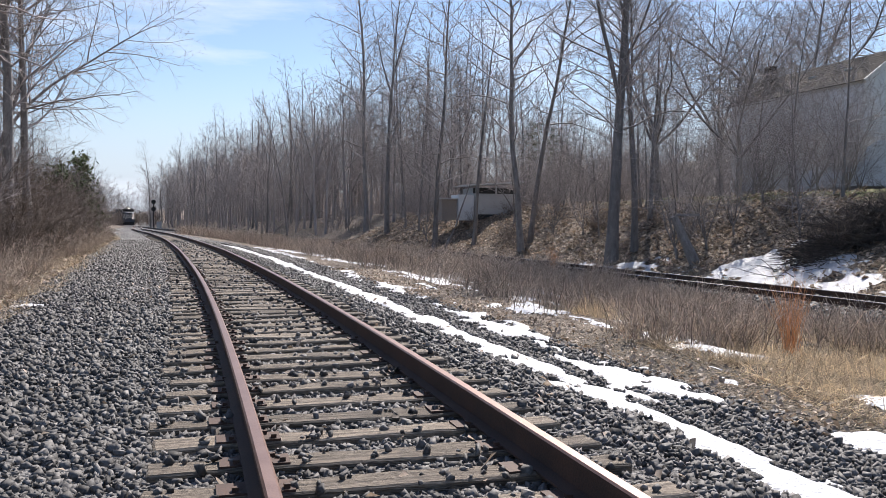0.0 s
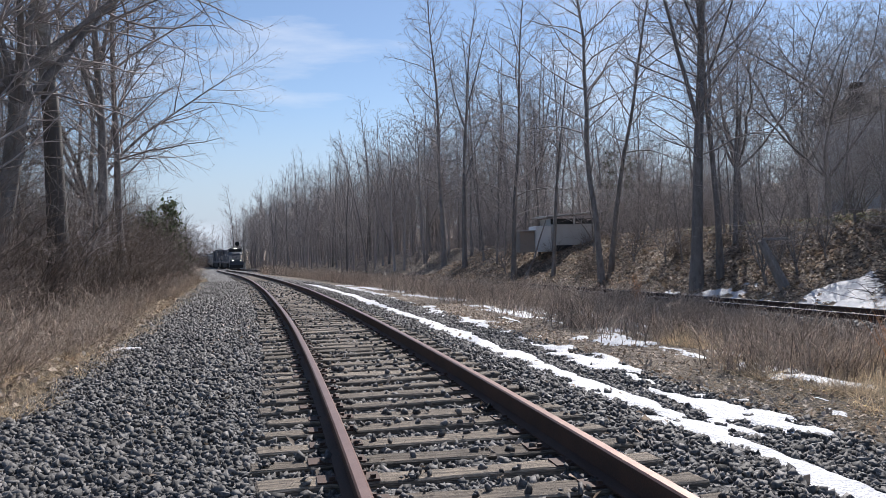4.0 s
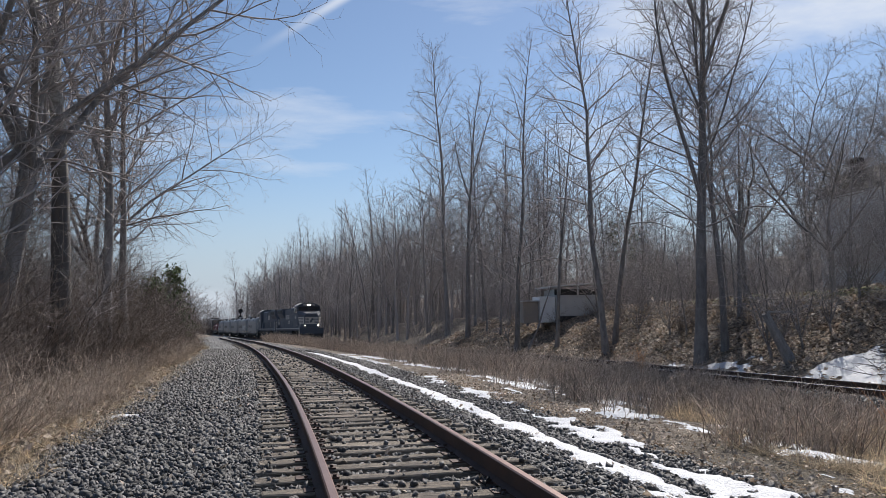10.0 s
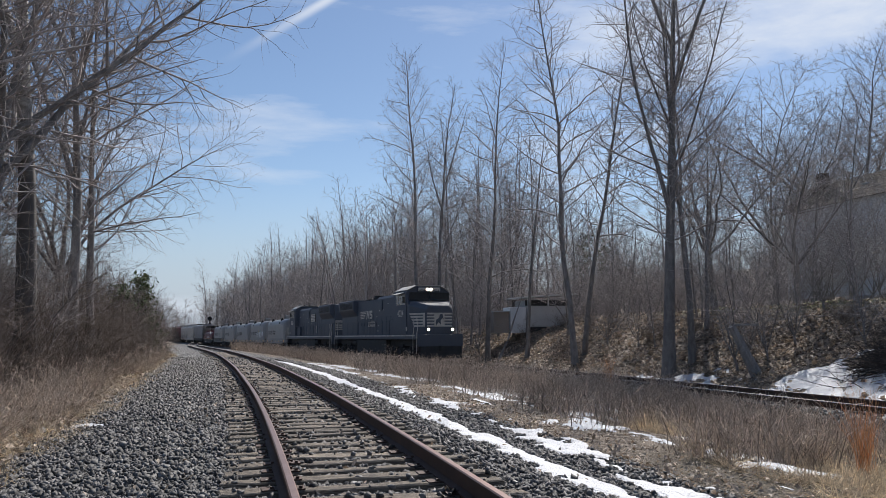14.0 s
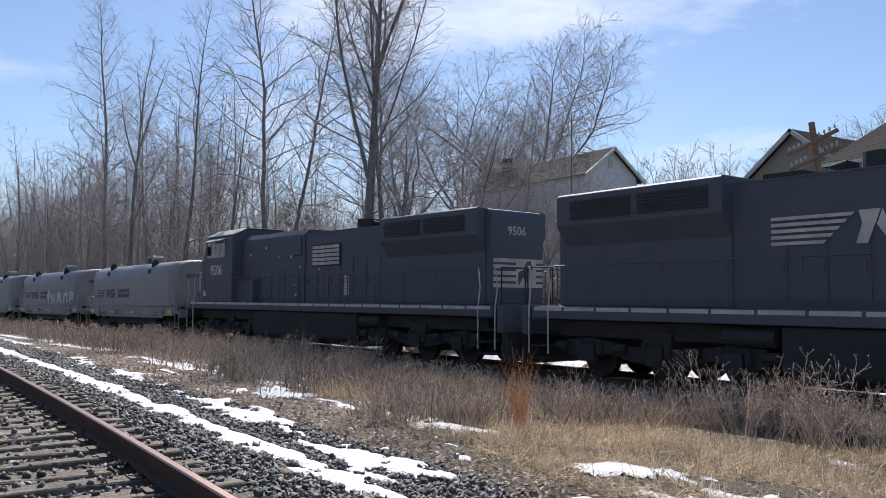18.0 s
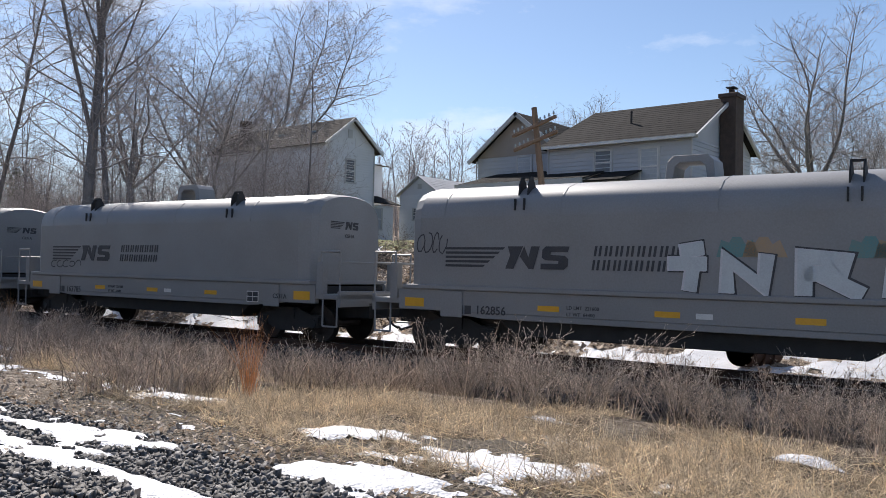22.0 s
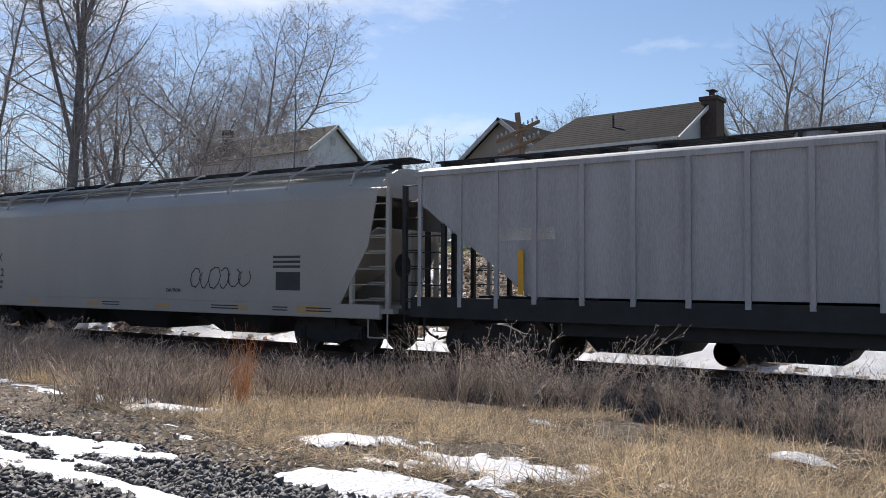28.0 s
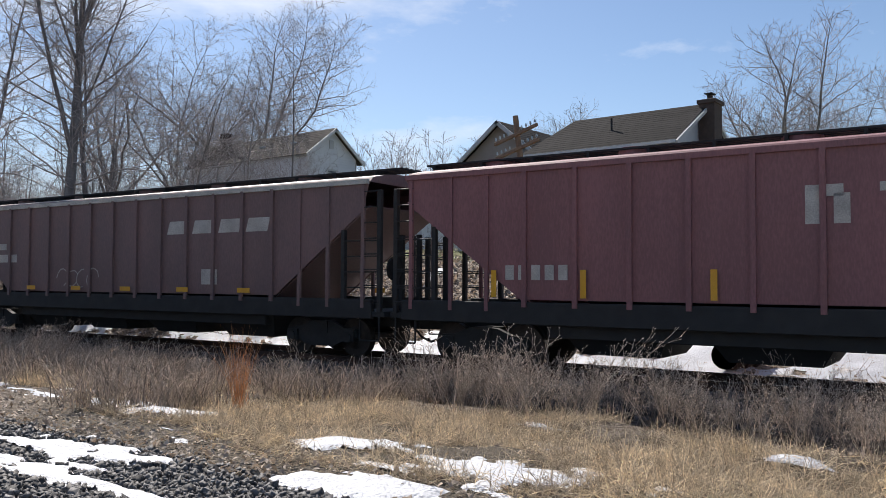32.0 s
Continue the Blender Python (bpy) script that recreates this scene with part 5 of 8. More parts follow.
def hopper(length, paint, label, number="", code="", rounded=True, ribs=0, walk_paint=None, seed=1):
    rng_ = random.Random(seed)
    car = new("covered_hopper")
    tagged(car, label, "freight wagon", "freight train")
    H = length / 2 - 0.55
    if rounded:
        prof = [(1.5, 1.2), (1.5, 1.9), (1.5, 2.55), (1.5, 3.7), (1.42, 3.9), (1.15, 4.17), (0.7, 4.38), (0.3, 4.45)]
    else:
        prof = [(1.46, 1.45), (1.47, 2.4), (1.47, 3.4), (1.47, 4.1), (1.35, 4.22), (0.9, 4.32), (0.5, 4.36), (0.2, 4.38)]
    full = prof + [(-x, z) for x, z in prof[::-1]]
    # side sheets with raked lower corners
    bm = bmesh.new()
    cut = 2.95 if rounded else 3.55
    low = prof[0][1]
    for s in (-1, 1):
        rows = []
        for x, z in prof:
            k = min(1.0, max(0.0, (z - low) / (cut - low)))
            e = (H - 1.05 + 1.05 * k) if rounded else (H - 2.9 + 2.9 * k)
            rows.append([(s * x, y, z) for y in (-e, -e * 0.5, 0, e * 0.5, e)])
        loft(bm, rows, closed=False)
    loft(bm, [[(x, y, z) for x, z in full[5:11]] for y in (-H, 0, H)], closed=False)
    for s in (-1, 1):
        z_top = [p for p in full if p[1] >= cut]
        vs = [bm.verts.new((x, s * H, z)) for x, z in z_top]
        bm.faces.new(vs)
        bot = cut
        loft(bm, [[(-1.45, s * H, bot), (1.45, s * H, bot)], [(-1.3, s * (H - 3.3), 1.2), (1.3, s * (H - 3.3), 1.2)]], closed=False)
    bmesh.ops.recalc_face_normals(bm, faces=bm.faces)
    body = part("body", bm, paint, car)
    so = body.modifiers.new("thickness", "SOLIDIFY")
    so.thickness = 0.03
    for p in body.data.polygons:
        p.use_smooth = rounded and p.normal.z > 0.12
    part("inner_floor", boxes((-1.3, 1.3, -H + 3.4, H - 3.4, 1.15, 1.3)), DARK, car)
    if ribs:
        bm = bmesh.new()
        for i in range(ribs):
            y = -H + 3.0 + (2 * H - 6.0) * i / (ribs - 1)
            for s in (-1, 1):
                box(bm, s * 1.47, s * 1.535, y - 0.05, y + 0.05, 1.3, 4.08)
        for s in (-1, 1):
            for y in (-H + 0.15, -H + 1.2, -H + 2.1, H - 2.1, H - 1.2, H - 0.15):
                box(bm, s * 1.44, s * 1.51, y - 0.045, y + 0.045, 1.2, 4.1)
        part("side_posts", bm, paint, car)
        bm = bmesh.new()
        for s in (-1, 1):
            box(bm, s * 1.45, s * 1.53, -H, H, 4.05, 4.16)
        part("roof_rail", bm, STRIPE if paint == OXIDE_BROWN else paint, car)
    # ribbed cars: the shade on the sill is put into its dark colour
    sill_paint = paint if rounded else DARK
    part("side_sill", soften(boxes(*[(s * 1.36, s * 1.5, -H - 0.1, H + 0.1, 0.87 if rounded else 0.95, 1.2 if rounded else 1.4) for s in (-1, 1)]), 0.015), sill_paint, car)
    part("centre_sill", boxes((-0.35, 0.35, -H - 0.4, H + 0.4, 0.7, 1.1)), DARK, car)
    # added dark box standing for the shaded underside between the trucks
    if not rounded:
        part("belly", soften(boxes((-1.28, 1.28, -H + 3.4, H - 3.4, 0.68, 1.0)), 0.02), DARK, car)
    bays = (-3.9, 0.0, 3.9) if rounded else (-4.4, -1.5, 1.5, 4.4)
    for y in bays:
        w = 1.55 if rounded else 1.15
        part("discharge_hopper", loft(bmesh.new(), [[(-1.3, y - w, 1.15), (1.3, y - w, 1.15), (1.3, y + w, 1.15), (-1.3, y + w, 1.15)], [(-1.2, y - w, 0.9), (1.2, y - w, 0.9), (1.2, y + w, 0.9), (-1.2, y + w, 0.9)], [(-0.8, y - 0.8, 0.36), (0.8, y - 0.8, 0.36), (0.8, y + 0.8, 0.36), (-0.8, y + 0.8, 0.36)]]), DARK, car)
    # roof walk
    deck = 4.66 if rounded else 4.5
    bm = bmesh.new()
    for k in range(5):
        x = -0.36 + 0.18 * k
        box(bm, x - 0.05, x + 0.05, -H - 0.2, H + 0.2, deck, deck + 0.04)
    for y in np.arange(-H, H + 0.1, 1.3):
        box(bm, -0.42, 0.42, y - 0.03, y + 0.03, 4.36, deck)
    part("roof_walk", bm, walk_paint or DARK, car)
    if rounded:
        bm = bmesh.new()
        for s in (-1, 1):
            for i in range(4):
                a, b = (0.62 + 0.16 * i), 4.52 - 0.045 * i - 0.02 * i * i * 0.5
                box(bm, s * a, s * (a + 0.07), -H + 0.3, H - 0.2, b, b + 0.02)
            for y in np.arange(-H + 0.3, H - 0.2, 0.16):
                box(bm, s * 0.6, s * 1.2, y, y + 0.035, 4.40, 4.43)
        part("running_board", bm, GRATE, car)
        bm = bmesh.new()
        for y in np.arange(-H + 0.4, H, 2.05):
            for s in (-1, 1):
                pipe(bm, [(s * 1.45, y, 3.98), (s * 1.3, y, 4.3), (s * 0.6, y, 4.64), (s * 0.4, y, 4.68)], 0.03, 5)
        part("roof_bracket", bm, paint, car)
    bm = bmesh.new()
    for y in np.arange(-H + 1.6, H - 1.0, 3.2):
        rod(bm, (0.0, y, 4.40), (0.0, y, 4.56), 0.38, n=14)
    part("hatch", bm, paint, car)
    for s in (-1, 1):
        e = s * (H + 0.3)
        bm = boxes((-1.45, 1.45, s * (H - 0.9), s * (H + 0.45), 1.0, 1.12))
        for q in (-1, 1):
            box(bm, q * 1.38, q * 1.48, e - 0.05, e + 0.05, 1.1, 4.2 if rounded else 3.9)
            box(bm, q * 1.38, q * 1.48, s * (H - 0.75) - 0.05, s * (H - 0.75) + 0.05, 1.1, 2.95 if rounded else 3.0)
            box(bm, q * 0.5, q * 0.6, e - 0.05, e + 0.05, 1.1, 2.9)
        part("end_posts", bm, paint if rounded else DARK, car)
        bm = bmesh.new()
        for q in (-1, 1):
            for z in np.arange(1.35, 4.1, 0.36):
                rod(bm, (q * 1.49, e, z), (q * 1.49, s * (H - 0.2), z), 0.016, n=5)
            for z in np.arange(1.3, 2.9, 0.36):
                rod(bm, (q * 1.47, s * (H - 0.75), z), (q * 1.47, e, z), 0.016, n=5)
            pipe(bm, [(q * 1.45, e, 1.0), (q * 1.45, e, 0.45), (q * 1.45, s * (H - 0.25), 0.45), (q * 1.45, s * (H - 0.25), 1.0)], 0.02, 5)
        part("ladder", bm, paint if rounded else DARK, car)
        if s > 0:
            bm = rod(bmesh.new(), (0.9, e, 2.1), (0.9, e + 0.05, 2.1), 0.28, n=16)
            rod(bm, (0.9, e, 1.2), (0.9, e, 2.1), 0.03)
            part("brake_wheel", bm, DARK, car)
        add_coupler(car, s * length / 2, s)
    add_trucks(car, H - 1.75)
    return car


consist = [(locomotive("4024", True), 22.5, False), (locomotive("9506", False), 22.6, True)]
for i, (num, ln) in enumerate((("163447", 15.0), ("162856", 15.0), ("163785", 15.0), ("163758", 15.0), ("168715", 15.6))):
    consist.append((coil_car(num, ln, i == 4, i + 1), ln, False))
consist.append((shield_car(17.8), 17.8, False))
h1 = hopper(19.6, HOP_GREY, "streaked grey ribbed covered hopper wagon", rounded=False, ribs=13, seed=11)
ce = hopper(18.7, HOP_BEIGE, "pale grey rounded covered hopper with a sunlit roof grating", seed=12)
so_ = hopper(18.4, HOP_BEIGE, "beige rounded covered hopper with grey graffiti along its flank", seed=13)
sf = hopper(19.4, OXIDE_RED, "weathered oxide-red covered hopper with worn white letters", rounded=False, ribs=12, seed=14)
bn = hopper(18.6, OXIDE_BROWN, "dark brown covered hopper with italic white letters", rounded=False, ribs=12, seed=15)
tail1 = hopper(18.6, HOP_GREY, "grey covered hopper wagon at the rear", rounded=False, ribs=12, seed=16)
tail2 = hopper(18.6, OXIDE_BROWN, "brown covered hopper wagon at the rear", rounded=False, ribs=12, seed=17)
consist += [(h1, 19.6, False), (ce, 18.7, False), (so_, 18.4, False), (sf, 19.4, False), (bn, 18.6, False), (tail1, 18.6, False), (tail2, 18.6, False)]
for row in consist:
    enlist(*row)
for s in (-1, 1):
    f = beside(s, 0, 0, 1.555)
    lettering("CEFX", 0.36, LOGO_DARK, ce, beside(s, -7.32, 2.40, 1.506), "owner_code")
    lettering("13912", 0.36, LOGO_DARK, ce, beside(s, -7.25, 1.92, 1.506), "number")
    lettering("LD LMT  223100", 0.13, LOGO_DARK, ce, beside(s, -7.28, 1.62, 1.506), "load_limit")
    lettering("LT WT    62900", 0.13, LOGO_DARK, ce, beside(s, -7.28, 1.45, 1.506), "light_weight")
    lettering("CAUTION", 0.13, LOGO_DARK, ce, beside(s, 1.6, 1.45, 1.506), "caution")
    patches("small_writing", [rect(a, 1.0 + 0.07 * k, a + w, 1.03 + 0.07 * k) for a, w in ((-1.2, 0.8), (3.4, 1.0), (5.6, 0.5), (6.7, 0.8)) for k in range(2)] + [rect(5.6, 2.05 + 0.12 * k, 6.5, 2.11 + 0.12 * k) for k in range(3)], LOGO_DARK, ce, beside(s, 0, 0, 1.506))
    scrawl("scrawl", 2.6, 1.5, 2.2, 0.6, LOGO_DARK, ce, beside(s, 0, 0, 1.506), random.Random(5), 12, 0.014)
    spray("graffiti", WILD_ONE, -4.95, 1.08, 5.5, 1.08, 0.30, GRAFFITI, so_, beside(s, 0, 0, 1.506), None, PALE_SPRAY)
    spray("graffiti", WILD_TWO, 1.35, 1.05, 4.75, 1.05, 0.34, GRAFFITI, so_, beside(s, 0, 0, 1.506), None, PALE_SPRAY)
    patches("number_patch", [rect(-6.68, 2.12, -5.6, 2.56), rect(-6.66, 1.62, -5.6, 2.08)], GRAFFITI, so_, beside(s, 0, 0, 1.506))
    lettering("SOXX", 0.34, LOGO_DARK, so_, beside(s, -6.58, 2.24, 1.512), "owner_code")
    lettering("15050", 0.34, LOGO_DARK, so_, beside(s, -6.55, 1.74, 1.512), "number")
    patches("data_panel", [rect(6.88, 1.46, 7.46, 1.77)], LOGO_DARK, so_, beside(s, 0, 0, 1.506))
    for k in range(3):
        patches("writing_bar", [rect(6.8, 1.97 + 0.12 * k, 7.1, 2.02 + 0.12 * k), rect(7.16, 1.97 + 0.12 * k, 7.45, 2.02 + 0.12 * k)], LOGO_DARK, so_, beside(s, 0, 0, 1.506))
    patches("yellow_reflector", [rect(y, 0.96 + 0.12 * (y > 7), y + w, 1.09 + 0.16 * (y > 7)) for y, w in ((-7.0, 0.46), (-4.35, 0.46), (-1.79, 0.46), (-0.08, 0.47), (1.99, 0.47), (5.11, 0.5), (7.56, 0.5))], FADED_YELLOW, so_, beside(s, 0, 0, 1.52))
    patches("data_panel", [rect(5.7, 1.5, 6.5, 1.95)], LOGO_DARK, ce, beside(s, 0, 0, 1.506))
    for car in (ce,):
        patches("yellow_reflector", [rect(y, 0.98, y + 0.55, 1.1) for y in (-7.9, -4.9, -1.9, 1.2, 4.2)] + [rect(6.4, 0.96, 7.2, 1.14)], FADED_YELLOW, car, beside(s, 0, 0, 1.504))
    letters = [rect(-0.84, 2.8, -0.6, 3.45), rect(-0.4, 2.8, -0.15, 3.3), rect(-0.7, 3.25, -0.25, 3.45), rect(0.42, 2.8, 0.68, 3.7), rect(0.28, 3.3, 0.82, 3.45), rect(2.12, 2.8, 2.42, 3.75), rect(2.03, 3.55, 2.75, 3.75), rect(2.4, 3.2, 2.62, 3.36), rect(3.05, 2.85, 3.25, 3.4), rect(3.2, 3.28, 3.52, 3.44), rect(3.38, 3.0, 3.56, 3.4), rect(3.2, 2.8, 3.55, 2.93), rect(3.2, 3.05, 3.5, 3.14)]
    patches("worn_letters", letters, STRIPE, sf, beside(s, 0, 0, 1.476))
    patches("small_marks", [rect(-6.6 + 0.3 * k, 1.85, -6.4 + 0.3 * k, 2.15) for k in range(5)] + [rect(5.0, 1.6, 5.5, 2.0), rect(5.85, 1.6, 6.3, 2.0)], STRIPE, sf, beside(s, 0, 0, 1.476))
    patches("field", [rect(5.03, 1.63, 5.47, 1.97), rect(5.88, 1.63, 6.27, 1.97)], OXIDE_RED, sf, beside(s, 0, 0, 1.479))
    patches("yellow_reflector", [rect(y, 1.5, y + 0.12, 2.05) for y in (-6.9, -4.9, -2.4, 0.6, 3.9, 7.3)], YELLOW, sf, beside(s, 0, 0, 1.54))
    patches("yellow_reflector", [rect(y, 1.5, y + 0.12, 2.4) for y in (-6.6, 6.5)], YELLOW, h1, beside(s, 0, 0, 1.54))
    patches("yellow_reflector", [rect(y, 1.5, y + 0.45, 1.62) for y in (-7.0, -4.7, -2.4, -0.1, 2.3, 4.6)], YELLOW, bn, beside(s, 0, 0, 1.54))
    patches("side_words", [rect(0.9 + 1.0 * k, 3.05, 1.65 + 1.0 * k, 3.4, 0.3) for k in range(4)], STRIPE, bn, beside(s, 0, 0, 1.476))
    patches("small_marks", [rect(-7.3, 2.75, -6.0, 2.95), rect(-7.3, 2.35, -5.4, 2.6), rect(3.2, 1.7, 3.8, 2.1)], STRIPE, bn, beside(s, 0, 0, 1.476))
    scrawl("pale_scrawl", -3.2, 1.55, 2.0, 0.6, STRIPE, bn, beside(s, 0, 0, 1.48), random.Random(6), 8, 0.014)
    for car in (h1, tail1):
        patches("small_marks", [rect(4.0, 1.55, 4.6, 1.95), rect(6.9, 1.5, 7.5, 1.75), rect(-7.2, 2.6, -5.8, 2.85)], STRIPE, car, beside(s, 0, 0, 1.476))


def on_main(s):
    y = float(np.interp(s, MAIN_S, ALONG))
    return Vector((float(main_x(y)), y, MAIN_RAIL + float(main_drop(y))))


def motions():
    """The train rolls along its track at an even speed."""
    for car, centre, length, flip in TRAIN:
        rows = []
        for k in range(33):
            s = FRONT - SPEED * (k - 16) + centre
            a, b = on_main(s - length * 0.33), on_main(s + length * 0.33)
            d = b - a if flip else a - b
            rows.append((k, pose(*((a + b) / 2), math.degrees(math.atan2(d.z, math.hypot(d.x, d.y))), 0, math.degrees(math.atan2(-d.x, d.y)))))
        walk(car, rows)

# ---- houses and yard things ----
TRIM = surface("pale_grey_trim", (0.55, 0.55, 0.54), (0.45, 0.45, 0.44), 0.6, 0, 2, 40, 0.4, 0.03)
TAN = surface("tan_gable_siding", (0.36, 0.31, 0.265), (0.29, 0.25, 0.215), 0.7, 0, 1, 30, 0.4, 0.05)
CREAM = surface("cream_painted_block", (0.62, 0.60, 0.47), (0.54, 0.52, 0.40), 0.75, 0, 0.7, 20, 0.45, 0.1)
BRICK = surface("dark_brown_brick", (0.10, 0.072, 0.058), (0.06, 0.045, 0.038), 0.9, 0, 4, 30, 0.5, 0.4)
PANE = surface("window_glass", (0.10, 0.11, 0.13), (0.16, 0.17, 0.19), 0.08, 0, 0.8, 8, 0.4, 0.0)
CURTAIN = surface("pale_curtained_glass", (0.45, 0.47, 0.50), (0.36, 0.38, 0.41), 0.15, 0, 2.5, 14, 0.4, 0.0)
SCREEN = surface("grey_porch_screen", (0.22, 0.215, 0.21), (0.17, 0.168, 0.165), 0.7, 0, 1, 60, 0.4, 0.0)
mesh_nodes, mesh_links = SCREEN.node_tree.nodes, SCREEN.node_tree.links
clear = mesh_nodes.new("ShaderNodeBsdfTransparent")
weave = mesh_nodes.new("ShaderNodeMixShader")
weave.inputs[0].default_value = 0.66
mesh_links.new(mesh_nodes["Principled BSDF"].outputs[0], weave.inputs[1])
mesh_links.new(clear.outputs[0], weave.inputs[2])
mesh_links.new(weave.outputs[0], mesh_nodes["Material Output"].inputs["Surface"])
POLE_WOOD = surface("weathered_pole_wood", (0.30, 0.20, 0.13), (0.20, 0.135, 0.09), 0.9, 0, 2, 24, 0.5, 0.4, 0, (4, 4, 0.5))
INSULATOR = surface("glass_insulator", (0.45, 0.50, 0.50), (0.35, 0.4, 0.4), 0.15, 0, 3, 20, 0.3, 0.0)
PALE_SHINGLE = surface("pale_grey_shingles", (0.58, 0.575, 0.57), (0.46, 0.455, 0.45), 0.9, 0, 1.0, 25, 0.5, 0.4)
TAN_SHINGLE = surface("weathered_tan_shingles", (0.135, 0.115, 0.095), (0.09, 0.078, 0.066), 0.92, 0, 1.0, 25, 0.5, 0.5)

for cover_ in (SHINGLE, TAN_SHINGLE, PALE_SHINGLE):
    cover_.node_tree.nodes["Principled BSDF"].inputs["Specular IOR Level"].default_value = 0.08


def clad(bm, x, y0, y1, z0, z1, face="x", out=-1, lap=0.2):
    """Lapped siding boards on a wall plane: each a thin wedge."""
    z = z0
    while z < z1 - 0.02:
        t = min(z + lap, z1)
        if face == "x":
            prism(bm, [(x, z), (x + out * 0.042, z), (x + out * 0.008, t), (x, t)], "y", y0, y1)
        else:
            a = [(x, z), (x + out * 0.042, z), (x + out * 0.008, t), (x, t)]
            prism(bm, a, "x", y0, y1)
        z = t


def window(parent, face, at, c, z, w, h, out=-1, glass=None, sash=True):
    """A framed window on the plane face = at, its middle at c along the wall, sill at z."""
    def place(a0, a1, b0, b1, c0, c1):
        return (at + out * a0, at + out * a1, b0, b1, c0, c1) if face == "x" else (b0, b1, at + out * a0, at + out * a1, c0, c1)
    fr = part("window", boxes(place(0.0, 0.07, c - w / 2 - 0.1, c - w / 2, z - 0.1, z + h + 0.1), place(0.0, 0.07, c + w / 2, c + w / 2 + 0.1, z - 0.1, z + h + 0.1), place(0.0, 0.07, c - w / 2, c + w / 2, z + h, z + h + 0.1)), TRIM, parent)
    part("sill", boxes(place(0.0, 0.11, c - w / 2 - 0.1, c + w / 2 + 0.1, z - 0.1, z)), TRIM, fr)
    if sash:
        part("sash", boxes(place(0.035, 0.055, c - w / 2, c + w / 2, z + h / 2 - 0.03, z + h / 2 + 0.03), place(0.035, 0.05, c - w / 2, c - w / 2 + 0.04, z, z + h), place(0.035, 0.05, c + w / 2 - 0.04, c + w / 2, z, z + h)), WHITE, fr)
    part("pane", boxes(place(0.03, 0.036, c - w / 2, c + w / 2, z, z + h)), glass or PANE, fr)
    return fr


def gable_wall(bm, face, at, a, b, z0, eave, peak, thick=0.25, out=-1):
    m = (a + b) / 2
    outline = [(a, z0), (b, z0), (b, eave), (m, peak), (a, eave)]
    prism(bm, outline, "x" if face == "x" else "y", at, at - out * thick)


def shingled(parent, ridge_a, ridge_b, eave_a, eave_b, rows=16, cover=None):
    """One roof slope between ridge and eave, in overlapping courses."""
    ra, rb, ea, eb = (Vector(v) for v in (ridge_a, ridge_b, eave_a, eave_b))
    n = (rb - ra).cross(ea - ra).normalized()
    if n.z < 0:
        n = -n
    bm = bmesh.new()
    rows = max(6, int((ea - ra).length / 0.28))
    line = [(0.0, -0.02)] + [q for k in range(rows) for q in ((k / rows, 0.026), ((k + 1) / rows, 0.033))] + [(1.0, -0.02)]
    one = [bm.verts.new(ra.lerp(ea, f) + n * h) for f, h in line]
    two = [bm.verts.new(rb.lerp(eb, f) + n * h) for f, h in line]
    for i in range(len(line)):
        j = (i + 1) % len(line)
        bm.faces.new((one[i], one[j], two[j], two[i]))
    bm.faces.new(one[::-1])
    bm.faces.new(two)
    bmesh.ops.recalc_face_normals(bm, faces=bm.faces)
    return part("roof", bm, cover or SHINGLE, parent)


def fascia(parent, a, b, size=0.07, drop=0.16, material=None):
    bm = bmesh.new()
    a, b = Vector(a), Vector(b)
    d = b - a
    m = Matrix.Translation((a + b) / 2) @ d.to_track_quat("Y", "Z").to_matrix().to_4x4()
    box(bm, -size, size, -d.length / 2, d.length / 2, -drop, 0.0, m)
    return part("fascia", bm, material or TRIM, parent)


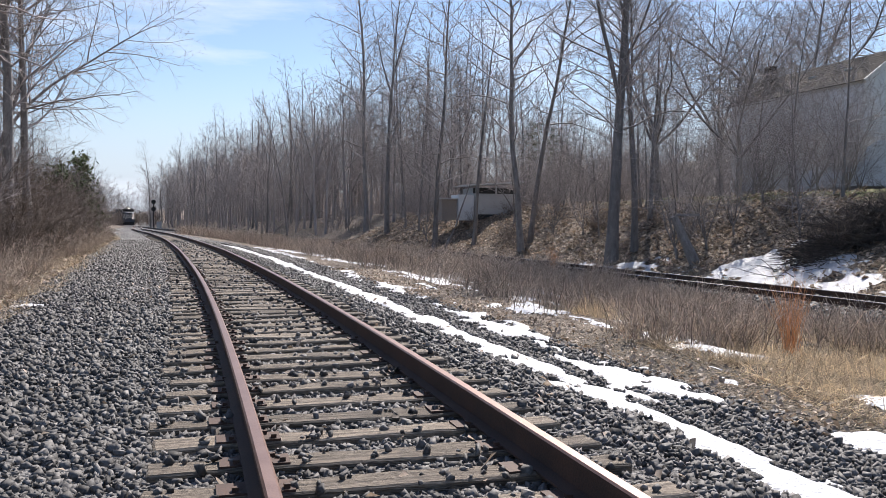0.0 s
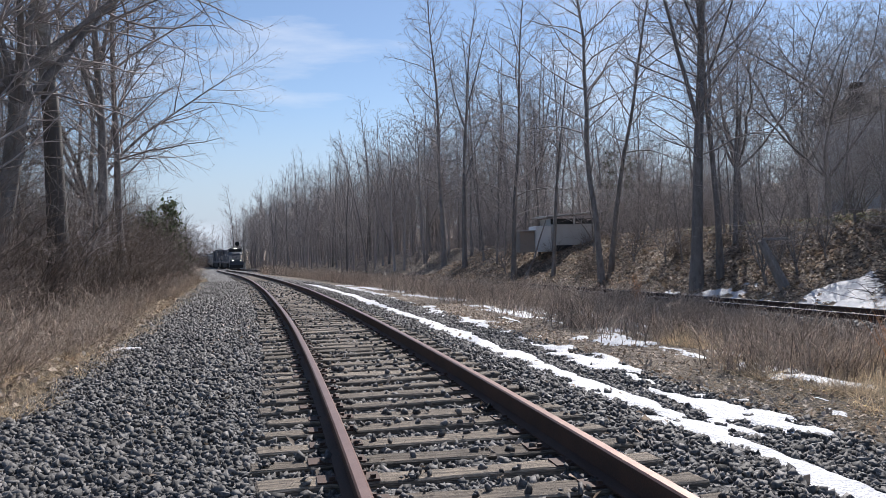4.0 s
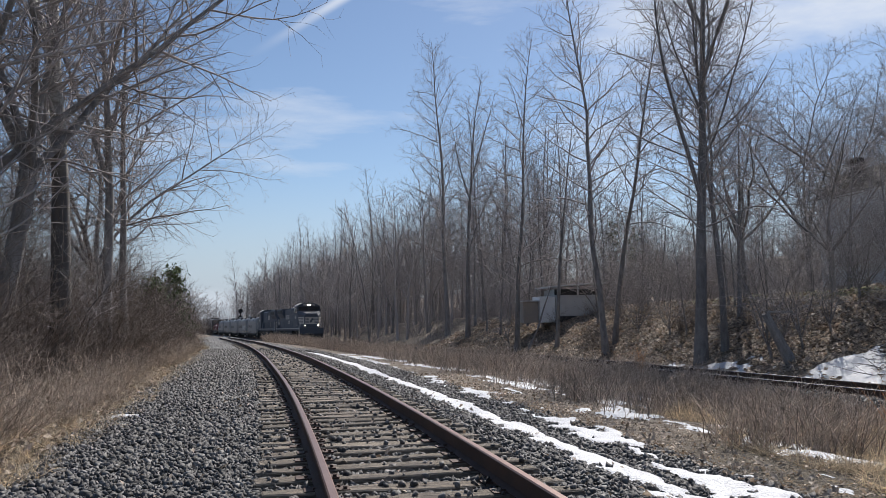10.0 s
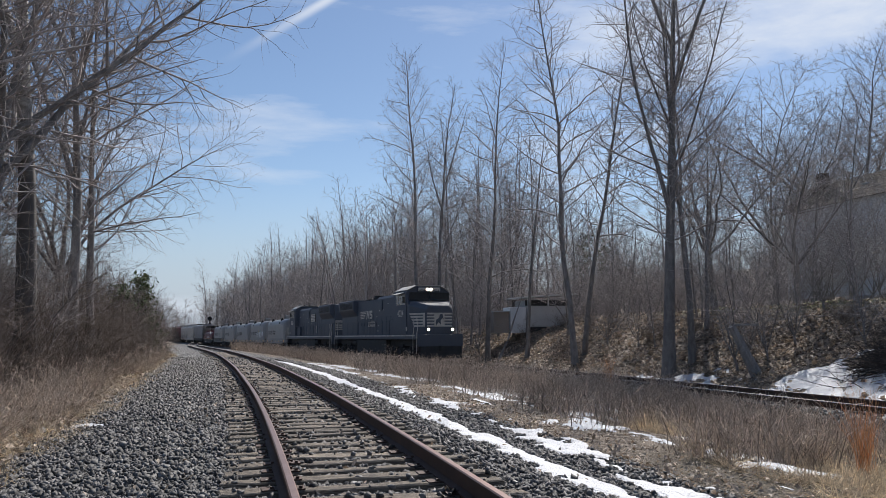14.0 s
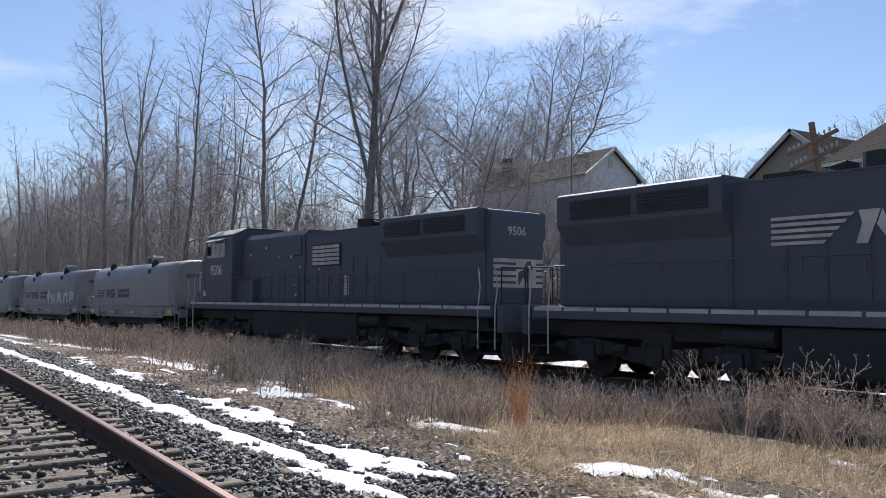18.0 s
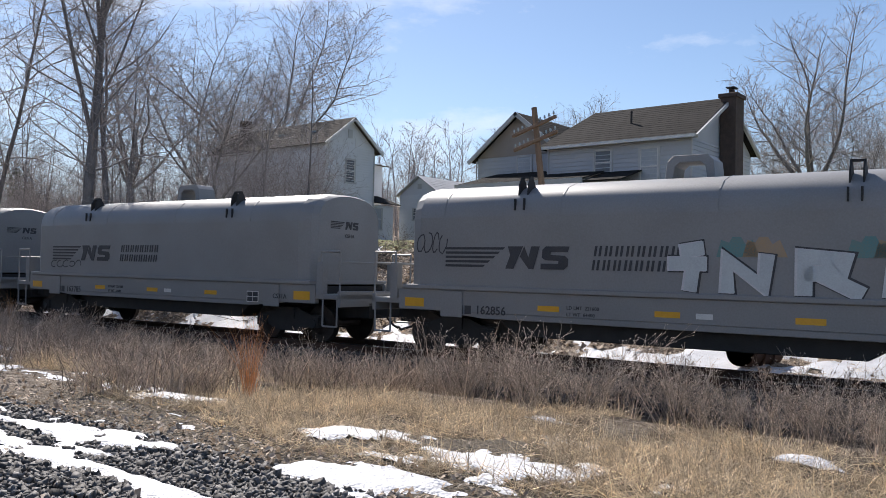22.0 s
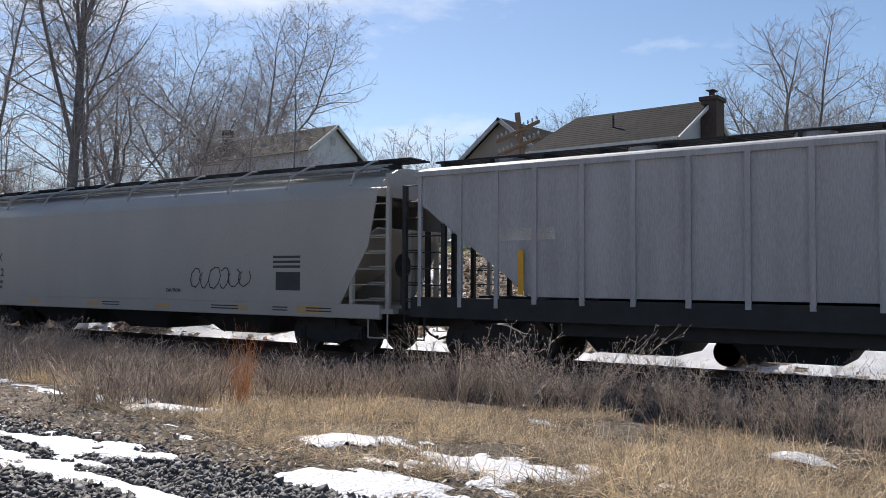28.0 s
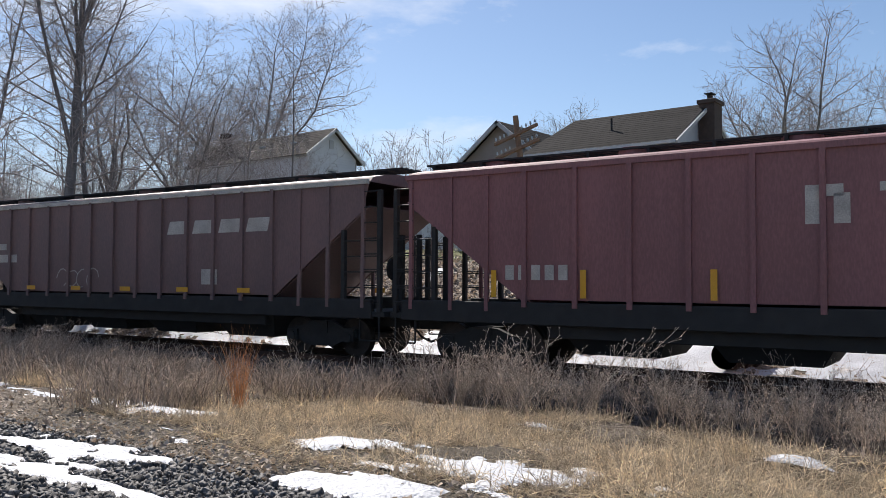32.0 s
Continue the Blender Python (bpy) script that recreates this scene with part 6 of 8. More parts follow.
def grey_house():
    h = tagged(new("house"), "two-storey house with pale grey siding, dark shingles and tall chimney", "house")
    g = 1.6
    # main block
    walls = bmesh.new()
    box(walls, 35.0, 35.3, 14.8, 22.2, g, 7.6)
    gable_wall(walls, "y", 14.8, 35.0, 42.2, g, 7.6, 9.75)
    box(walls, 41.9, 42.2, 14.8, 27.6, g, 7.6)
    part("wall", walls, GREY_SIDING, h)
    bm = bmesh.new()
    clad(bm, 35.0, 14.8, 22.2, g, 7.6)
    clad(bm, 14.8, 35.0, 42.2, g, 7.5, "y")
    part("siding", bm, GREY_SIDING, h)
    shingled(h, (38.6, 14.45, 9.82), (38.6, 21.6, 9.82), (34.65, 14.45, 7.55), (34.65, 22.6, 7.55))
    shingled(h, (38.6, 14.45, 9.82), (38.6, 21.6, 9.82), (42.55, 14.45, 7.55), (42.55, 22.6, 7.55))
    shingled(h, (38.6, 21.6, 9.82), (38.6, 21.61, 9.82), (34.65, 22.6, 7.55), (42.5, 22.6, 7.55))
    fascia(h, (34.62, 14.45, 7.6), (34.62, 22.3, 7.6), 0.06, 0.14, WHITE)
    fascia(h, (38.6, 14.42, 9.8), (34.62, 14.42, 7.56))
    fascia(h, (38.6, 14.42, 9.8), (42.55, 14.42, 7.56))
    # gabled wing
    walls = bmesh.new()
    gable_wall(walls, "x", 36.5, 22.2, 27.6, g, 7.6, 9.75)
    box(walls, 36.5, 42.2, 27.35, 27.6, g, 7.6)
    part("wing_wall", walls, GREY_SIDING, h)
    bm = bmesh.new()
    clad(bm, 36.5, 22.2, 27.6, g, 7.6)
    part("siding", bm, GREY_SIDING, h)
    bm = bmesh.new()
    prism(bm, [(22.2, 7.6), (27.6, 7.6), (24.9, 9.72)], "x", 36.44, 36.49)
    part("gable_panel", bm, TAN, h, "tan gable panel")
    shingled(h, (36.1, 24.9, 9.82), (42.0, 24.9, 9.82), (36.1, 28.0, 7.4), (42.0, 28.0, 7.4))
    shingled(h, (36.1, 24.9, 9.82), (42.0, 24.9, 9.82), (36.1, 21.8, 7.4), (42.0, 21.8, 7.4))
    fascia(h, (36.08, 24.9, 9.86), (36.08, 28.05, 7.42), 0.05, 0.2)
    fascia(h, (36.08, 24.9, 9.86), (36.08, 21.75, 7.42), 0.05, 0.2)
    bm = bmesh.new()
    for y in (27.65, 14.75, 22.1):
        rod(bm, (34.95 if y < 23 else 36.42, y, 2.2), (34.95 if y < 23 else 36.42, y, 7.45), 0.045, n=8)
    part("downspout", bm, TRIM, h)
    # chimney
    ch = part("chimney", soften(boxes((38.1, 39.1, 14.0, 14.75, g, 9.9), (38.02, 39.18, 13.92, 14.83, 9.75, 9.95)), 0.02), BRICK, h)
    part("flue", rod(bmesh.new(), (38.6, 14.4, 9.95), (38.6, 14.4, 10.2), 0.14, n=10), BRICK, ch)
    part("cap", boxes((38.35, 38.85, 14.2, 14.6, 10.26, 10.3), (38.37, 38.41, 14.38, 14.42, 10.1, 10.27), (38.79, 38.83, 14.38, 14.42, 10.1, 10.27)), DARK, ch)
    part("vent_pipe", rod(bmesh.new(), (36.6, 18.5, 8.6), (36.6, 18.5, 9.3), 0.05, n=8), DARK, h)
    # windows
    window(h, "x", 36.5, 24.55, 5.75, 0.85, 1.75, glass=CURTAIN)
    window(h, "x", 35.0, 19.1, 6.15, 0.85, 1.05)
    window(h, "x", 35.0, 16.75, 5.55, 0.85, 1.6, glass=CURTAIN)
    window(h, "x", 35.0, 16.7, 3.35, 0.85, 0.65, sash=False)
    window(h, "x", 36.5, 26.6, 3.1, 0.9, 1.5)
    # screened porch
    part("porch_floor", soften(boxes((33.2, 36.4, 19.2, 25.9, 2.35, 2.6), (33.4, 36.3, 19.4, 25.7, 1.5, 2.35)), 0.02), TRIM, h)
    rf = shingled(h, (36.45, 19.0, 6.65), (36.45, 26.3, 6.65), (32.9, 19.0, 5.72), (32.9, 26.3, 5.72), rows=10)
    fascia(h, (32.9, 19.0, 5.76), (32.9, 26.3, 5.76), 0.06, 0.3)
    bm = bmesh.new()
    prism(bm, [(33.1, 5.45), (34.98, 5.45), (34.98, 6.3), (33.1, 5.75)], "y", 19.05, 19.12)
    part("porch_gable", bm, TAN, h)
    for y in (19.3, 21.5, 23.7, 25.8):
        part("porch_post", soften(boxes((33.2, 33.32, y - 0.06, y + 0.06, 2.6, 5.5)), 0.01), TRIM, h)
    part("screen", boxes((33.245, 33.255, 19.35, 25.8, 3.5, 5.45), (33.3, 34.95, 19.24, 19.25, 3.5, 5.45)), SCREEN, h)
    bm = boxes((33.22, 33.3, 19.3, 25.8, 3.42, 3.5), (33.22, 33.3, 19.3, 25.8, 2.68, 2.74))
    for y in np.arange(19.4, 25.8, 0.14):
        box(bm, 33.24, 33.28, y, y + 0.05, 2.7, 3.45)
    part("porch_railing", bm, TRIM, h)
    en = part("entry", soften(boxes((33.3, 35.0, 17.3, 19.2, 1.6, 5.6)), 0.01), GREY_SIDING, h)
    for k in range(4):
        part("entry_pane", boxes((33.26, 33.3, 17.45 + k * 0.42, 17.8 + k * 0.42, 3.4, 4.9)), PANE, en)
    part("entry_frame", boxes((33.24, 33.29, 17.38, 19.12, 4.9, 5.0), (33.24, 33.29, 17.38, 19.12, 3.3, 3.4), *[(33.23, 33.28, 17.38 + k * 0.42, 17.45 + k * 0.42, 3.3, 5.0) for k in range(5)]), WHITE, en)
    shingled(h, (35.0, 17.1, 6.2), (35.0, 19.2, 6.2), (33.0, 17.1, 5.6), (33.0, 19.2, 5.6), rows=6)
    return h


def white_house():
    h = tagged(new("house"), "white two-storey gabled house with brown roof, half hidden by shrubs", "house")
    g = 3.6
    walls = bmesh.new()
    gable_wall(walls, "y", 43.0, 39.2, 44.0, g, 10.25, 12.1)
    box(walls, 39.2, 39.45, 43.0, 56.5, g, 10.25)
    box(walls, 43.75, 44.0, 43.0, 56.5, g, 10.25)
    part("wall", walls, SIDING, h)
    bm = bmesh.new()
    clad(bm, 43.0, 39.2, 44.0, g, 10.25, "y", -1, 0.18)
    clad(bm, 39.2, 43.0, 56.5, g, 10.25, "x", -1, 0.18)
    part("siding", bm, SIDING, h)
    shingled(h, (41.6, 42.6, 12.2), (41.6, 56.9, 12.2), (38.8, 42.6, 10.05), (38.8, 56.9, 10.05), cover=TAN_SHINGLE)
    shingled(h, (41.6, 42.6, 12.2), (41.6, 56.9, 12.2), (44.6, 42.6, 9.9), (44.6, 56.9, 9.9), cover=TAN_SHINGLE)
    fascia(h, (41.6, 42.58, 12.22), (38.78, 42.58, 10.08), 0.05, 0.2, WHITE)
    fascia(h, (41.6, 42.58, 12.22), (44.62, 42.58, 9.9), 0.05, 0.2, WHITE)
    part("gable_vent", boxes((41.3, 41.75, 42.93, 42.97, 10.75, 11.35)), TRIM, h)
    window(h, "y", 43.0, 41.6, 7.6, 0.85, 1.6)
    window(h, "y", 43.0, 41.5, 4.9, 0.85, 1.6)
    window(h, "x", 39.2, 45.6, 4.9, 0.9, 1.1)
    part("chimney", soften(boxes((40.9, 41.5, 54.2, 55.0, 10.5, 13.0)), 0.02), BRICK, h)
    part("skylight", soften(boxes((40.2, 40.7, 45.3, 45.9, 11.2, 11.32), (40.2, 40.7, 48.7, 49.3, 11.2, 11.32)), 0.01), INSULATOR, h, "glinting roof vents")
    # lower wing
    part("wing", soften(boxes((44.0, 48.0, 46.0, 53.0, g, 9.7)), 0.02), SIDING, h)
    bm = bmesh.new()
    clad(bm, 46.0, 44.0, 48.0, g, 9.7, "y", -1, 0.18)
    part("siding", bm, SIDING, h)
    shingled(h, (44.0, 53.3, 10.6), (48.3, 53.3, 10.3), (44.0, 45.6, 9.7), (48.3, 45.6, 9.6), rows=10, cover=TAN_SHINGLE)
    window(h, "y", 46.0, 46.2, 7.5, 0.8, 1.4)
    part("porch", soften(boxes((44.0, 47.2, 43.9, 45.9, g, 6.3)), 0.02), SIDING, h)
    shingled(h, (43.9, 46.0, 7.2), (47.6, 46.0, 7.2), (43.9, 43.5, 6.4), (47.6, 43.5, 6.4), rows=6)
    window(h, "y", 43.9, 45.4, 4.5, 0.9, 1.5, glass=CURTAIN)
    part("downspout", rod(bmesh.new(), (43.95, 42.9, 4.3), (43.95, 42.9, 9.9), 0.05, n=8), TRIM, h)
    return h


def small_garage():
    h = tagged(new("garage"), "small white garage with a pale gabled roof between the houses", "garage")
    x0, x1, y0, y1, g, eave, peak = 47.7, 53.4, 39.7, 43.7, 2.8, 7.2, 8.5
    bm = bmesh.new()
    gable_wall(bm, "x", x0, y0, y1, g, eave, peak)
    box(bm, x0 + 0.25, x1, y0, y0 + 0.25, g, eave)
    box(bm, x0 + 0.25, x1, y1 - 0.25, y1, g, eave)
    part("wall", bm, SIDING, h)
    bm = bmesh.new()
    clad(bm, x0, y0, y1, g, eave, "x")
    part("siding", bm, SIDING, h)
    m = (y0 + y1) / 2
    shingled(h, (x0 - 0.3, m, peak + 0.08), (x1, m, peak + 0.08), (x0 - 0.3, y0 - 0.3, eave - 0.1), (x1, y0 - 0.3, eave - 0.1), cover=PALE_SHINGLE)
    shingled(h, (x0 - 0.3, m, peak + 0.08), (x1, m, peak + 0.08), (x0 - 0.3, y1 + 0.3, eave - 0.1), (x1, y1 + 0.3, eave - 0.1), cover=PALE_SHINGLE)
    window(h, "x", x0, m, 5.3, 1.1, 0.8, sash=False)
    part("gable_vent", boxes((x0 - 0.03, x0, m - 0.2, m + 0.2, 7.6, 8.0)), TRIM, h)
    return h


def sunroom():
    h = tagged(new("sunroom"), "white sided garden room with large dark windows and hip roof", "outbuilding")
    x0, x1, y0, y1, g, e = 35.5, 38.3, 9.9, 14.0, 1.7, 4.5
    bm = boxes((x0, x0 + 0.18, y0, y1, g, 2.75), (x0, x0 + 0.18, y0, y1, 4.3, e), (x0, x1, y0, y0 + 0.18, g, 2.75), (x0, x1, y0, y0 + 0.18, 4.3, e), (x1 - 0.15, x1, y0, y1, g, e), (x0, x1, y1 - 0.18, y1, g, e),
               (x0, x0 + 0.18, y0, y0 + 0.55, 2.75, 4.3), (x0, x0 + 0.18, 11.75, 12.25, 2.75, 4.3), (x0, x0 + 0.18, 13.45, y1, 2.75, 4.3), (x0, x0 + 0.4, y0, y0 + 0.18, 2.75, 4.3), (x1 - 0.4, x1, y0, y0 + 0.18, 2.75, 4.3), (x0, x1, y0, y1, g, 2.0))
    part("wall", bm, SIDING, h)
    bm = bmesh.new()
    clad(bm, x0, y0, y1, 1.9, 2.72, lap=0.13)
    clad(bm, x0, y0, y1, 4.3, e, lap=0.13)
    for a, b in ((y0, y0 + 0.55), (11.75, 12.25), (13.45, y1)):
        clad(bm, x0, a, b, 2.72, 4.3, lap=0.13)
    part("siding", bm, SIDING, h)
    for a, b in ((10.47, 11.73), (12.27, 13.43)):
        fr = part("window_frame", boxes((x0 - 0.03, x0 + 0.05, a, a + 0.05, 2.74, 4.3), (x0 - 0.03, x0 + 0.05, b - 0.05, b, 2.74, 4.3), (x0 - 0.03, x0 + 0.05, a, b, 4.25, 4.3), (x0 - 0.03, x0 + 0.05, a, b, 2.74, 2.8)), DARK, h)
        part("pane", boxes((x0 + 0.05, x0 + 0.06, a + 0.05, b - 0.05, 2.8, 4.25)), PANE, fr)
    for k in range(3):
        fr = part("window_frame", boxes((35.95 + k * 0.68, 36.0 + k * 0.68, y0 - 0.03, y0 + 0.05, 2.74, 4.3), (36.5 + k * 0.68, 36.55 + k * 0.68, y0 - 0.03, y0 + 0.05, 2.74, 4.3)), DARK, h)
        part("pane", boxes((36.0 + k * 0.68, 36.5 + k * 0.68, y0 + 0.04, y0 + 0.05, 2.76, 4.28)), PANE, fr)
    c = ((x0 + x1) / 2, (y0 + y1) / 2)
    r1, r2 = (c[0], 11.4, 5.35), (c[0], 12.5, 5.35)
    o = 0.35
    shingled(h, r1, r2, (x0 - o, y0 - o, e), (x0 - o, y1 + o, e), rows=9, cover=PALE_SHINGLE)
    shingled(h, r1, r2, (x1 + o, y0 - o, e), (x1 + o, y1 + o, e), rows=9, cover=PALE_SHINGLE)
    shingled(h, r1, (r1[0] + 0.01, r1[1], r1[2]), (x0 - o, y0 - o, e), (x1 + o, y0 - o, e), rows=9, cover=PALE_SHINGLE)
    shingled(h, r2, (r2[0] + 0.01, r2[1], r2[2]), (x0 - o, y1 + o, e), (x1 + o, y1 + o, e), rows=9, cover=PALE_SHINGLE)
    fascia(h, (x0 - o, y0 - o, e + 0.03), (x0 - o, y1 + o, e + 0.03), 0.05, 0.14, WHITE)
    fascia(h, (x0 - o, y0 - o, e + 0.03), (x1 + o, y0 - o, e + 0.03), 0.05, 0.14, WHITE)
    bm = boxes((38.3, 41.0, 9.4, 12.5, 1.7, 3.9))
    clad(bm, 38.3, 9.4, 12.5, 1.9, 3.9, lap=0.13)
    part("lean_to", bm, SIDING, h)
    return h


def cream_garage():
    h = tagged(new("garage"), "cream block garage with grey shingle roof beside the lawn", "garage")
    part("wall", soften(boxes((37.0, 44.0, -3.0, 8.5, 1.5, 4.55)), 0.02), CREAM, h)
    shingled(h, (40.5, -3.3, 6.1), (40.5, 8.9, 6.1), (36.5, -3.3, 4.5), (36.5, 8.9, 4.5), rows=14, cover=TAN_SHINGLE)
    shingled(h, (40.5, -3.3, 6.1), (40.5, 8.9, 6.1), (44.5, -3.3, 4.5), (44.5, 8.9, 4.5), rows=14, cover=TAN_SHINGLE)
    bm = bmesh.new()
    prism(bm, [(37.0, 4.5), (44.0, 4.5), (40.5, 6.0)], "y", 8.5, 8.3)
    part("gable", bm, CREAM, h)
    part("downspout", soften(boxes((36.9, 37.0, 8.4, 8.5, 1.9, 2.7)), 0.01), WHITE, h)
    return h


def bank_shed():
    h = tagged(new("shed"), "low pale shed with raised flat roof on the bank", "shed")
    z = float(land(20.0, 58.5)) - 0.2
    part("wall", soften(boxes((18.75, 21.9, 57.5, 60.5, z, z + 2.35)), 0.02), TRIM, h)
    # dark slab on the wall for the shade in the gap under the roof
    part("opening", boxes((18.6, 21.8, 57.44, 57.5, z + 1.95, z + 2.35)), DARK, h)
    for x in (18.8, 20.3, 21.8):
        part("roof_post", boxes((x - 0.05, x + 0.05, 57.3, 57.4, z + 1.9, z + 2.6)), TRIM, h)
    part("roof", soften(prism(bmesh.new(), [(18.2, z + 2.45), (22.4, z + 2.75), (22.4, z + 2.87), (18.2, z + 2.57)], "y", 57.1, 60.8), 0.02), TRIM, h)
    part("foundation", boxes((18.7, 21.95, 57.46, 57.5, z, z + 0.45)), DARK, h)
    part("side_panel", soften(boxes((17.55, 18.7, 57.6, 59.5, z, z + 1.85)), 0.03), SIDING, h, "white side panel")
    bm = boxes((16.4, 17.5, 57.9, 59.5, z, z + 1.5))
    clad(bm, 57.9, 16.4, 17.5, z, z + 1.5, "y")
    part("annex", bm, TAN, h, "tan boarded annex")
    part("annex_roof", boxes((16.25, 17.55, 57.7, 59.6, z + 1.5, z + 1.58)), TRIM, h)
    return h


grey_house()
white_house()
small_garage()
sunroom()
cream_garage()
bank_shed()


def telegraph_pole():
    p = tagged(new("telegraph_pole"), "leaning wooden telegraph pole with two crossarms of glass insulators", "utility pole")
    base, top = Vector((27.95, 17.4, 1.2)), Vector((27.45, 18.0, 7.9))
    part("pole", rod(bmesh.new(), base, top, 0.15, 0.11, 12), POLE_WOOD, p)
    d = (top - base).normalized()
    for f, name in ((0.885, "crossarm"), (0.80, "crossarm")):
        c = base.lerp(top, f) + Vector((-0.16, 0, 0))
        w = Vector((-0.25, -1.0, 0.20)).normalized()
        m = Matrix.Translation(c) @ w.to_track_quat("Y", "Z").to_matrix().to_4x4()
        bm = bmesh.new()
        box(bm, -0.055, 0.055, -1.25, 1.25, -0.06, 0.06, m)
        arm = part(name, soften(bm, 0.01), POLE_WOOD, p)
        for k in (-1.15, -0.9, -0.65, -0.4, 0.4, 0.65, 0.9, 1.15):
            bm = bmesh.new()
            a, b = m @ Vector((0, k, 0.06)), m @ Vector((0, k, 0.13))
            rod(bm, a, b, 0.014, n=6)
            rod(bm, b, m @ Vector((0, k, 0.24)), 0.045, 0.03, 8)
            part("insulator", bm, INSULATOR, arm)
    return p


telegraph_pole()


def signal_mast():
    y = 215.0
    x = float(main_x(y)) + 3.0
    z = float(land(x, y))
    s = tagged(new("signal_mast"), "black railway signal with two round heads on a mast", "railway signal")
    part("mast", rod(bmesh.new(), (x, y, z), (x, y, z + 7.0), 0.11, n=10), DARK, s)
    for k in (6.5, 4.75):
        hd = part("signal_head", rod(bmesh.new(), (x, y - 0.14, z + k), (x, y - 0.07, z + k), 0.55, n=20), DARK, s)
        part("lens", rod(bmesh.new(), (x, y - 0.2, z + k), (x, y - 0.14, z + k), 0.12, n=10), GLASS, hd)
    part("ladder", boxes(*[(x + 0.15, x + 0.55, y, y + 0.03, z + 0.3 * k, z + 0.3 * k + 0.03) for k in range(1, 20)], (x + 0.15, x + 0.18, y, y + 0.03, z, z + 6.2), (x + 0.52, x + 0.55, y, y + 0.03, z, z + 6.2)), DARK, s)
    part("relay_case", soften(boxes((x + 0.7, x + 1.9, y - 0.4, y + 0.4, z, z + 1.7)), 0.03), TRIM, s, "pale metal relay case")


signal_mast()


def lineside_things():
    x, y = 18.4, 29.3
    z = float(land(x, y))
    st = tagged(new("broken_stump"), "broken tree stump leaning beside the track", "tree stump")
    part("trunk", rod(bmesh.new(), (x + 0.5, y, z - 0.1), (x - 0.55, y + 0.1, z + 2.0), 0.24, 0.15, 10), BARK, st)
    part("broken_limb", soften(boxes((x - 0.6, x + 0.55, y - 0.05, y + 0.05, z + 2.0, z + 2.1)), 0.02), BARK, st)
    x, y = 20.3, 6.8
    z = float(land(x, y))
    b = tagged(new("concrete_pipe"), "short rusty drainage pipe lying on the snowy bank", "pipe")
    bm = bmesh.new()
    n = 18
    ring = [[(x + q * 0.9, y + math.cos(a) * rr - q * 0.4, z + 0.3 + math.sin(a) * rr) for a in np.linspace(0, 2 * math.pi, n, endpoint=False)] for q, rr in ((-0.5, 0.33), (0.5, 0.33), (0.5, 0.26), (-0.5, 0.26), (-0.5, 0.33))]
    loft(bm, [[(r[0], r[1], r[2]) for r in k] for k in ring], closed=True)
    part("barrel", bm, RUST, b)
    for k in (-0.3, 0.0, 0.3):
        part("hoop", rod(bmesh.new(), (x + k * 0.9 - 0.03, y - k * 0.4, z + 0.3), (x + k * 0.9 + 0.03, y - k * 0.4 - 0.027, z + 0.3), 0.355, n=18), RUST, b)


lineside_things()

# ---- pieces that can be told apart become parts of their own ----
def split_pieces(title, single):
    """Each loose piece of the meshes of that name becomes a part with the single name."""
    for ob in [o for o in bpy.data.objects if o.type == "MESH" and o.name.split(".")[0] == title and o.parent]:
        bm = bmesh.new()
        bm.from_mesh(ob.data)
        left, groups = set(bm.verts), []
        while left:
            todo, seen = [left.pop()], []
            while todo:
                v = todo.pop()
                seen.append(v)
                for e in v.link_edges:
                    w = e.other_vert(v)
                    if w in left:
                        left.remove(w)
                        todo.append(w)
            groups.append(seen)
        if len(groups) < 2:
            bm.free()
            ob.name = single
            continue
        for seen in groups:
            sub = bmesh.new()
            twin = {v: sub.verts.new(v.co) for v in seen}
            for f in {f for v in seen for f in v.link_faces}:
                g = sub.faces.new([twin[v] for v in f.verts])
                g.smooth = f.smooth
            piece = part(single, sub, ob.data.materials[0], ob.parent)
            piece.matrix_parent_inverse = ob.matrix_parent_inverse
            piece.matrix_basis = ob.matrix_basis
        bm.free()
        bpy.data.objects.remove(ob)


for title, single in (("yellow_reflector", "yellow_reflector"), ("side_posts", "side_post"), ("end_posts", "end_post"), ("hood_seams", "hood_seam"), ("roof_rail", "roof_rail"), ("side_sill", "side_sill"), ("side_words", "word_bar"), ("small_marks", "stencil_mark"), ("small_writing", "writing_bar"), ("worn_letters", "worn_letter"), ("radiator_louvres", "louvre"), ("sill_stripe", "sill_stripe"), ("nose_side_stripes", "nose_stripe"), ("rear_stripes", "rear_stripe"), ("cover_trim", "cover_trim"), ("equipment_cabinet", "equipment_cabinet"), ("stacking_bracket", "stacking_bracket"), ("product_words", "word_bar"), ("hatch", "hatch"), ("roof_bracket", "roof_bracket"), ("panel_field", "panel_field"), ("antenna", "antenna"), ("grille_slat", "grille_slat"), ("end_railing", "end_railing"), ("grab_iron", "grab_iron"), ("downspout", "downspout")):
    split_pieces(title, single)

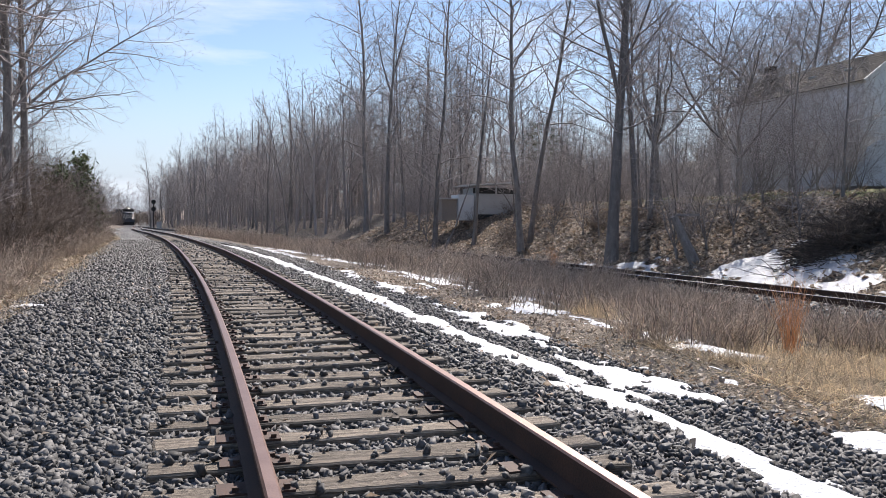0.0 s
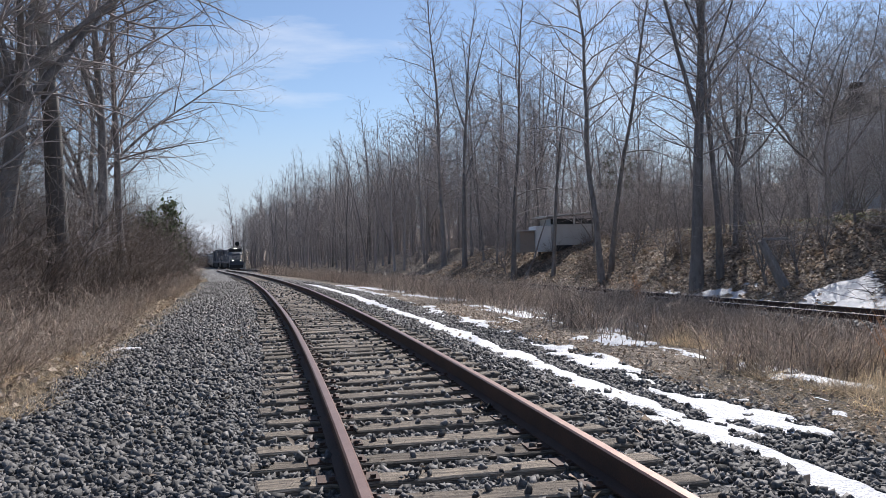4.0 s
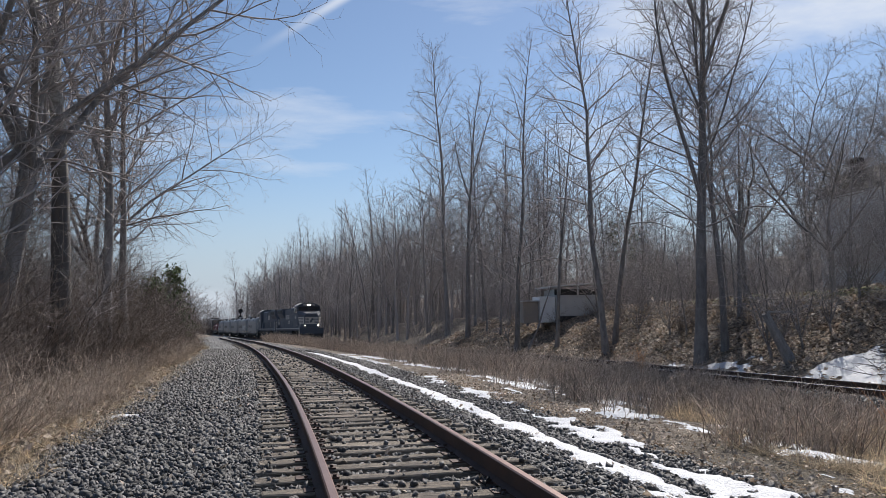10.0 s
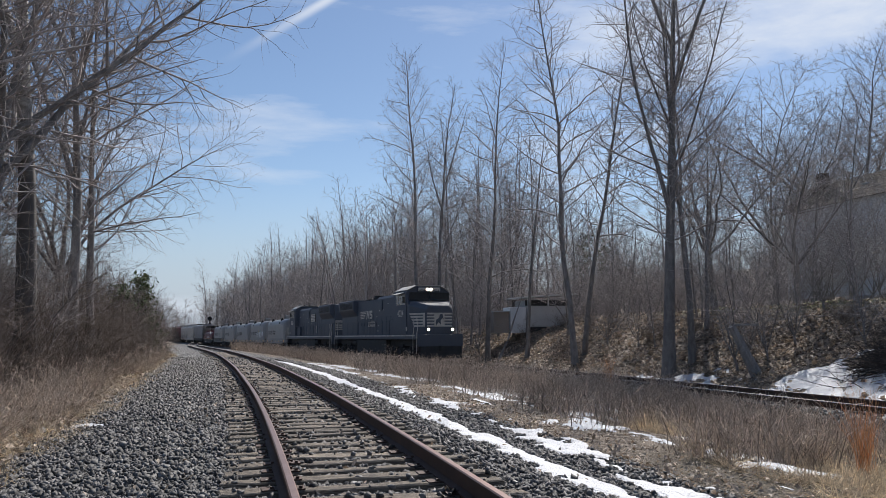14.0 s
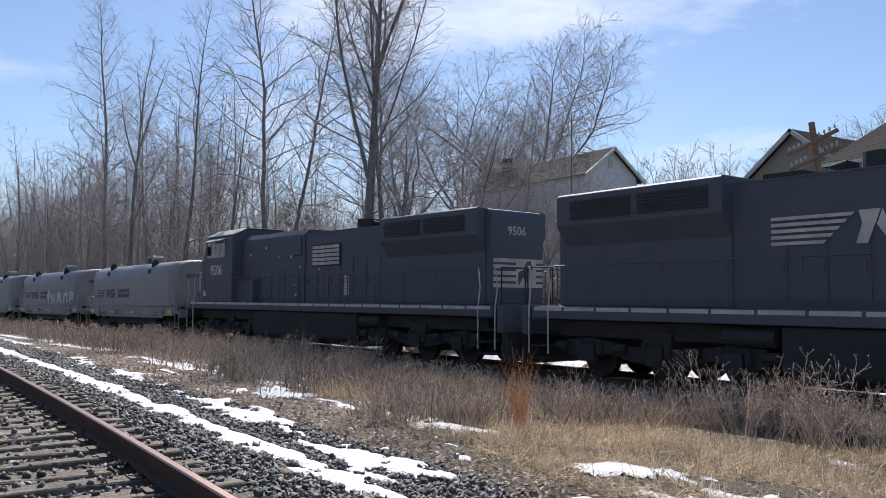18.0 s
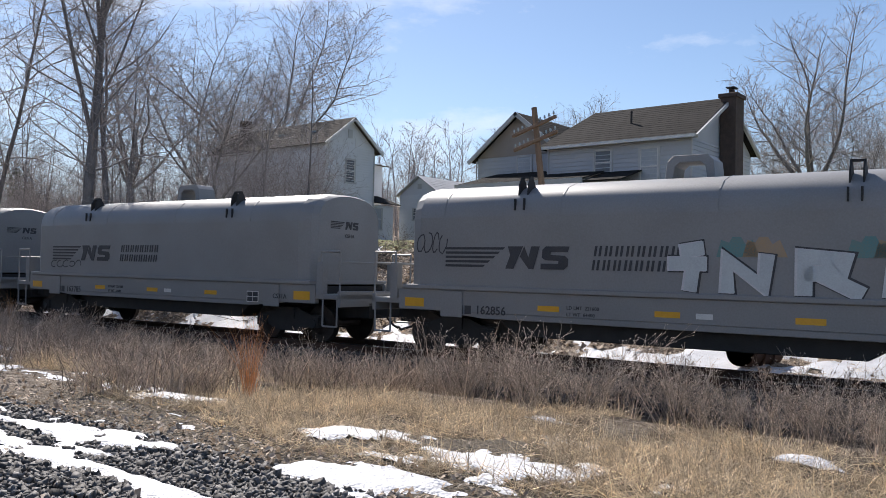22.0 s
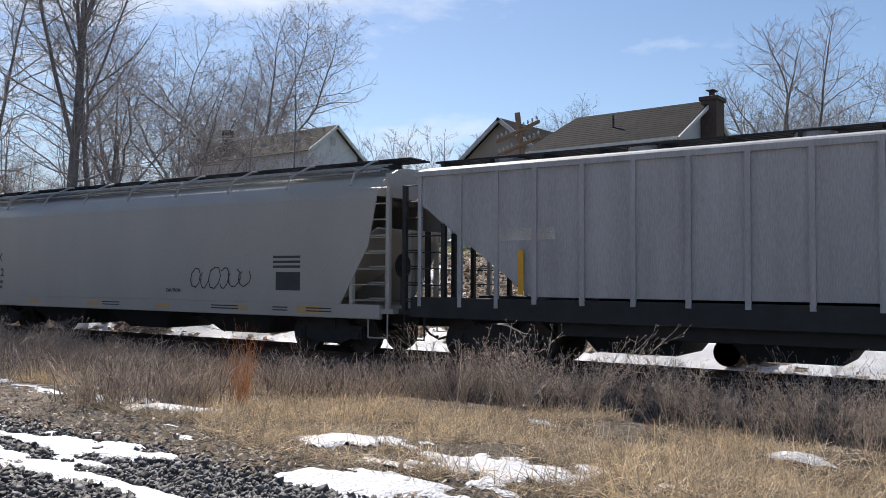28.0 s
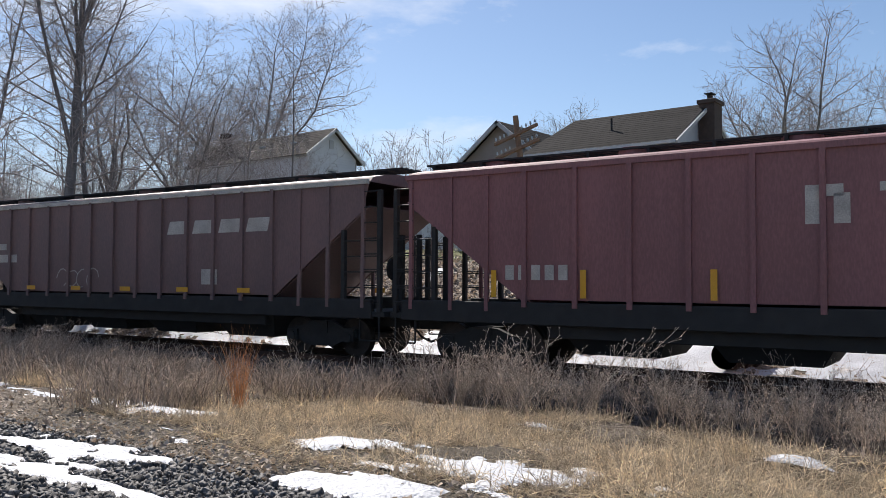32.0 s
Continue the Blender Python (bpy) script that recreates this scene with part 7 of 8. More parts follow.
# ---- trees and weeds ----
def tubes(P, R, sides):
    """Tapered tubes along many lines at once: P n x k x 3 points, R n x k radii."""
    n, k, _ = P.shape
    d = np.empty_like(P)
    d[:, 1:-1] = P[:, 2:] - P[:, :-2]
    d[:, 0], d[:, -1] = P[:, 1] - P[:, 0], P[:, -1] - P[:, -2]
    d /= np.sqrt((d * d).sum(-1, keepdims=True)) + 1e-9
    ref = np.where(np.abs(d[..., 2:3]) < 0.9, np.array([0, 0, 1.0]), np.array([1.0, 0, 0]))
    u = np.stack([d[..., 1] * ref[..., 2] - d[..., 2] * ref[..., 1], d[..., 2] * ref[..., 0] - d[..., 0] * ref[..., 2], d[..., 0] * ref[..., 1] - d[..., 1] * ref[..., 0]], -1)
    u /= np.sqrt((u * u).sum(-1, keepdims=True)) + 1e-9
    w = np.stack([d[..., 1] * u[..., 2] - d[..., 2] * u[..., 1], d[..., 2] * u[..., 0] - d[..., 0] * u[..., 2], d[..., 0] * u[..., 1] - d[..., 1] * u[..., 0]], -1)
    ang = np.arange(sides) * 2 * math.pi / sides
    ring = P[:, :, None] + R[:, :, None, None] * (np.cos(ang)[:, None] * u[:, :, None] + np.sin(ang)[:, None] * w[:, :, None])
    i = (np.arange(n)[:, None, None] * k + np.arange(k - 1)[None, :, None]) * sides
    j = np.arange(sides)[None, None]
    m = (j + 1) % sides
    F = np.stack([i + j, i + m, i + sides + m, i + sides + j], -1)
    return ring.reshape(-1, 3), F.reshape(-1, 4)


def joined(pieces):
    V, F, at = [], [], 0
    for v, f in pieces:
        V.append(v)
        F.append(f + at)
        at += len(v)
    return np.concatenate(V), np.concatenate(F)


def unit(v):
    return v / (np.sqrt((v * v).sum(-1, keepdims=True)) + 1e-9)


def shoots(r, start, way, length, segs, wobble, lift):
    """Many wandering branches at once; they bend upwards by lift."""
    P = np.empty((len(start), segs + 1, 3))
    P[:, 0] = start
    d = unit(way)
    for k in range(segs):
        d = unit(d + r.normal(0, wobble, d.shape) + np.array([0, 0, lift]))
        P[:, k + 1] = P[:, k] + d * (length / segs)[:, None]
    return P


def offshoots(r, P, R, count, lo, hi, tilt, up):
    """Starting points on lines P for count new branches each, with their ways, places along and radii."""
    k = P.shape[1] - 1
    own = np.repeat(np.arange(len(P)), count)
    q = r.uniform(lo, hi, len(own))
    i = np.minimum((q * k).astype(int), k - 1)
    g = (q * k - i)[:, None]
    base = P[own, i] * (1 - g) + P[own, i + 1] * g
    way = unit(P[own, i + 1] - P[own, i]) + r.normal(0, tilt, (len(own), 3)) + np.array([0, 0, up])
    return own, q, base, way, R[own, i]


def ramify(r, P, R, gap, lo, hi, angle, length, segs, wobble, lift, fine, most=99):
    """Side branches along lines P, one every gap metres, turned round them by the golden angle; angle and length follow from the place along."""
    k = P.shape[1] - 1
    size = np.sqrt(((P[:, 1:] - P[:, :-1]) ** 2).sum(-1)).sum(-1)
    count = np.clip((size * (hi - lo) / gap).astype(int), 1, most)
    own = np.repeat(np.arange(len(P)), count)
    j = np.arange(len(own)) - np.repeat(np.cumsum(count) - count, count)
    q = lo + (hi - lo) * (j + r.uniform(0.05, 0.95, len(own))) / count[own]
    i = np.minimum((q * k).astype(int), k - 1)
    g = (q * k - i)[:, None]
    base = P[own, i] * (1 - g) + P[own, i + 1] * g
    axis = unit(P[own, i + 1] - P[own, i])
    ref = np.where(np.abs(axis[:, 2:3]) < 0.9, np.array([0, 0, 1.0]), np.array([1.0, 0, 0]))
    u = unit(np.cross(axis, ref))
    w = np.cross(axis, u)
    phi = (j * 2.4 + r.uniform(0, 6.283, len(P))[own] + r.normal(0, 0.35, len(own)))[:, None]
    a = np.radians(angle(q) + r.normal(0, 7, len(own)))[:, None]
    way = axis * np.cos(a) + (u * np.cos(phi) + w * np.sin(phi)) * np.sin(a)
    L = length(size[own], q) * r.uniform(0.65, 1.25, len(own))
    Q = shoots(r, base, way, L, segs, wobble, lift)
    thick = np.maximum(np.minimum(R[own, i] * 0.62, 0.006 + L * 0.0085), fine * 1.1)
    return Q, np.maximum(thick[:, None] * (1 - np.linspace(0, 1, segs + 1) * 0.8)[None], fine * 0.6)


def grow(seed, height, radius, form="straight", first=0.3, dense=1.0, twigs=1.0, spread=1.0, lean=(0, 0), fine=0.008, wander=1.0):
    """Trunk and crown arrays of a bare tree: trunk or leaders, limbs, branches and twigs."""
    r = np.random.RandomState(seed)
    trunk = []
    if form == "spread":
        fork = height * first
        T = shoots(r, np.array([[0, 0, -0.3]]), np.array([[lean[0], lean[1], 1.0]]), np.array([fork]), 6, 0.04 * wander, 0.02)
        TR = radius * np.linspace(1, 0.84, 7)[None]
        TR[0, 0] *= 1.25
        trunk.append(tubes(T, TR, 9))
        k = 6
        a = r.uniform(0, 6.28) + np.arange(k) * 6.283 / k + r.uniform(-0.4, 0.4, k)
        tilt = r.uniform(0.35, 1.0, k) * spread ** 0.5
        tilt[0] = 0.15
        P = shoots(r, np.repeat(T[:, -1] - (0, 0, 0.12), k, 0), np.stack([np.sin(a) * tilt, np.cos(a) * tilt, np.ones(k)], -1), (height - fork) * r.uniform(0.85, 1.08, k), 12, 0.085 * wander, 0.02)
        R = radius * r.uniform(0.4, 0.56, k)[:, None] * (1 - np.linspace(0, 1, 13) ** 0.85 * 0.95)[None]
        begin, reach, steep = 0.15, 0.27, (62, 46)
    else:
        P = shoots(r, np.array([[0, 0, -0.3]]), np.array([[lean[0], lean[1], 1.0]]), np.array([height]), 12, 0.03 * wander, 0.04)
        R = radius * (1 - np.linspace(0, 1, 13) ** 0.9 * 0.95)[None]
        R[0, 0] *= 1.25
        begin, reach, steep = first, 0.18, (72, 44)
        if form == "fork":
            k = 4
            rise = first + np.arange(k) * 0.09 + r.uniform(0.0, 0.06, k)
            at_ = np.array([[np.interp(f, np.linspace(0, 1, 13), P[0, :, c]) for c in range(3)] for f in rise])
            a = r.uniform(0, 6.28) + np.arange(k) * 2.2 + r.uniform(-0.4, 0.4, k)
            tilt = r.uniform(0.25, 0.55, k) * spread ** 0.5
            Q = shoots(r, at_, np.stack([np.sin(a) * tilt, np.cos(a) * tilt, np.ones(k)], -1), height * (1 - rise) * r.uniform(0.7, 0.92, k), 12, 0.06 * wander, 0.07)
            trunk.append(tubes(P, R, 9))
            P = np.concatenate([P, Q])
            R = np.concatenate([R, radius * r.uniform(0.38, 0.5, k)[:, None] * (1 - np.linspace(0, 1, 13) ** 0.9 * 0.95)[None]])
            begin, reach, steep = first * 0.8, 0.16, (66, 42)
    trunk.append(tubes(P[1:] if form == "fork" else P, R[1:] if form == "fork" else R, 8))
    crown = []

    def limb_length(size, q):
        f = np.clip((q - begin) / (1 - begin), 0, 1)
        return np.minimum(size * reach * spread ** 0.5 * (0.35 + 0.65 * np.sin(np.pi * np.clip(0.22 + 0.72 * f, 0, 1))) * (1.12 - 0.55 * f), 4.6) + 0.35

    P1, R1 = ramify(r, P, R, 0.42 / dense ** 0.6, begin, 0.985, lambda q: steep[0] + (steep[1] - steep[0]) * q, limb_length, 6, 0.13 * wander, 0.035, fine, 60)
    crown.append(tubes(P1, R1, 4))
    P2, R2 = ramify(r, P1, R1, 0.36 / dense ** 0.4, 0.15, 1.0, lambda q: 56 - 16 * q, lambda z, q: z * 0.42 * (1.12 - 0.75 * q) + 0.25, 4, 0.15, 0.02, fine * 0.85, 9)
    crown.append(tubes(P2, R2, 3))
    P3, R3 = ramify(r, P2, R2, 0.27 / twigs, 0.12, 1.0, lambda q: 54 - 12 * q, lambda z, q: z * 0.42 * (1.1 - 0.6 * q) + 0.18, 2, 0.15, 0.02, fine * 0.65, 6)
    crown.append(tubes(P3, R3, 3))
    return joined(trunk), joined(crown)


def tree(name, at, seed, height, radius, label, form="straight", bark=None, group="", turn=0.0, **kw):
    trunk, crown = grow(seed, height, radius, form, **kw)
    th = new(name)
    th.matrix_basis = pose(at[0], at[1], float(land(at[0], at[1])) if len(at) < 3 else at[2], 0, 0, turn)
    fast_mesh("trunk", *trunk, bark or BARK, th, True)
    fast_mesh("crown", *crown, TWIG, th)
    return tagged(th, label, "tree", group)


BANK = "bare trees on the bank"
tree("bare_tree", (14.42, 76.5), 21, 28.0, 0.25, "tall bare grey tree with a straight trunk on the bank", group=BANK, dense=1.8, first=0.22, spread=1.15, fine=0.012)
tree("bare_tree", (15.12, 70.8), 22, 23.0, 0.23, "tall bare grey tree with forking limbs on the bank", "fork", group=BANK, first=0.30, dense=1.6, spread=1.1, fine=0.012)
tree("bare_tree", (14.9, 54.3), 23, 22.0, 0.19, "slim straight bare tree at the foot of the bank", group=BANK, first=0.16, dense=1.9, spread=1.25, fine=0.010)
tree("bare_tree", (16.63, 51.2), 24, 16.5, 0.15, "thin bare sapling at the foot of the bank", group=BANK, first=0.3, dense=1.2, fine=0.009, wander=1.6)
tree("bare_tree", (16.9, 43.5), 25, 23.5, 0.20, "tall bare tree with a curving trunk on the bank", group=BANK, first=0.26, dense=1.7, lean=(-0.06, 0), spread=1.1, fine=0.010, wander=1.5)
tree("bare_tree", (18.2, 45.5), 26, 21.5, 0.17, "tall bare tree leaning slightly on the bank", group=BANK, first=0.26, dense=1.6, lean=(0.07, 0), spread=1.1, fine=0.010, wander=1.4)
tree("large_bare_tree", (17.71, 34.4), 27, 24.5, 0.29, "large bare tree with long ascending limbs beside the track", "fork", group=BANK, first=0.30, dense=2.0, spread=1.25, fine=0.009)
tree("bare_tree", (19.0, 34.6), 31, 20.0, 0.17, "bare tree forking high, beside the large one", "fork", group=BANK, first=0.34, dense=1.6, spread=1.3, fine=0.009)
tree("leaning_tree", (15.1, 53.3), 29, 6.5, 0.11, "thin leaning trunk at the foot of the bank", group=BANK, first=0.7, dense=0.5, lean=(0.75, 0.1))
tree("bare_tree", (24.5, 42.0), 37, 13.5, 0.20, "bare forking tree on the upper bank", "spread", group=BANK, first=0.25, dense=1.6, fine=0.009)
tree("bare_tree", (22.0, 38.5), 38, 11.0, 0.14, "bare slender tree on the upper bank", "fork", group=BANK, first=0.25, dense=1.5, fine=0.008)
tree("bare_tree", (26.5, 37.5), 39, 10.5, 0.16, "bare tree on the upper bank", "spread", group=BANK, first=0.22, dense=1.6, fine=0.008)
YARD = "yard trees"
tree("maple_tree", (46.0, 57.5), 33, 23.5, 0.40, "broad bare maple with spreading limbs behind the white house", "spread", group=YARD, first=0.24, dense=1.7, spread=1.9, twigs=1.1, fine=0.014)
tree("maple_tree", (39.5, 58.5), 34, 19.5, 0.30, "broad bare maple beside the white house", "spread", group=YARD, first=0.26, dense=1.4, spread=1.4, fine=0.014)
tree("maple_tree", (60.0, 17.0), 35, 16.0, 0.40, "bare broad tree behind the sunroom", "spread", group=YARD, first=0.26, dense=1.5, spread=1.6, twigs=1.0, fine=0.014)
tree("maple_tree", (64.0, 36.0), 36, 14.0, 0.30, "bare tree behind the house roof", "spread", group=YARD, first=0.30, dense=1.5, spread=1.6, twigs=1.0, fine=0.014)
SYC = "trees beside the side track"
tree("sycamore_tree", (-6.4, 25.5), 41, 22.0, 0.33, "sycamore with pale peeling upper limbs above the brush", "fork", PALE_BARK, SYC, first=0.40, dense=1.7, spread=1.5, twigs=1.0, fine=0.0075)
tree("bare_tree", (-7.9, 25.0), 42, 20.0, 0.28, "dark bare tree tangled in brush", "spread", None, SYC, first=0.30, dense=1.1, spread=1.2, twigs=0.8, fine=0.0075)
tree("bare_tree", (-6.2, 30.5), 43, 18.5, 0.22, "bare tree with pale bark above the thicket", "fork", None, SYC, first=0.32, dense=1.6, spread=1.5, twigs=1.1, fine=0.0075)
tree("bare_tree", (-5.8, 31.8), 44, 17.0, 0.17, "thin bare tree at the thicket's edge", "straight", None, SYC, first=0.25, dense=1.8, spread=1.8, twigs=1.1, fine=0.0075)
tree("bare_tree", (-9.0, 24.0), 45, 20.0, 0.30, "dark bare tree deep in the thicket", "spread", None, SYC, first=0.22, dense=0.9, spread=1.1, twigs=0.7, fine=0.0075)
tree("bare_tree", (-8.0, 36.0), 46, 16.0, 0.20, "bare tree over the thicket", "spread", None, SYC, first=0.25, dense=1.2, spread=1.3, twigs=0.8, fine=0.008)
tree("bare_tree", (-7.2, 21.5), 47, 17.0, 0.15, "slender bare tree in the thicket", "straight", None, SYC, first=0.2, dense=2.6, spread=1.7, twigs=1.2, fine=0.006)


def protos(prefix, rows):
    made = []
    for seed, h, rad, form, kw in rows:
        t, c = grow(seed, h, rad, form, **kw)
        made.append(tuple(keep_arrays(nm, *b, m, sm) for nm, b, m, sm in (("trunk", t, BARK, True), ("crown", c, TWIG, False))))
    return made


def keep_arrays(name, V, F, material, smooth):
    ob = fast_mesh(name, V, F, material, smooth=smooth)
    me = ob.data
    bpy.data.objects.remove(ob)
    return me


def plant(name, proto, x, y, scale, turn, label, category, group, z=None):
    th = new(name)
    th.matrix_basis = pose(x, y, float(land(x, y)) if z is None else z, 0, 0, turn) @ Matrix.Diagonal((scale, scale, scale, 1))
    for me in proto:
        shared(me.name.split(".")[0], me, th)
    return tagged(th, label, category, group)


def woods():
    slim = protos("slim", [(60 + k, 18.0, 0.15, "straight" if k % 3 else "fork", dict(first=0.13, dense=0.9, twigs=0.6, fine=0.014, spread=1.1)) for k in range(6)])
    bushy = protos("bushy", [(80 + k, 12.0, 0.12, "spread", dict(first=0.10, dense=0.7, twigs=0.5, fine=0.011, spread=1.3, wander=1.4)) for k in range(5)])
    r = random.Random(12)
    n = 0
    while n < 105:
        y = 60 + (r.random() ** 1.25) * 190
        b = r.uniform(3.8, 24)
        if y < 82 and b < 7:
            continue
        plant("woodland_tree", r.choice(slim), float(main_x(y)) + b, y, r.uniform(0.85, 1.3) if y > 75 else r.uniform(0.55, 0.85), r.uniform(0, 360), "slim bare woodland tree on the bank", "tree", "woodland")
        n += 1
    for k in range(75):
        y = 45 + (r.random() ** 1.2) * 200
        plant("woodland_tree", r.choice(bushy), float(main_x(y)) + r.uniform(5, 34), y, r.uniform(0.35, 0.75), r.uniform(0, 360), "low twiggy tree among the woodland", "tree", "woodland")
    for k in range(34):
        y = r.uniform(36, 64)
        x = float(main_x(y)) + r.uniform(5.5, 15 + (y - 36) * 0.3)
        if abs(x - 0.335 * y) < 2.6:
            continue
        plant("scrub_tree", r.choice(bushy if k % 3 else slim), x, y, r.uniform(0.25, 0.5), r.uniform(0, 360), "scrubby bare tree on the leafy bank", "tree", "bank scrub")
    for k in range(14):
        az, d = radians(r.uniform(30.5, 42.5)), r.uniform(33, 47)
        plant("scrub_tree", r.choice(bushy if k % 4 else slim), d * math.sin(az), d * math.cos(az), r.uniform(0.36, 0.62), r.uniform(0, 360), "twiggy bare scrub tree at the top of the bank", "tree", "bank scrub")
    for k in range(30):
        plant("woodland_tree", r.choice(bushy if k % 3 else slim), r.uniform(58, 84), r.uniform(-4, 20), r.uniform(0.75, 1.1), r.uniform(0, 360), "bare tree behind the sunroom", "tree", "distant woods")
    for k in range(70):
        y = 22 + (r.random() ** 1.4) * 195
        off = r.uniform(5.4, 17)
        plant("woodland_tree", r.choice(bushy if k % 3 else slim), float(side_x(y)) - off, y, r.uniform(0.42, 0.85) if off > 8 else r.uniform(0.28, 0.5), r.uniform(0, 360), "bare tree in the trackside thicket", "tree", "trackside woods")
    for x, y, s in ((36.5, 41.5, 0.55), (35.0, 42.4, 0.6), (37.6, 41.3, 0.42), (33.5, 40.0, 0.62), (31.5, 43.0, 0.66), (35.8, 40.2, 0.42), (29.0, 38.0, 0.42)):
        plant("yard_shrub_tree", r.choice(bushy), x, y, s, r.uniform(0, 360), "twiggy bare shrub tree before the white house", "shrub", "shrubs by the white house")


woods()


def shrub_proto(seed, stems, high, spread, fine=0.005):
    r = np.random.RandomState(seed)
    a, q = r.uniform(0, 6.283, stems), r.uniform(0, 0.6, stems)
    out_ = np.stack([np.sin(a), np.cos(a)], -1)
    tilt = spread * r.uniform(0.1, 1.2, stems)
    L = high * r.uniform(0.45, 1.05, stems)
    P = shoots(r, np.concatenate([out_ * q[:, None], np.full((stems, 1), -0.05)], 1), np.concatenate([out_ * tilt[:, None], np.ones((stems, 1))], 1), L, 7, 0.15, -0.03)
    R = np.maximum(fine * 2.2 * (1 - np.linspace(0, 1, 8) * 0.75), fine)[None].repeat(stems, 0)
    own, q, base, way, pr = offshoots(r, P, R, 7, 0.12, 1.0, 0.6, 0.05)
    P2 = shoots(r, base, way, L[own] * r.uniform(0.12, 0.4, len(own)), 4, 0.18, 0.0)
    R2 = np.repeat((fine * np.array([1.0, 0.9, 0.8, 0.65, 0.5]))[None], len(P2), 0)
    own2, q2, base2, way2, _ = offshoots(r, P2, R2, 1, 0.2, 1.0, 0.7, 0.05)
    P3 = shoots(r, base2, way2, L[own][own2] * r.uniform(0.06, 0.16, len(own2)), 2, 0.2, 0.0)
    return joined([tubes(P, R, 3), tubes(P2, R2, 3), tubes(P3, np.repeat((fine * np.array([0.8, 0.65, 0.45]))[None], len(P3), 0), 3)])


BRUSH = surface("dry_brush_stems", (0.23, 0.185, 0.155), (0.13, 0.105, 0.09), 0.9, 0, 2, 20, 0.5, 0, 0.4)
GREY_STEM = surface("grey_weed_stems", (0.64, 0.54, 0.45), (0.34, 0.28, 0.23), 0.85, 0, 6, 20, 0.5, 0, 0.6, through_light=0.25)
STRAW = surface("dry_straw_grass", (0.88, 0.77, 0.60), (0.52, 0.44, 0.33), 0.7, 0, 2, 20, 0.5, 0, 0.5, through_light=0.5)
ORANGE = surface("orange_bluestem_grass", (0.74, 0.42, 0.20), (0.55, 0.30, 0.14), 0.75, 0, 2, 20, 0.5, 0, 0.3, through_light=0.4)
LEAF = surface("dead_oak_leaves", (0.52, 0.42, 0.32), (0.24, 0.175, 0.125), 0.7, 0, 3, 30, 0.5, 0, 0.6, through_light=0.2)
NEEDLE = surface("evergreen_needles", (0.09, 0.125, 0.05), (0.13, 0.15, 0.065), 0.8, 0, 3, 30, 0.5, 0, 0.4)


def brush():
    kinds = [(keep_arrays("crown", *shrub_proto(100 + k, 38, 3.0, 0.75, 0.006), BRUSH, False),) for k in range(4)]
    lofty = [(keep_arrays("crown", *shrub_proto(140 + k, 40, 5.2, 0.34, 0.007), BRUSH, False),) for k in range(3)]
    low = [(keep_arrays("crown", *shrub_proto(120 + k, 40, 1.25, 1.0, 0.0035), GREY_STEM, False),) for k in range(4)]
    r = random.Random(31)
    for k in range(190):
        y = 8.5 + (r.random() ** 1.5) * 95
        off = 4.9 + abs(r.gauss(0, 1)) * 2.6
        plant("thicket_shrub", r.choice(kinds), float(side_x(y)) - off - 0.5, y, r.uniform(0.6, 1.15) if off > 6.2 else r.uniform(0.35, 0.75), r.uniform(0, 360), "tangled leafless brown brush beside the track", "shrub", "trackside thicket")
    for k in range(90):
        y = 6.5 + (r.random() ** 1.5) * 70
        plant("weed_clump", r.choice(low), float(side_x(y)) - r.uniform(4.1, 6.0), y, r.uniform(0.5, 0.95), r.uniform(0, 360), "dry greyish weed clump at the ballast edge", "weeds", "ballast-edge weeds")
    for k in range(22):
        y = 13 + (r.random() ** 1.2) * 44
        plant("thicket_shrub", r.choice(lofty), float(side_x(y)) - r.uniform(8.2, 12), y, r.uniform(0.8, 1.2), r.uniform(0, 360), "tall tangle of leafless brown brush", "shrub", "trackside thicket")
    for k in range(120):
        y = 29 + (r.random() ** 1.2) * 60
        off = 4.6 + abs(r.gauss(0, 1)) * 2.4
        plant("thicket_shrub", r.choice(kinds), float(side_x(y)) - off - 0.4, y, min(r.uniform(0.9, 1.7), 0.55 + (off - 4.6) * 0.45), r.uniform(0, 360), "tangled leafless brown brush beside the track", "shrub", "trackside thicket")
    for k in range(44):
        y = r.uniform(16, 60)
        plant("thicket_shrub", r.choice(kinds), float(main_x(y)) + r.uniform(4.5, 16), y, r.uniform(0.25, 0.55), r.uniform(0, 360), "bare brush on the leafy bank", "shrub", "bank brush")


brush()


# brush colour darkened to carry the shade on the bank
SHADED_BRUSH = surface("dark_wet_brush", (0.085, 0.07, 0.06), (0.05, 0.042, 0.037), 0.9, 0, 2, 20, 0.5, 0, 0.4)


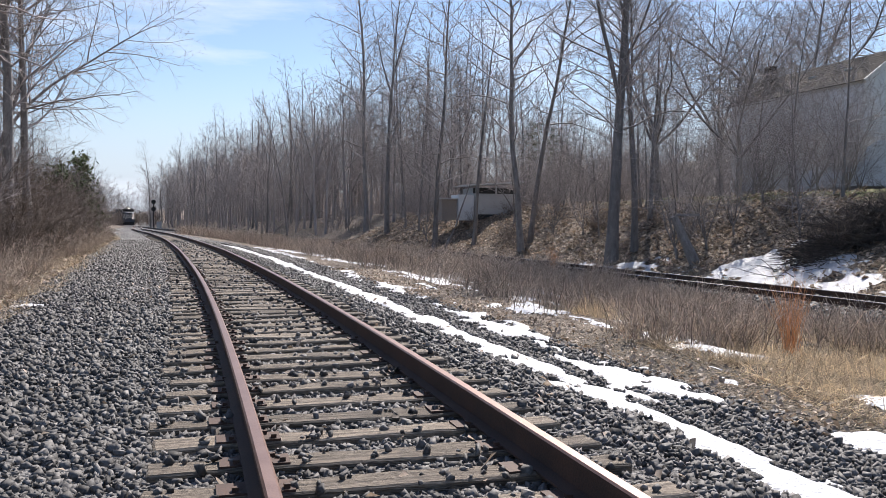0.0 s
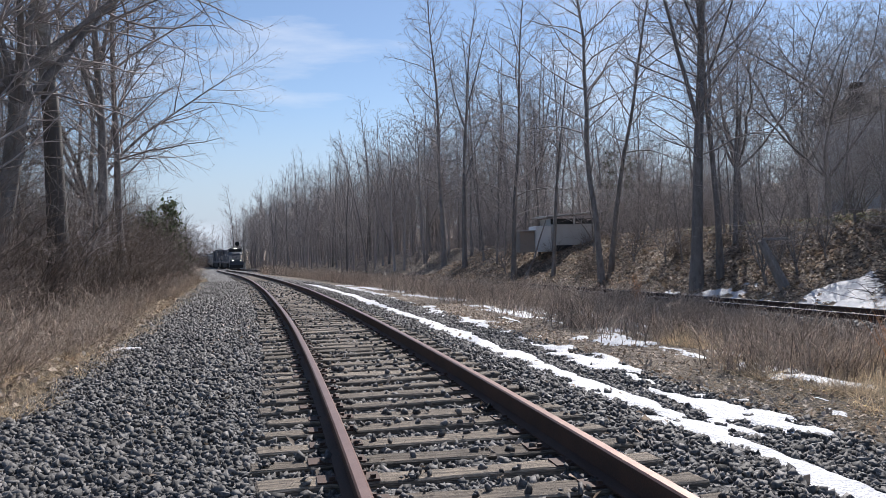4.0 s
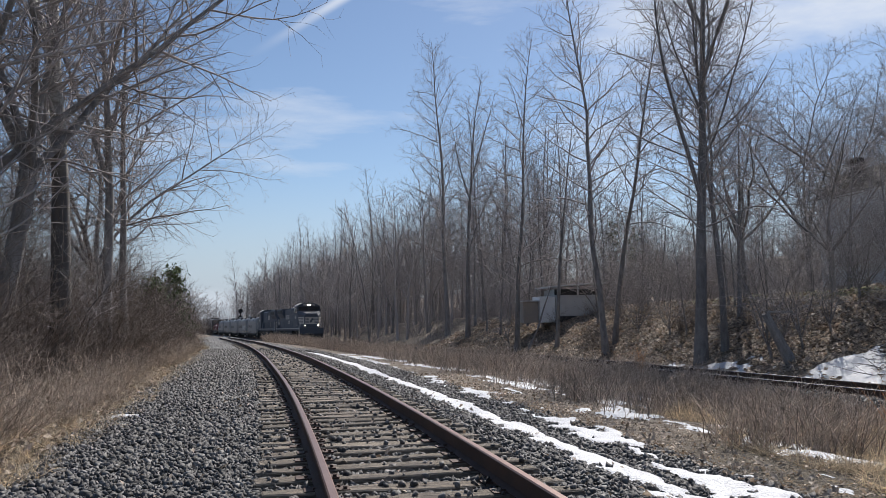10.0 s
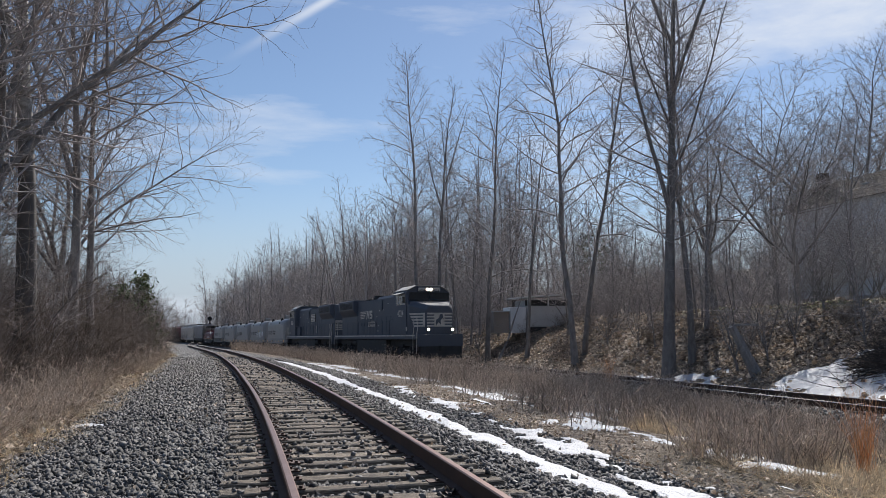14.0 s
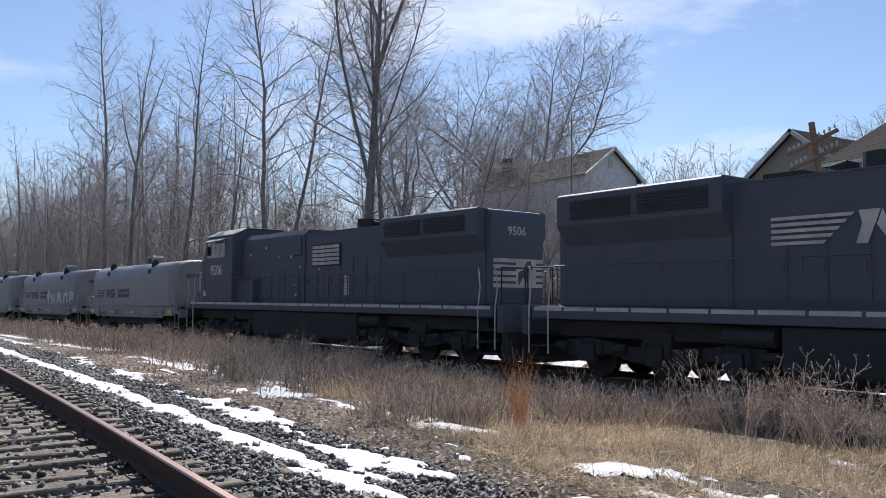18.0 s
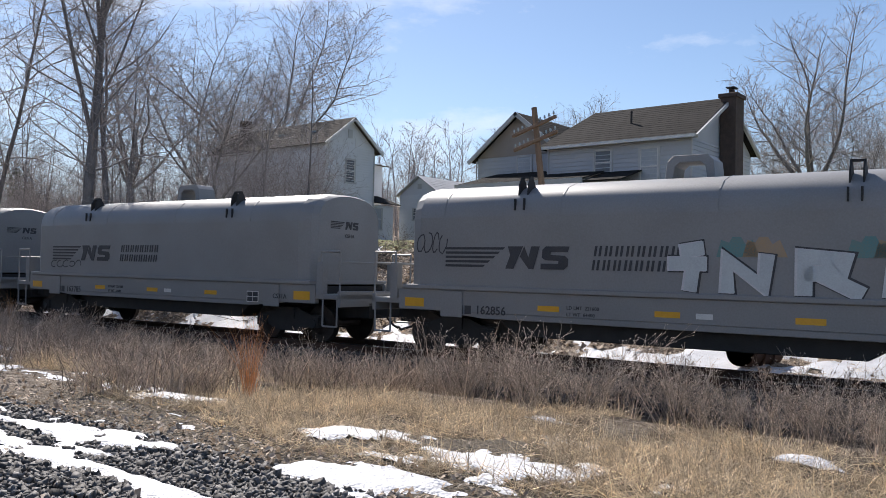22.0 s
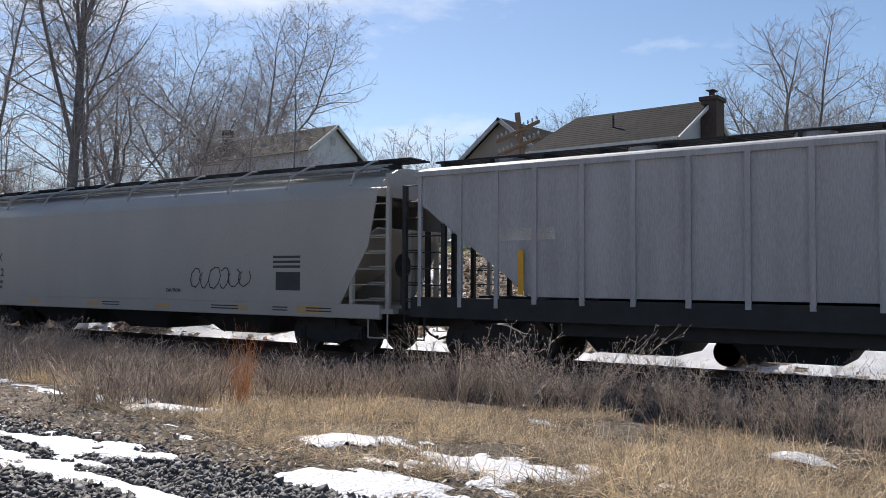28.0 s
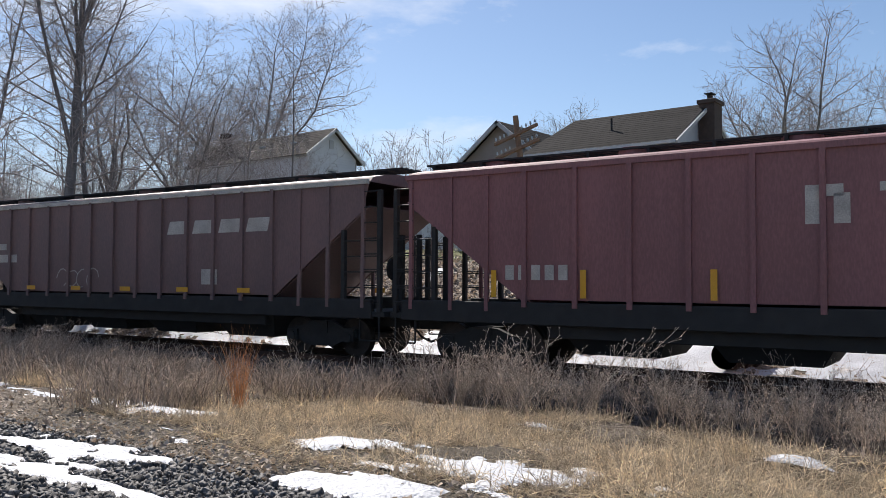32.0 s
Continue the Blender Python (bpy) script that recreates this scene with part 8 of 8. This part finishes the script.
def brush_pile():
    """Branches heaped on the snowy bank, their shade put into a dark colour."""
    r = np.random.RandomState(64)
    n = 1500
    t = r.uniform(0, 1, n)
    x, y = 20.4 + 3.6 * t + r.normal(0, 0.75, n), 24.6 - 0.9 * t + r.normal(0, 0.55, n)
    core = np.exp(-((x - 22.2) / 2.0) ** 2 - ((y - 24.1) / 1.1) ** 2)
    z = land(x, y) + r.uniform(-0.05, 0.85, n) * core
    way = np.stack([r.normal(0, 1, n), r.normal(0, 1, n), r.normal(0.12, 0.35, n)], -1)
    P = shoots(r, np.stack([x, y, z], -1), way, r.uniform(0.5, 1.5, n), 3, 0.16, -0.03)
    P2, R2 = ramify(r, P, np.full((n, 4), 0.012), 0.28, 0.2, 1.0, lambda q: 50 - 10 * q, lambda s_, q: s_ * 0.4, 2, 0.15, 0.0, 0.006, 4)
    ob = fast_mesh("brush_pile", *joined([tubes(P, np.repeat(np.array([[0.016, 0.013, 0.010, 0.006]]), n, 0), 3), tubes(P2, R2, 3)]), SHADED_BRUSH)
    return tagged(ob, "heap of branches on the snowy bank, coloured dark for its shade", "brush pile", kind="stuff")


brush_pile()


def spread_copies(name, protos_, px_, py_, scale, seed, material, label, category, tilt=0.15):
    """Joins many small plants into one mass."""
    r = np.random.RandomState(seed)
    Vs, Fs, at = [], [], 0
    pick = r.randint(0, len(protos_), len(px_))
    pz = land(px_, py_)
    for k, (V, F) in enumerate(protos_):
        sel = np.where(pick == k)[0]
        if not len(sel):
            continue
        a = r.uniform(0, 6.283, len(sel))
        c, s = np.cos(a), np.sin(a)
        tx, ty = r.normal(0, tilt, len(sel)), r.normal(0, tilt, len(sel))
        P = V[None] * scale[sel][:, None, None]
        X = P[..., 0] * c[:, None] - P[..., 1] * s[:, None] + P[..., 2] * tx[:, None] + px_[sel][:, None]
        Y = P[..., 0] * s[:, None] + P[..., 1] * c[:, None] + P[..., 2] * ty[:, None] + py_[sel][:, None]
        Z = P[..., 2] + pz[sel][:, None]
        Vs.append(np.stack([X, Y, Z], -1).reshape(-1, 3))
        n = len(V)
        Fs.append((F[None] + n * np.arange(len(sel))[:, None, None]).reshape(-1, 4) + at)
        at += n * len(sel)
    return tagged(fast_mesh(name, np.concatenate(Vs), np.concatenate(Fs), material), label, category, kind="stuff")


def weed_proto(seed, high):
    """A dry weed: leaning wiry stems, forked sprays and small seed heads."""
    r = np.random.RandomState(seed)
    k = r.randint(3, 6)
    L = high * r.uniform(0.6, 1.1, k)
    P = shoots(r, np.concatenate([r.normal(0, 0.08, (k, 2)), np.full((k, 1), -0.03)], 1), np.concatenate([r.normal(0, 0.28, (k, 2)), np.ones((k, 1))], 1), L, 5, 0.07, 0.0)
    R = np.repeat(np.linspace(0.0065, 0.0036, 6)[None], k, 0)
    P2, R2 = ramify(r, P, R, 0.085, 0.3, 1.0, lambda q: 44 - 12 * q, lambda z, q: z * 0.34 * (1.2 - 0.9 * q) + 0.04, 2, 0.10, 0.06, 0.0031, 9)
    P3, R3 = ramify(r, P2, R2, 0.085, 0.35, 1.0, lambda q: 38 + 0 * q, lambda z, q: z * 0.35 + 0.02, 1, 0.08, 0.0, 0.0027, 3)
    tips = np.concatenate([P2[:, -1], P3[:, -1]])
    heads = tips[:, None] + np.array([[0, 0, -0.006], [0, 0, 0.008]])[None]
    return joined([tubes(P, R, 3), tubes(P2, R2, 3), tubes(P3, R3, 3), tubes(heads, np.repeat(np.array([[0.0105, 0.0045]]), len(tips), 0), 3)])


def wisp_proto(seed):
    """A low tuft of bare wiry stems."""
    r = np.random.RandomState(seed)
    k = 7
    P = shoots(r, np.concatenate([r.normal(0, 0.16, (k, 2)), np.full((k, 1), -0.02)], 1), np.concatenate([r.normal(0, 0.35, (k, 2)), np.ones((k, 1))], 1), 0.5 * r.uniform(0.5, 1.15, k), 3, 0.12, 0.0)
    R = np.repeat(np.linspace(0.0065, 0.0038, 4)[None], k, 0)
    P2, R2 = ramify(r, P, R, 0.14, 0.35, 1.0, lambda q: 42 + 0 * q, lambda z, q: z * 0.3, 1, 0.1, 0.0, 0.0036, 3)
    return joined([tubes(P, R, 3), tubes(P2, R2, 3)])


def blade_proto(seed, blades, high, flop, spot=0.07):
    r = np.random.RandomState(seed)
    a = r.uniform(0, 6.283, blades)
    f = flop * r.uniform(0, 1.3, blades)
    P = shoots(r, np.concatenate([r.normal(0, spot, (blades, 2)), np.full((blades, 1), -0.01)], 1), np.stack([np.sin(a) * f, np.cos(a) * f, np.ones(blades)], -1), high * r.uniform(0.4, 1.0, blades), 3, 0.18, -0.16 if flop > 0.3 else -0.02)
    return tubes(P, np.repeat(np.array([[0.0034, 0.003, 0.0024, 0.0012]]), blades, 0), 3)


def field():
    r = np.random.RandomState(50)
    tall = [weed_proto(200 + k, 1.2) for k in range(7)]
    n = 1250
    y = -3 + r.uniform(0, 1, n) ** 1.3 * 44
    lo, hi = side_x(y) + 5.4, main_x(y) - 2.5
    x = lo + r.beta(2.4, 1.3, n) * (hi - lo)
    depth = (x - side_x(y)) / np.maximum(1, main_x(y) - side_x(y))
    open_ = step(x - 0.58 * y, -1.0, 2.0) * step(y, 8.5, 12)
    ok = (hi - lo > 1.0) & (x > 5.2) & (depth > 0.56 - 0.26 * step(y, 8, 15) + 0.16 * (vnoise(x, y, 2.0, 91) - 0.5)) & (r.uniform(0, 1, n) > 0.6 * open_)
    x, y, open_ = x[ok], y[ok], open_[ok]
    spread_copies("weeds", tall, x, y, r.uniform(0.5, 0.95, len(x)) * (1 - 0.12 * step(y, 8, 16)) * (1 - 0.55 * open_) * (0.5 + 0.95 * vnoise(x, y, 1.1, 88)), 51, GREY_STEM, "tall dry grey weeds with seed heads between the tracks", "weeds", 0.3)
    wisps = [wisp_proto(215 + k) for k in range(6)]
    n = 2900
    y = 9.5 + r.uniform(0, 1, n) ** 1.9 * 110
    lo, hi = side_x(y) + 4.0 + 1.2 * vnoise(y, y * 0, 2.5, 19), main_x(y) - 1.9
    x = lo + r.uniform(0, 1, n) * (hi - lo)
    ok = (hi - lo > 0.8) & (vnoise(x, y, 1.3, 93) > 0.36)
    spread_copies("weeds", wisps, x[ok], y[ok], r.uniform(0.6, 1.25, ok.sum()) * (1 + 0.012 * y[ok]), 58, GREY_STEM, "low wiry dead weeds between the tracks", "weeds", 0.25)
    straw = [blade_proto(230 + k, 20, 0.38, 2.6, 0.10) for k in range(6)]
    n = 4600
    y = -1.5 + r.uniform(0, 1, n) ** 1.25 * 17
    lo, hi = side_x(y) + 3.7 + 0.9 * vnoise(y, y * 0, 3, 9) + 0.12 * np.clip(y - 6, 0, 20), main_x(y) - 5.0 - 0.25 * np.clip(y - 7, 0, 12)
    x = lo + r.beta(1.1, 1.35, n) * (hi - lo)
    ok = (hi > lo) & (snow_cover(x, y) < 0.1 * r.uniform(0, 1, n)) & (vnoise(x, y, 0.9, 77) > 0.40 + 0.16 * step(y, 7, 13))
    x, y = x[ok], y[ok]
    spread_copies("straw_grass", straw, x, y, r.uniform(0.5, 1.1, len(x)), 52, STRAW, "matted pale straw grass between the tracks", "grass")
    n = 900
    y = 8 + r.uniform(0, 1, n) ** 1.5 * 60
    x = side_x(y) - r.uniform(3.3, 4.8, n)
    spread_copies("straw_grass", straw, x, y, r.uniform(0.4, 0.9, n), 53, STRAW, "dry yellow grass at the foot of the brush", "grass")
    n = 900
    y = -4 + r.uniform(0, 1, n) * 30
    x = main_x(y) + 2.6 + r.beta(1.2, 1.8, n) * 6.0
    ok = (vnoise(x, y, 1.4, 61) > 0.48) & (snow_cover(x, y) < 0.12)
    spread_copies("straw_grass", straw, x[ok], y[ok], r.uniform(0.5, 1.0, ok.sum()), 59, STRAW, "dry grass tufts poking through snow beyond the main track", "grass")
    tuft = [blade_proto(260 + k, 75, 1.35, 0.05, 0.07) for k in range(2)]
    for x, y, s in ((7.22, 9.05, 0.95), (12.4, 28.6, 0.95)):
        V, F = tuft[0] if s == 0.95 and x < 10 else tuft[1]
        ob = fast_mesh("bluestem_tuft", V * s * np.array([0.8, 0.8, 1.0]), F, ORANGE)
        ob.matrix_basis = pose(x, y, float(land(x, y)))
        tagged(ob, "upright tuft of orange bluestem grass", "grass", "orange grass tufts")
    # dead leaves on the bank and at the field's edge
    n = 30000
    y = r.uniform(8, 75, n)
    b = 2.8 + r.beta(1.3, 1.6, n) * 10.5
    x = main_x(y) + b
    ok = snow_cover(x, y) < 0.05
    leaves("leaf_litter", x[ok], y[ok], 0.075, 54, "brown dead leaves covering the bank")
    n = 5000
    y = 3 + r.uniform(0, 1, n) * 22
    x = side_x(y) + 3.2 + r.exponential(0.7, n)
    ok = snow_cover(x, y) < 0.0
    x, y = x[ok], y[ok]
    leaves("leaf_litter", x, y, 0.026, 55, "dead leaves among the snow and stones")
    n = 5000
    y = 5 + r.uniform(0, 1, n) ** 1.4 * 60
    x = side_x(y) - 3.6 - r.exponential(1.4, n)
    leaves("leaf_litter", x, y, 0.05, 56, "dead leaves beneath the brush")
    n = 260
    y = 3 + r.uniform(0, 1, n) * 16
    x = side_x(y) + r.uniform(-2.5, 2.2, n)
    leaves("fallen_leaves", x, y, 0.03, 57, "stray fallen leaves on the ballast", 0.03)


def leaves(name, x, y, size, seed, label, lift=0.015):
    r = np.random.RandomState(seed)
    n = len(x)
    z = land(x, y) + lift
    a, t1, t2 = r.uniform(0, 6.283, n), r.normal(0, 0.55, n), r.normal(0, 0.55, n)
    s = size * r.uniform(0.6, 1.5, n)
    u = np.stack([np.cos(a), np.sin(a), t1], -1) * s[:, None]
    v = np.stack([-np.sin(a), np.cos(a), t2], -1) * s[:, None] * 0.6
    c = np.stack([x, y, z + s * 0.35], -1)
    bend = np.array([0, 0, 1.0])[None] * s[:, None] * 0.3
    V = np.stack([c - u, c - v + bend, c + u, c + v + bend], 1).reshape(-1, 3)
    F = np.array([[0, 1, 2], [0, 2, 3]])[None] + 4 * np.arange(n)[:, None, None]
    return tagged(fast_mesh(name, V, F.reshape(-1, 3), LEAF), label, "leaves", kind="stuff")


field()


def evergreen(at, high, wide, seed):
    r = np.random.RandomState(seed)
    th = new("evergreen_tree")
    th.matrix_basis = pose(at[0], at[1], float(land(*at)))
    p = shoots(r, np.array([[0, 0, -0.2]]), np.array([[0, 0, 1.0]]), np.array([high]), 8, 0.03, 0.02)
    limbs, V = [tubes(p, 0.12 * np.linspace(1, 0.1, 9)[None], 6)], []
    for _ in range(64):
        f = r.uniform(0.04, 0.98) ** 1.2
        a = r.uniform(0, 6.283)
        ln = wide * (1.05 - 0.75 * f) * r.uniform(0.4, 1.2)
        q = shoots(r, np.array([[0, 0, high * f]]), np.array([[math.sin(a), math.cos(a), 0.25]]), np.array([ln]), 4, 0.15, 0.05)
        limbs.append(tubes(q, 0.02 * np.linspace(1, 0.3, 5)[None], 3))
        q = q[0]
        m = 24
        k = r.randint(1, 5, m)
        c = q[k] + r.normal(0, 0.13, (m, 3))
        V.append(c)
    C = np.concatenate(V)
    n = len(C)
    d1, d2 = r.normal(0, 0.09, (n, 3)), r.normal(0, 0.035, (n, 3))
    P = np.stack([C - d1, C - d2, C + d1, C + d2], 1).reshape(-1, 3)
    Q = np.array([[0, 1, 2, 3]])[None] + 4 * np.arange(n)[:, None, None]
    fast_mesh("trunk", *joined(limbs), BARK, th, True)
    fast_mesh("crown", P, Q.reshape(-1, 4), NEEDLE, th)
    return tagged(th, "dark green evergreen at the edge of the brush", "tree", "evergreens")




def undergrowth():
    """Leafless brush that fills the woods behind the bank."""
    r = np.random.RandomState(71)

    def proto(seed):
        q = np.random.RandomState(seed)
        k = 15
        a = q.uniform(0, 6.283, k)
        P = shoots(q, np.stack([np.sin(a) * 0.5, np.cos(a) * 0.5, np.full(k, -0.1)], -1), np.stack([np.sin(a) * 0.4, np.cos(a) * 0.4, np.ones(k)], -1), 3.4 * q.uniform(0.5, 1.1, k), 4, 0.2, 0.0)
        R = np.repeat(np.linspace(0.022, 0.010, 5)[None], k, 0)
        own, _, base, way, _ = offshoots(q, P, R, 7, 0.15, 1.0, 0.6, 0.1)
        P2 = shoots(q, base, way, q.uniform(0.4, 1.2, len(own)), 2, 0.2, 0.0)
        return joined([tubes(P, R, 3), tubes(P2, np.repeat(np.array([[0.011, 0.009, 0.006]]), len(P2), 0), 3)])

    kinds = [proto(300 + k) for k in range(6)]
    n = 560
    y = 52 + r.uniform(0, 1, n) ** 1.2 * 190
    x = main_x(y) + np.interp(y, (52, 66, 80), (14, 10, 6)) + r.uniform(0, 1, n) * np.interp(y, (48, 75, 240), (10, 40, 60))
    spread_copies("undergrowth", kinds, x, y, r.uniform(0.4, 0.9, n), 72, TWIG, "grey-brown leafless undergrowth among the bank trees", "undergrowth")
    def far_tree(seed, high, wide):
        q = np.random.RandomState(seed)
        P = shoots(q, np.array([[0, 0, -0.3]]), np.array([[0, 0, 1.0]]), np.array([high]), 7, 0.06, 0.03)
        R = 0.13 * (1 - np.linspace(0, 1, 8) * 0.9)[None]
        _, f, base, _, pr = offshoots(q, P, R, 17, 0.2, 0.97, 0.1, 0)
        a = q.uniform(0, 6.283, 17)
        L1 = wide * (1.2 - 0.8 * f) * q.uniform(0.6, 1.1, 17)
        P1 = shoots(q, base, np.stack([np.sin(a), np.cos(a), q.uniform(0.5, 1.3, 17)], -1), L1, 4, 0.17, 0.06)
        R1 = np.repeat(np.array([[0.032, 0.026, 0.021, 0.017, 0.012]]), 17, 0)
        own, _, base, way, _ = offshoots(q, P1, R1, 7, 0.15, 1.0, 0.45, 0.15)
        P2 = shoots(q, base, way, L1[own] * q.uniform(0.25, 0.6, len(own)), 2, 0.2, 0.04)
        return joined([tubes(P, R, 5), tubes(P1, R1, 3), tubes(P2, np.repeat(np.array([[0.016, 0.013, 0.009]]), len(P2), 0), 3)])

    tall = [far_tree(330 + k, 13.0, 4.6) for k in range(7)]
    a, d = np.radians(r.uniform(10, 90, 210)), r.uniform(84, 150, 210)
    spread_copies("distant_woods", tall, d * np.sin(a), d * np.cos(a), r.uniform(0.6, 0.95, 210), 74, TWIG, "bare grey trees of the distant woods", "trees", 0.03)
    y = 84 + r.uniform(0, 1, 380) * 170
    x = main_x(y) + r.uniform(4.5, 30, 380)
    spread_copies("distant_woods", tall, x, y, r.uniform(0.65, 1.3, 380), 75, TWIG, "slim bare trees along the curving track", "trees", 0.03)
    x, y = -34 + r.uniform(-45, 20, 110), 248 + r.uniform(0, 80, 110)
    spread_copies("distant_woods", tall, x, y, r.uniform(0.7, 1.1, 110), 76, TWIG, "bare trees closing the far bend", "trees", 0.03)
    spread_copies("undergrowth", kinds, -32 + r.uniform(-40, 20, 160), 240 + r.uniform(0, 50, 160), r.uniform(0.9, 1.8, 160), 77, BRUSH, "leafless brush at the far bend", "undergrowth")
    a, d = np.radians(r.uniform(14, 88, 420)), r.uniform(78, 150, 420)
    x, y = d * np.sin(a), d * np.cos(a)
    spread_copies("undergrowth", kinds, x, y, r.uniform(0.9, 1.7, 420), 73, TWIG, "leafless undergrowth on the wooded rise", "undergrowth")


undergrowth()

evergreen((-7.1, 53.0), 5.0, 1.7, 3)
evergreen((-7.4, 57.0), 5.6, 1.8, 4)
evergreen((-7.5, 49.0), 4.4, 1.6, 7)
evergreen((31.5, 78.0), 9.0, 2.4, 5)
evergreen((34.5, 80.0), 8.0, 2.4, 6)

motions()
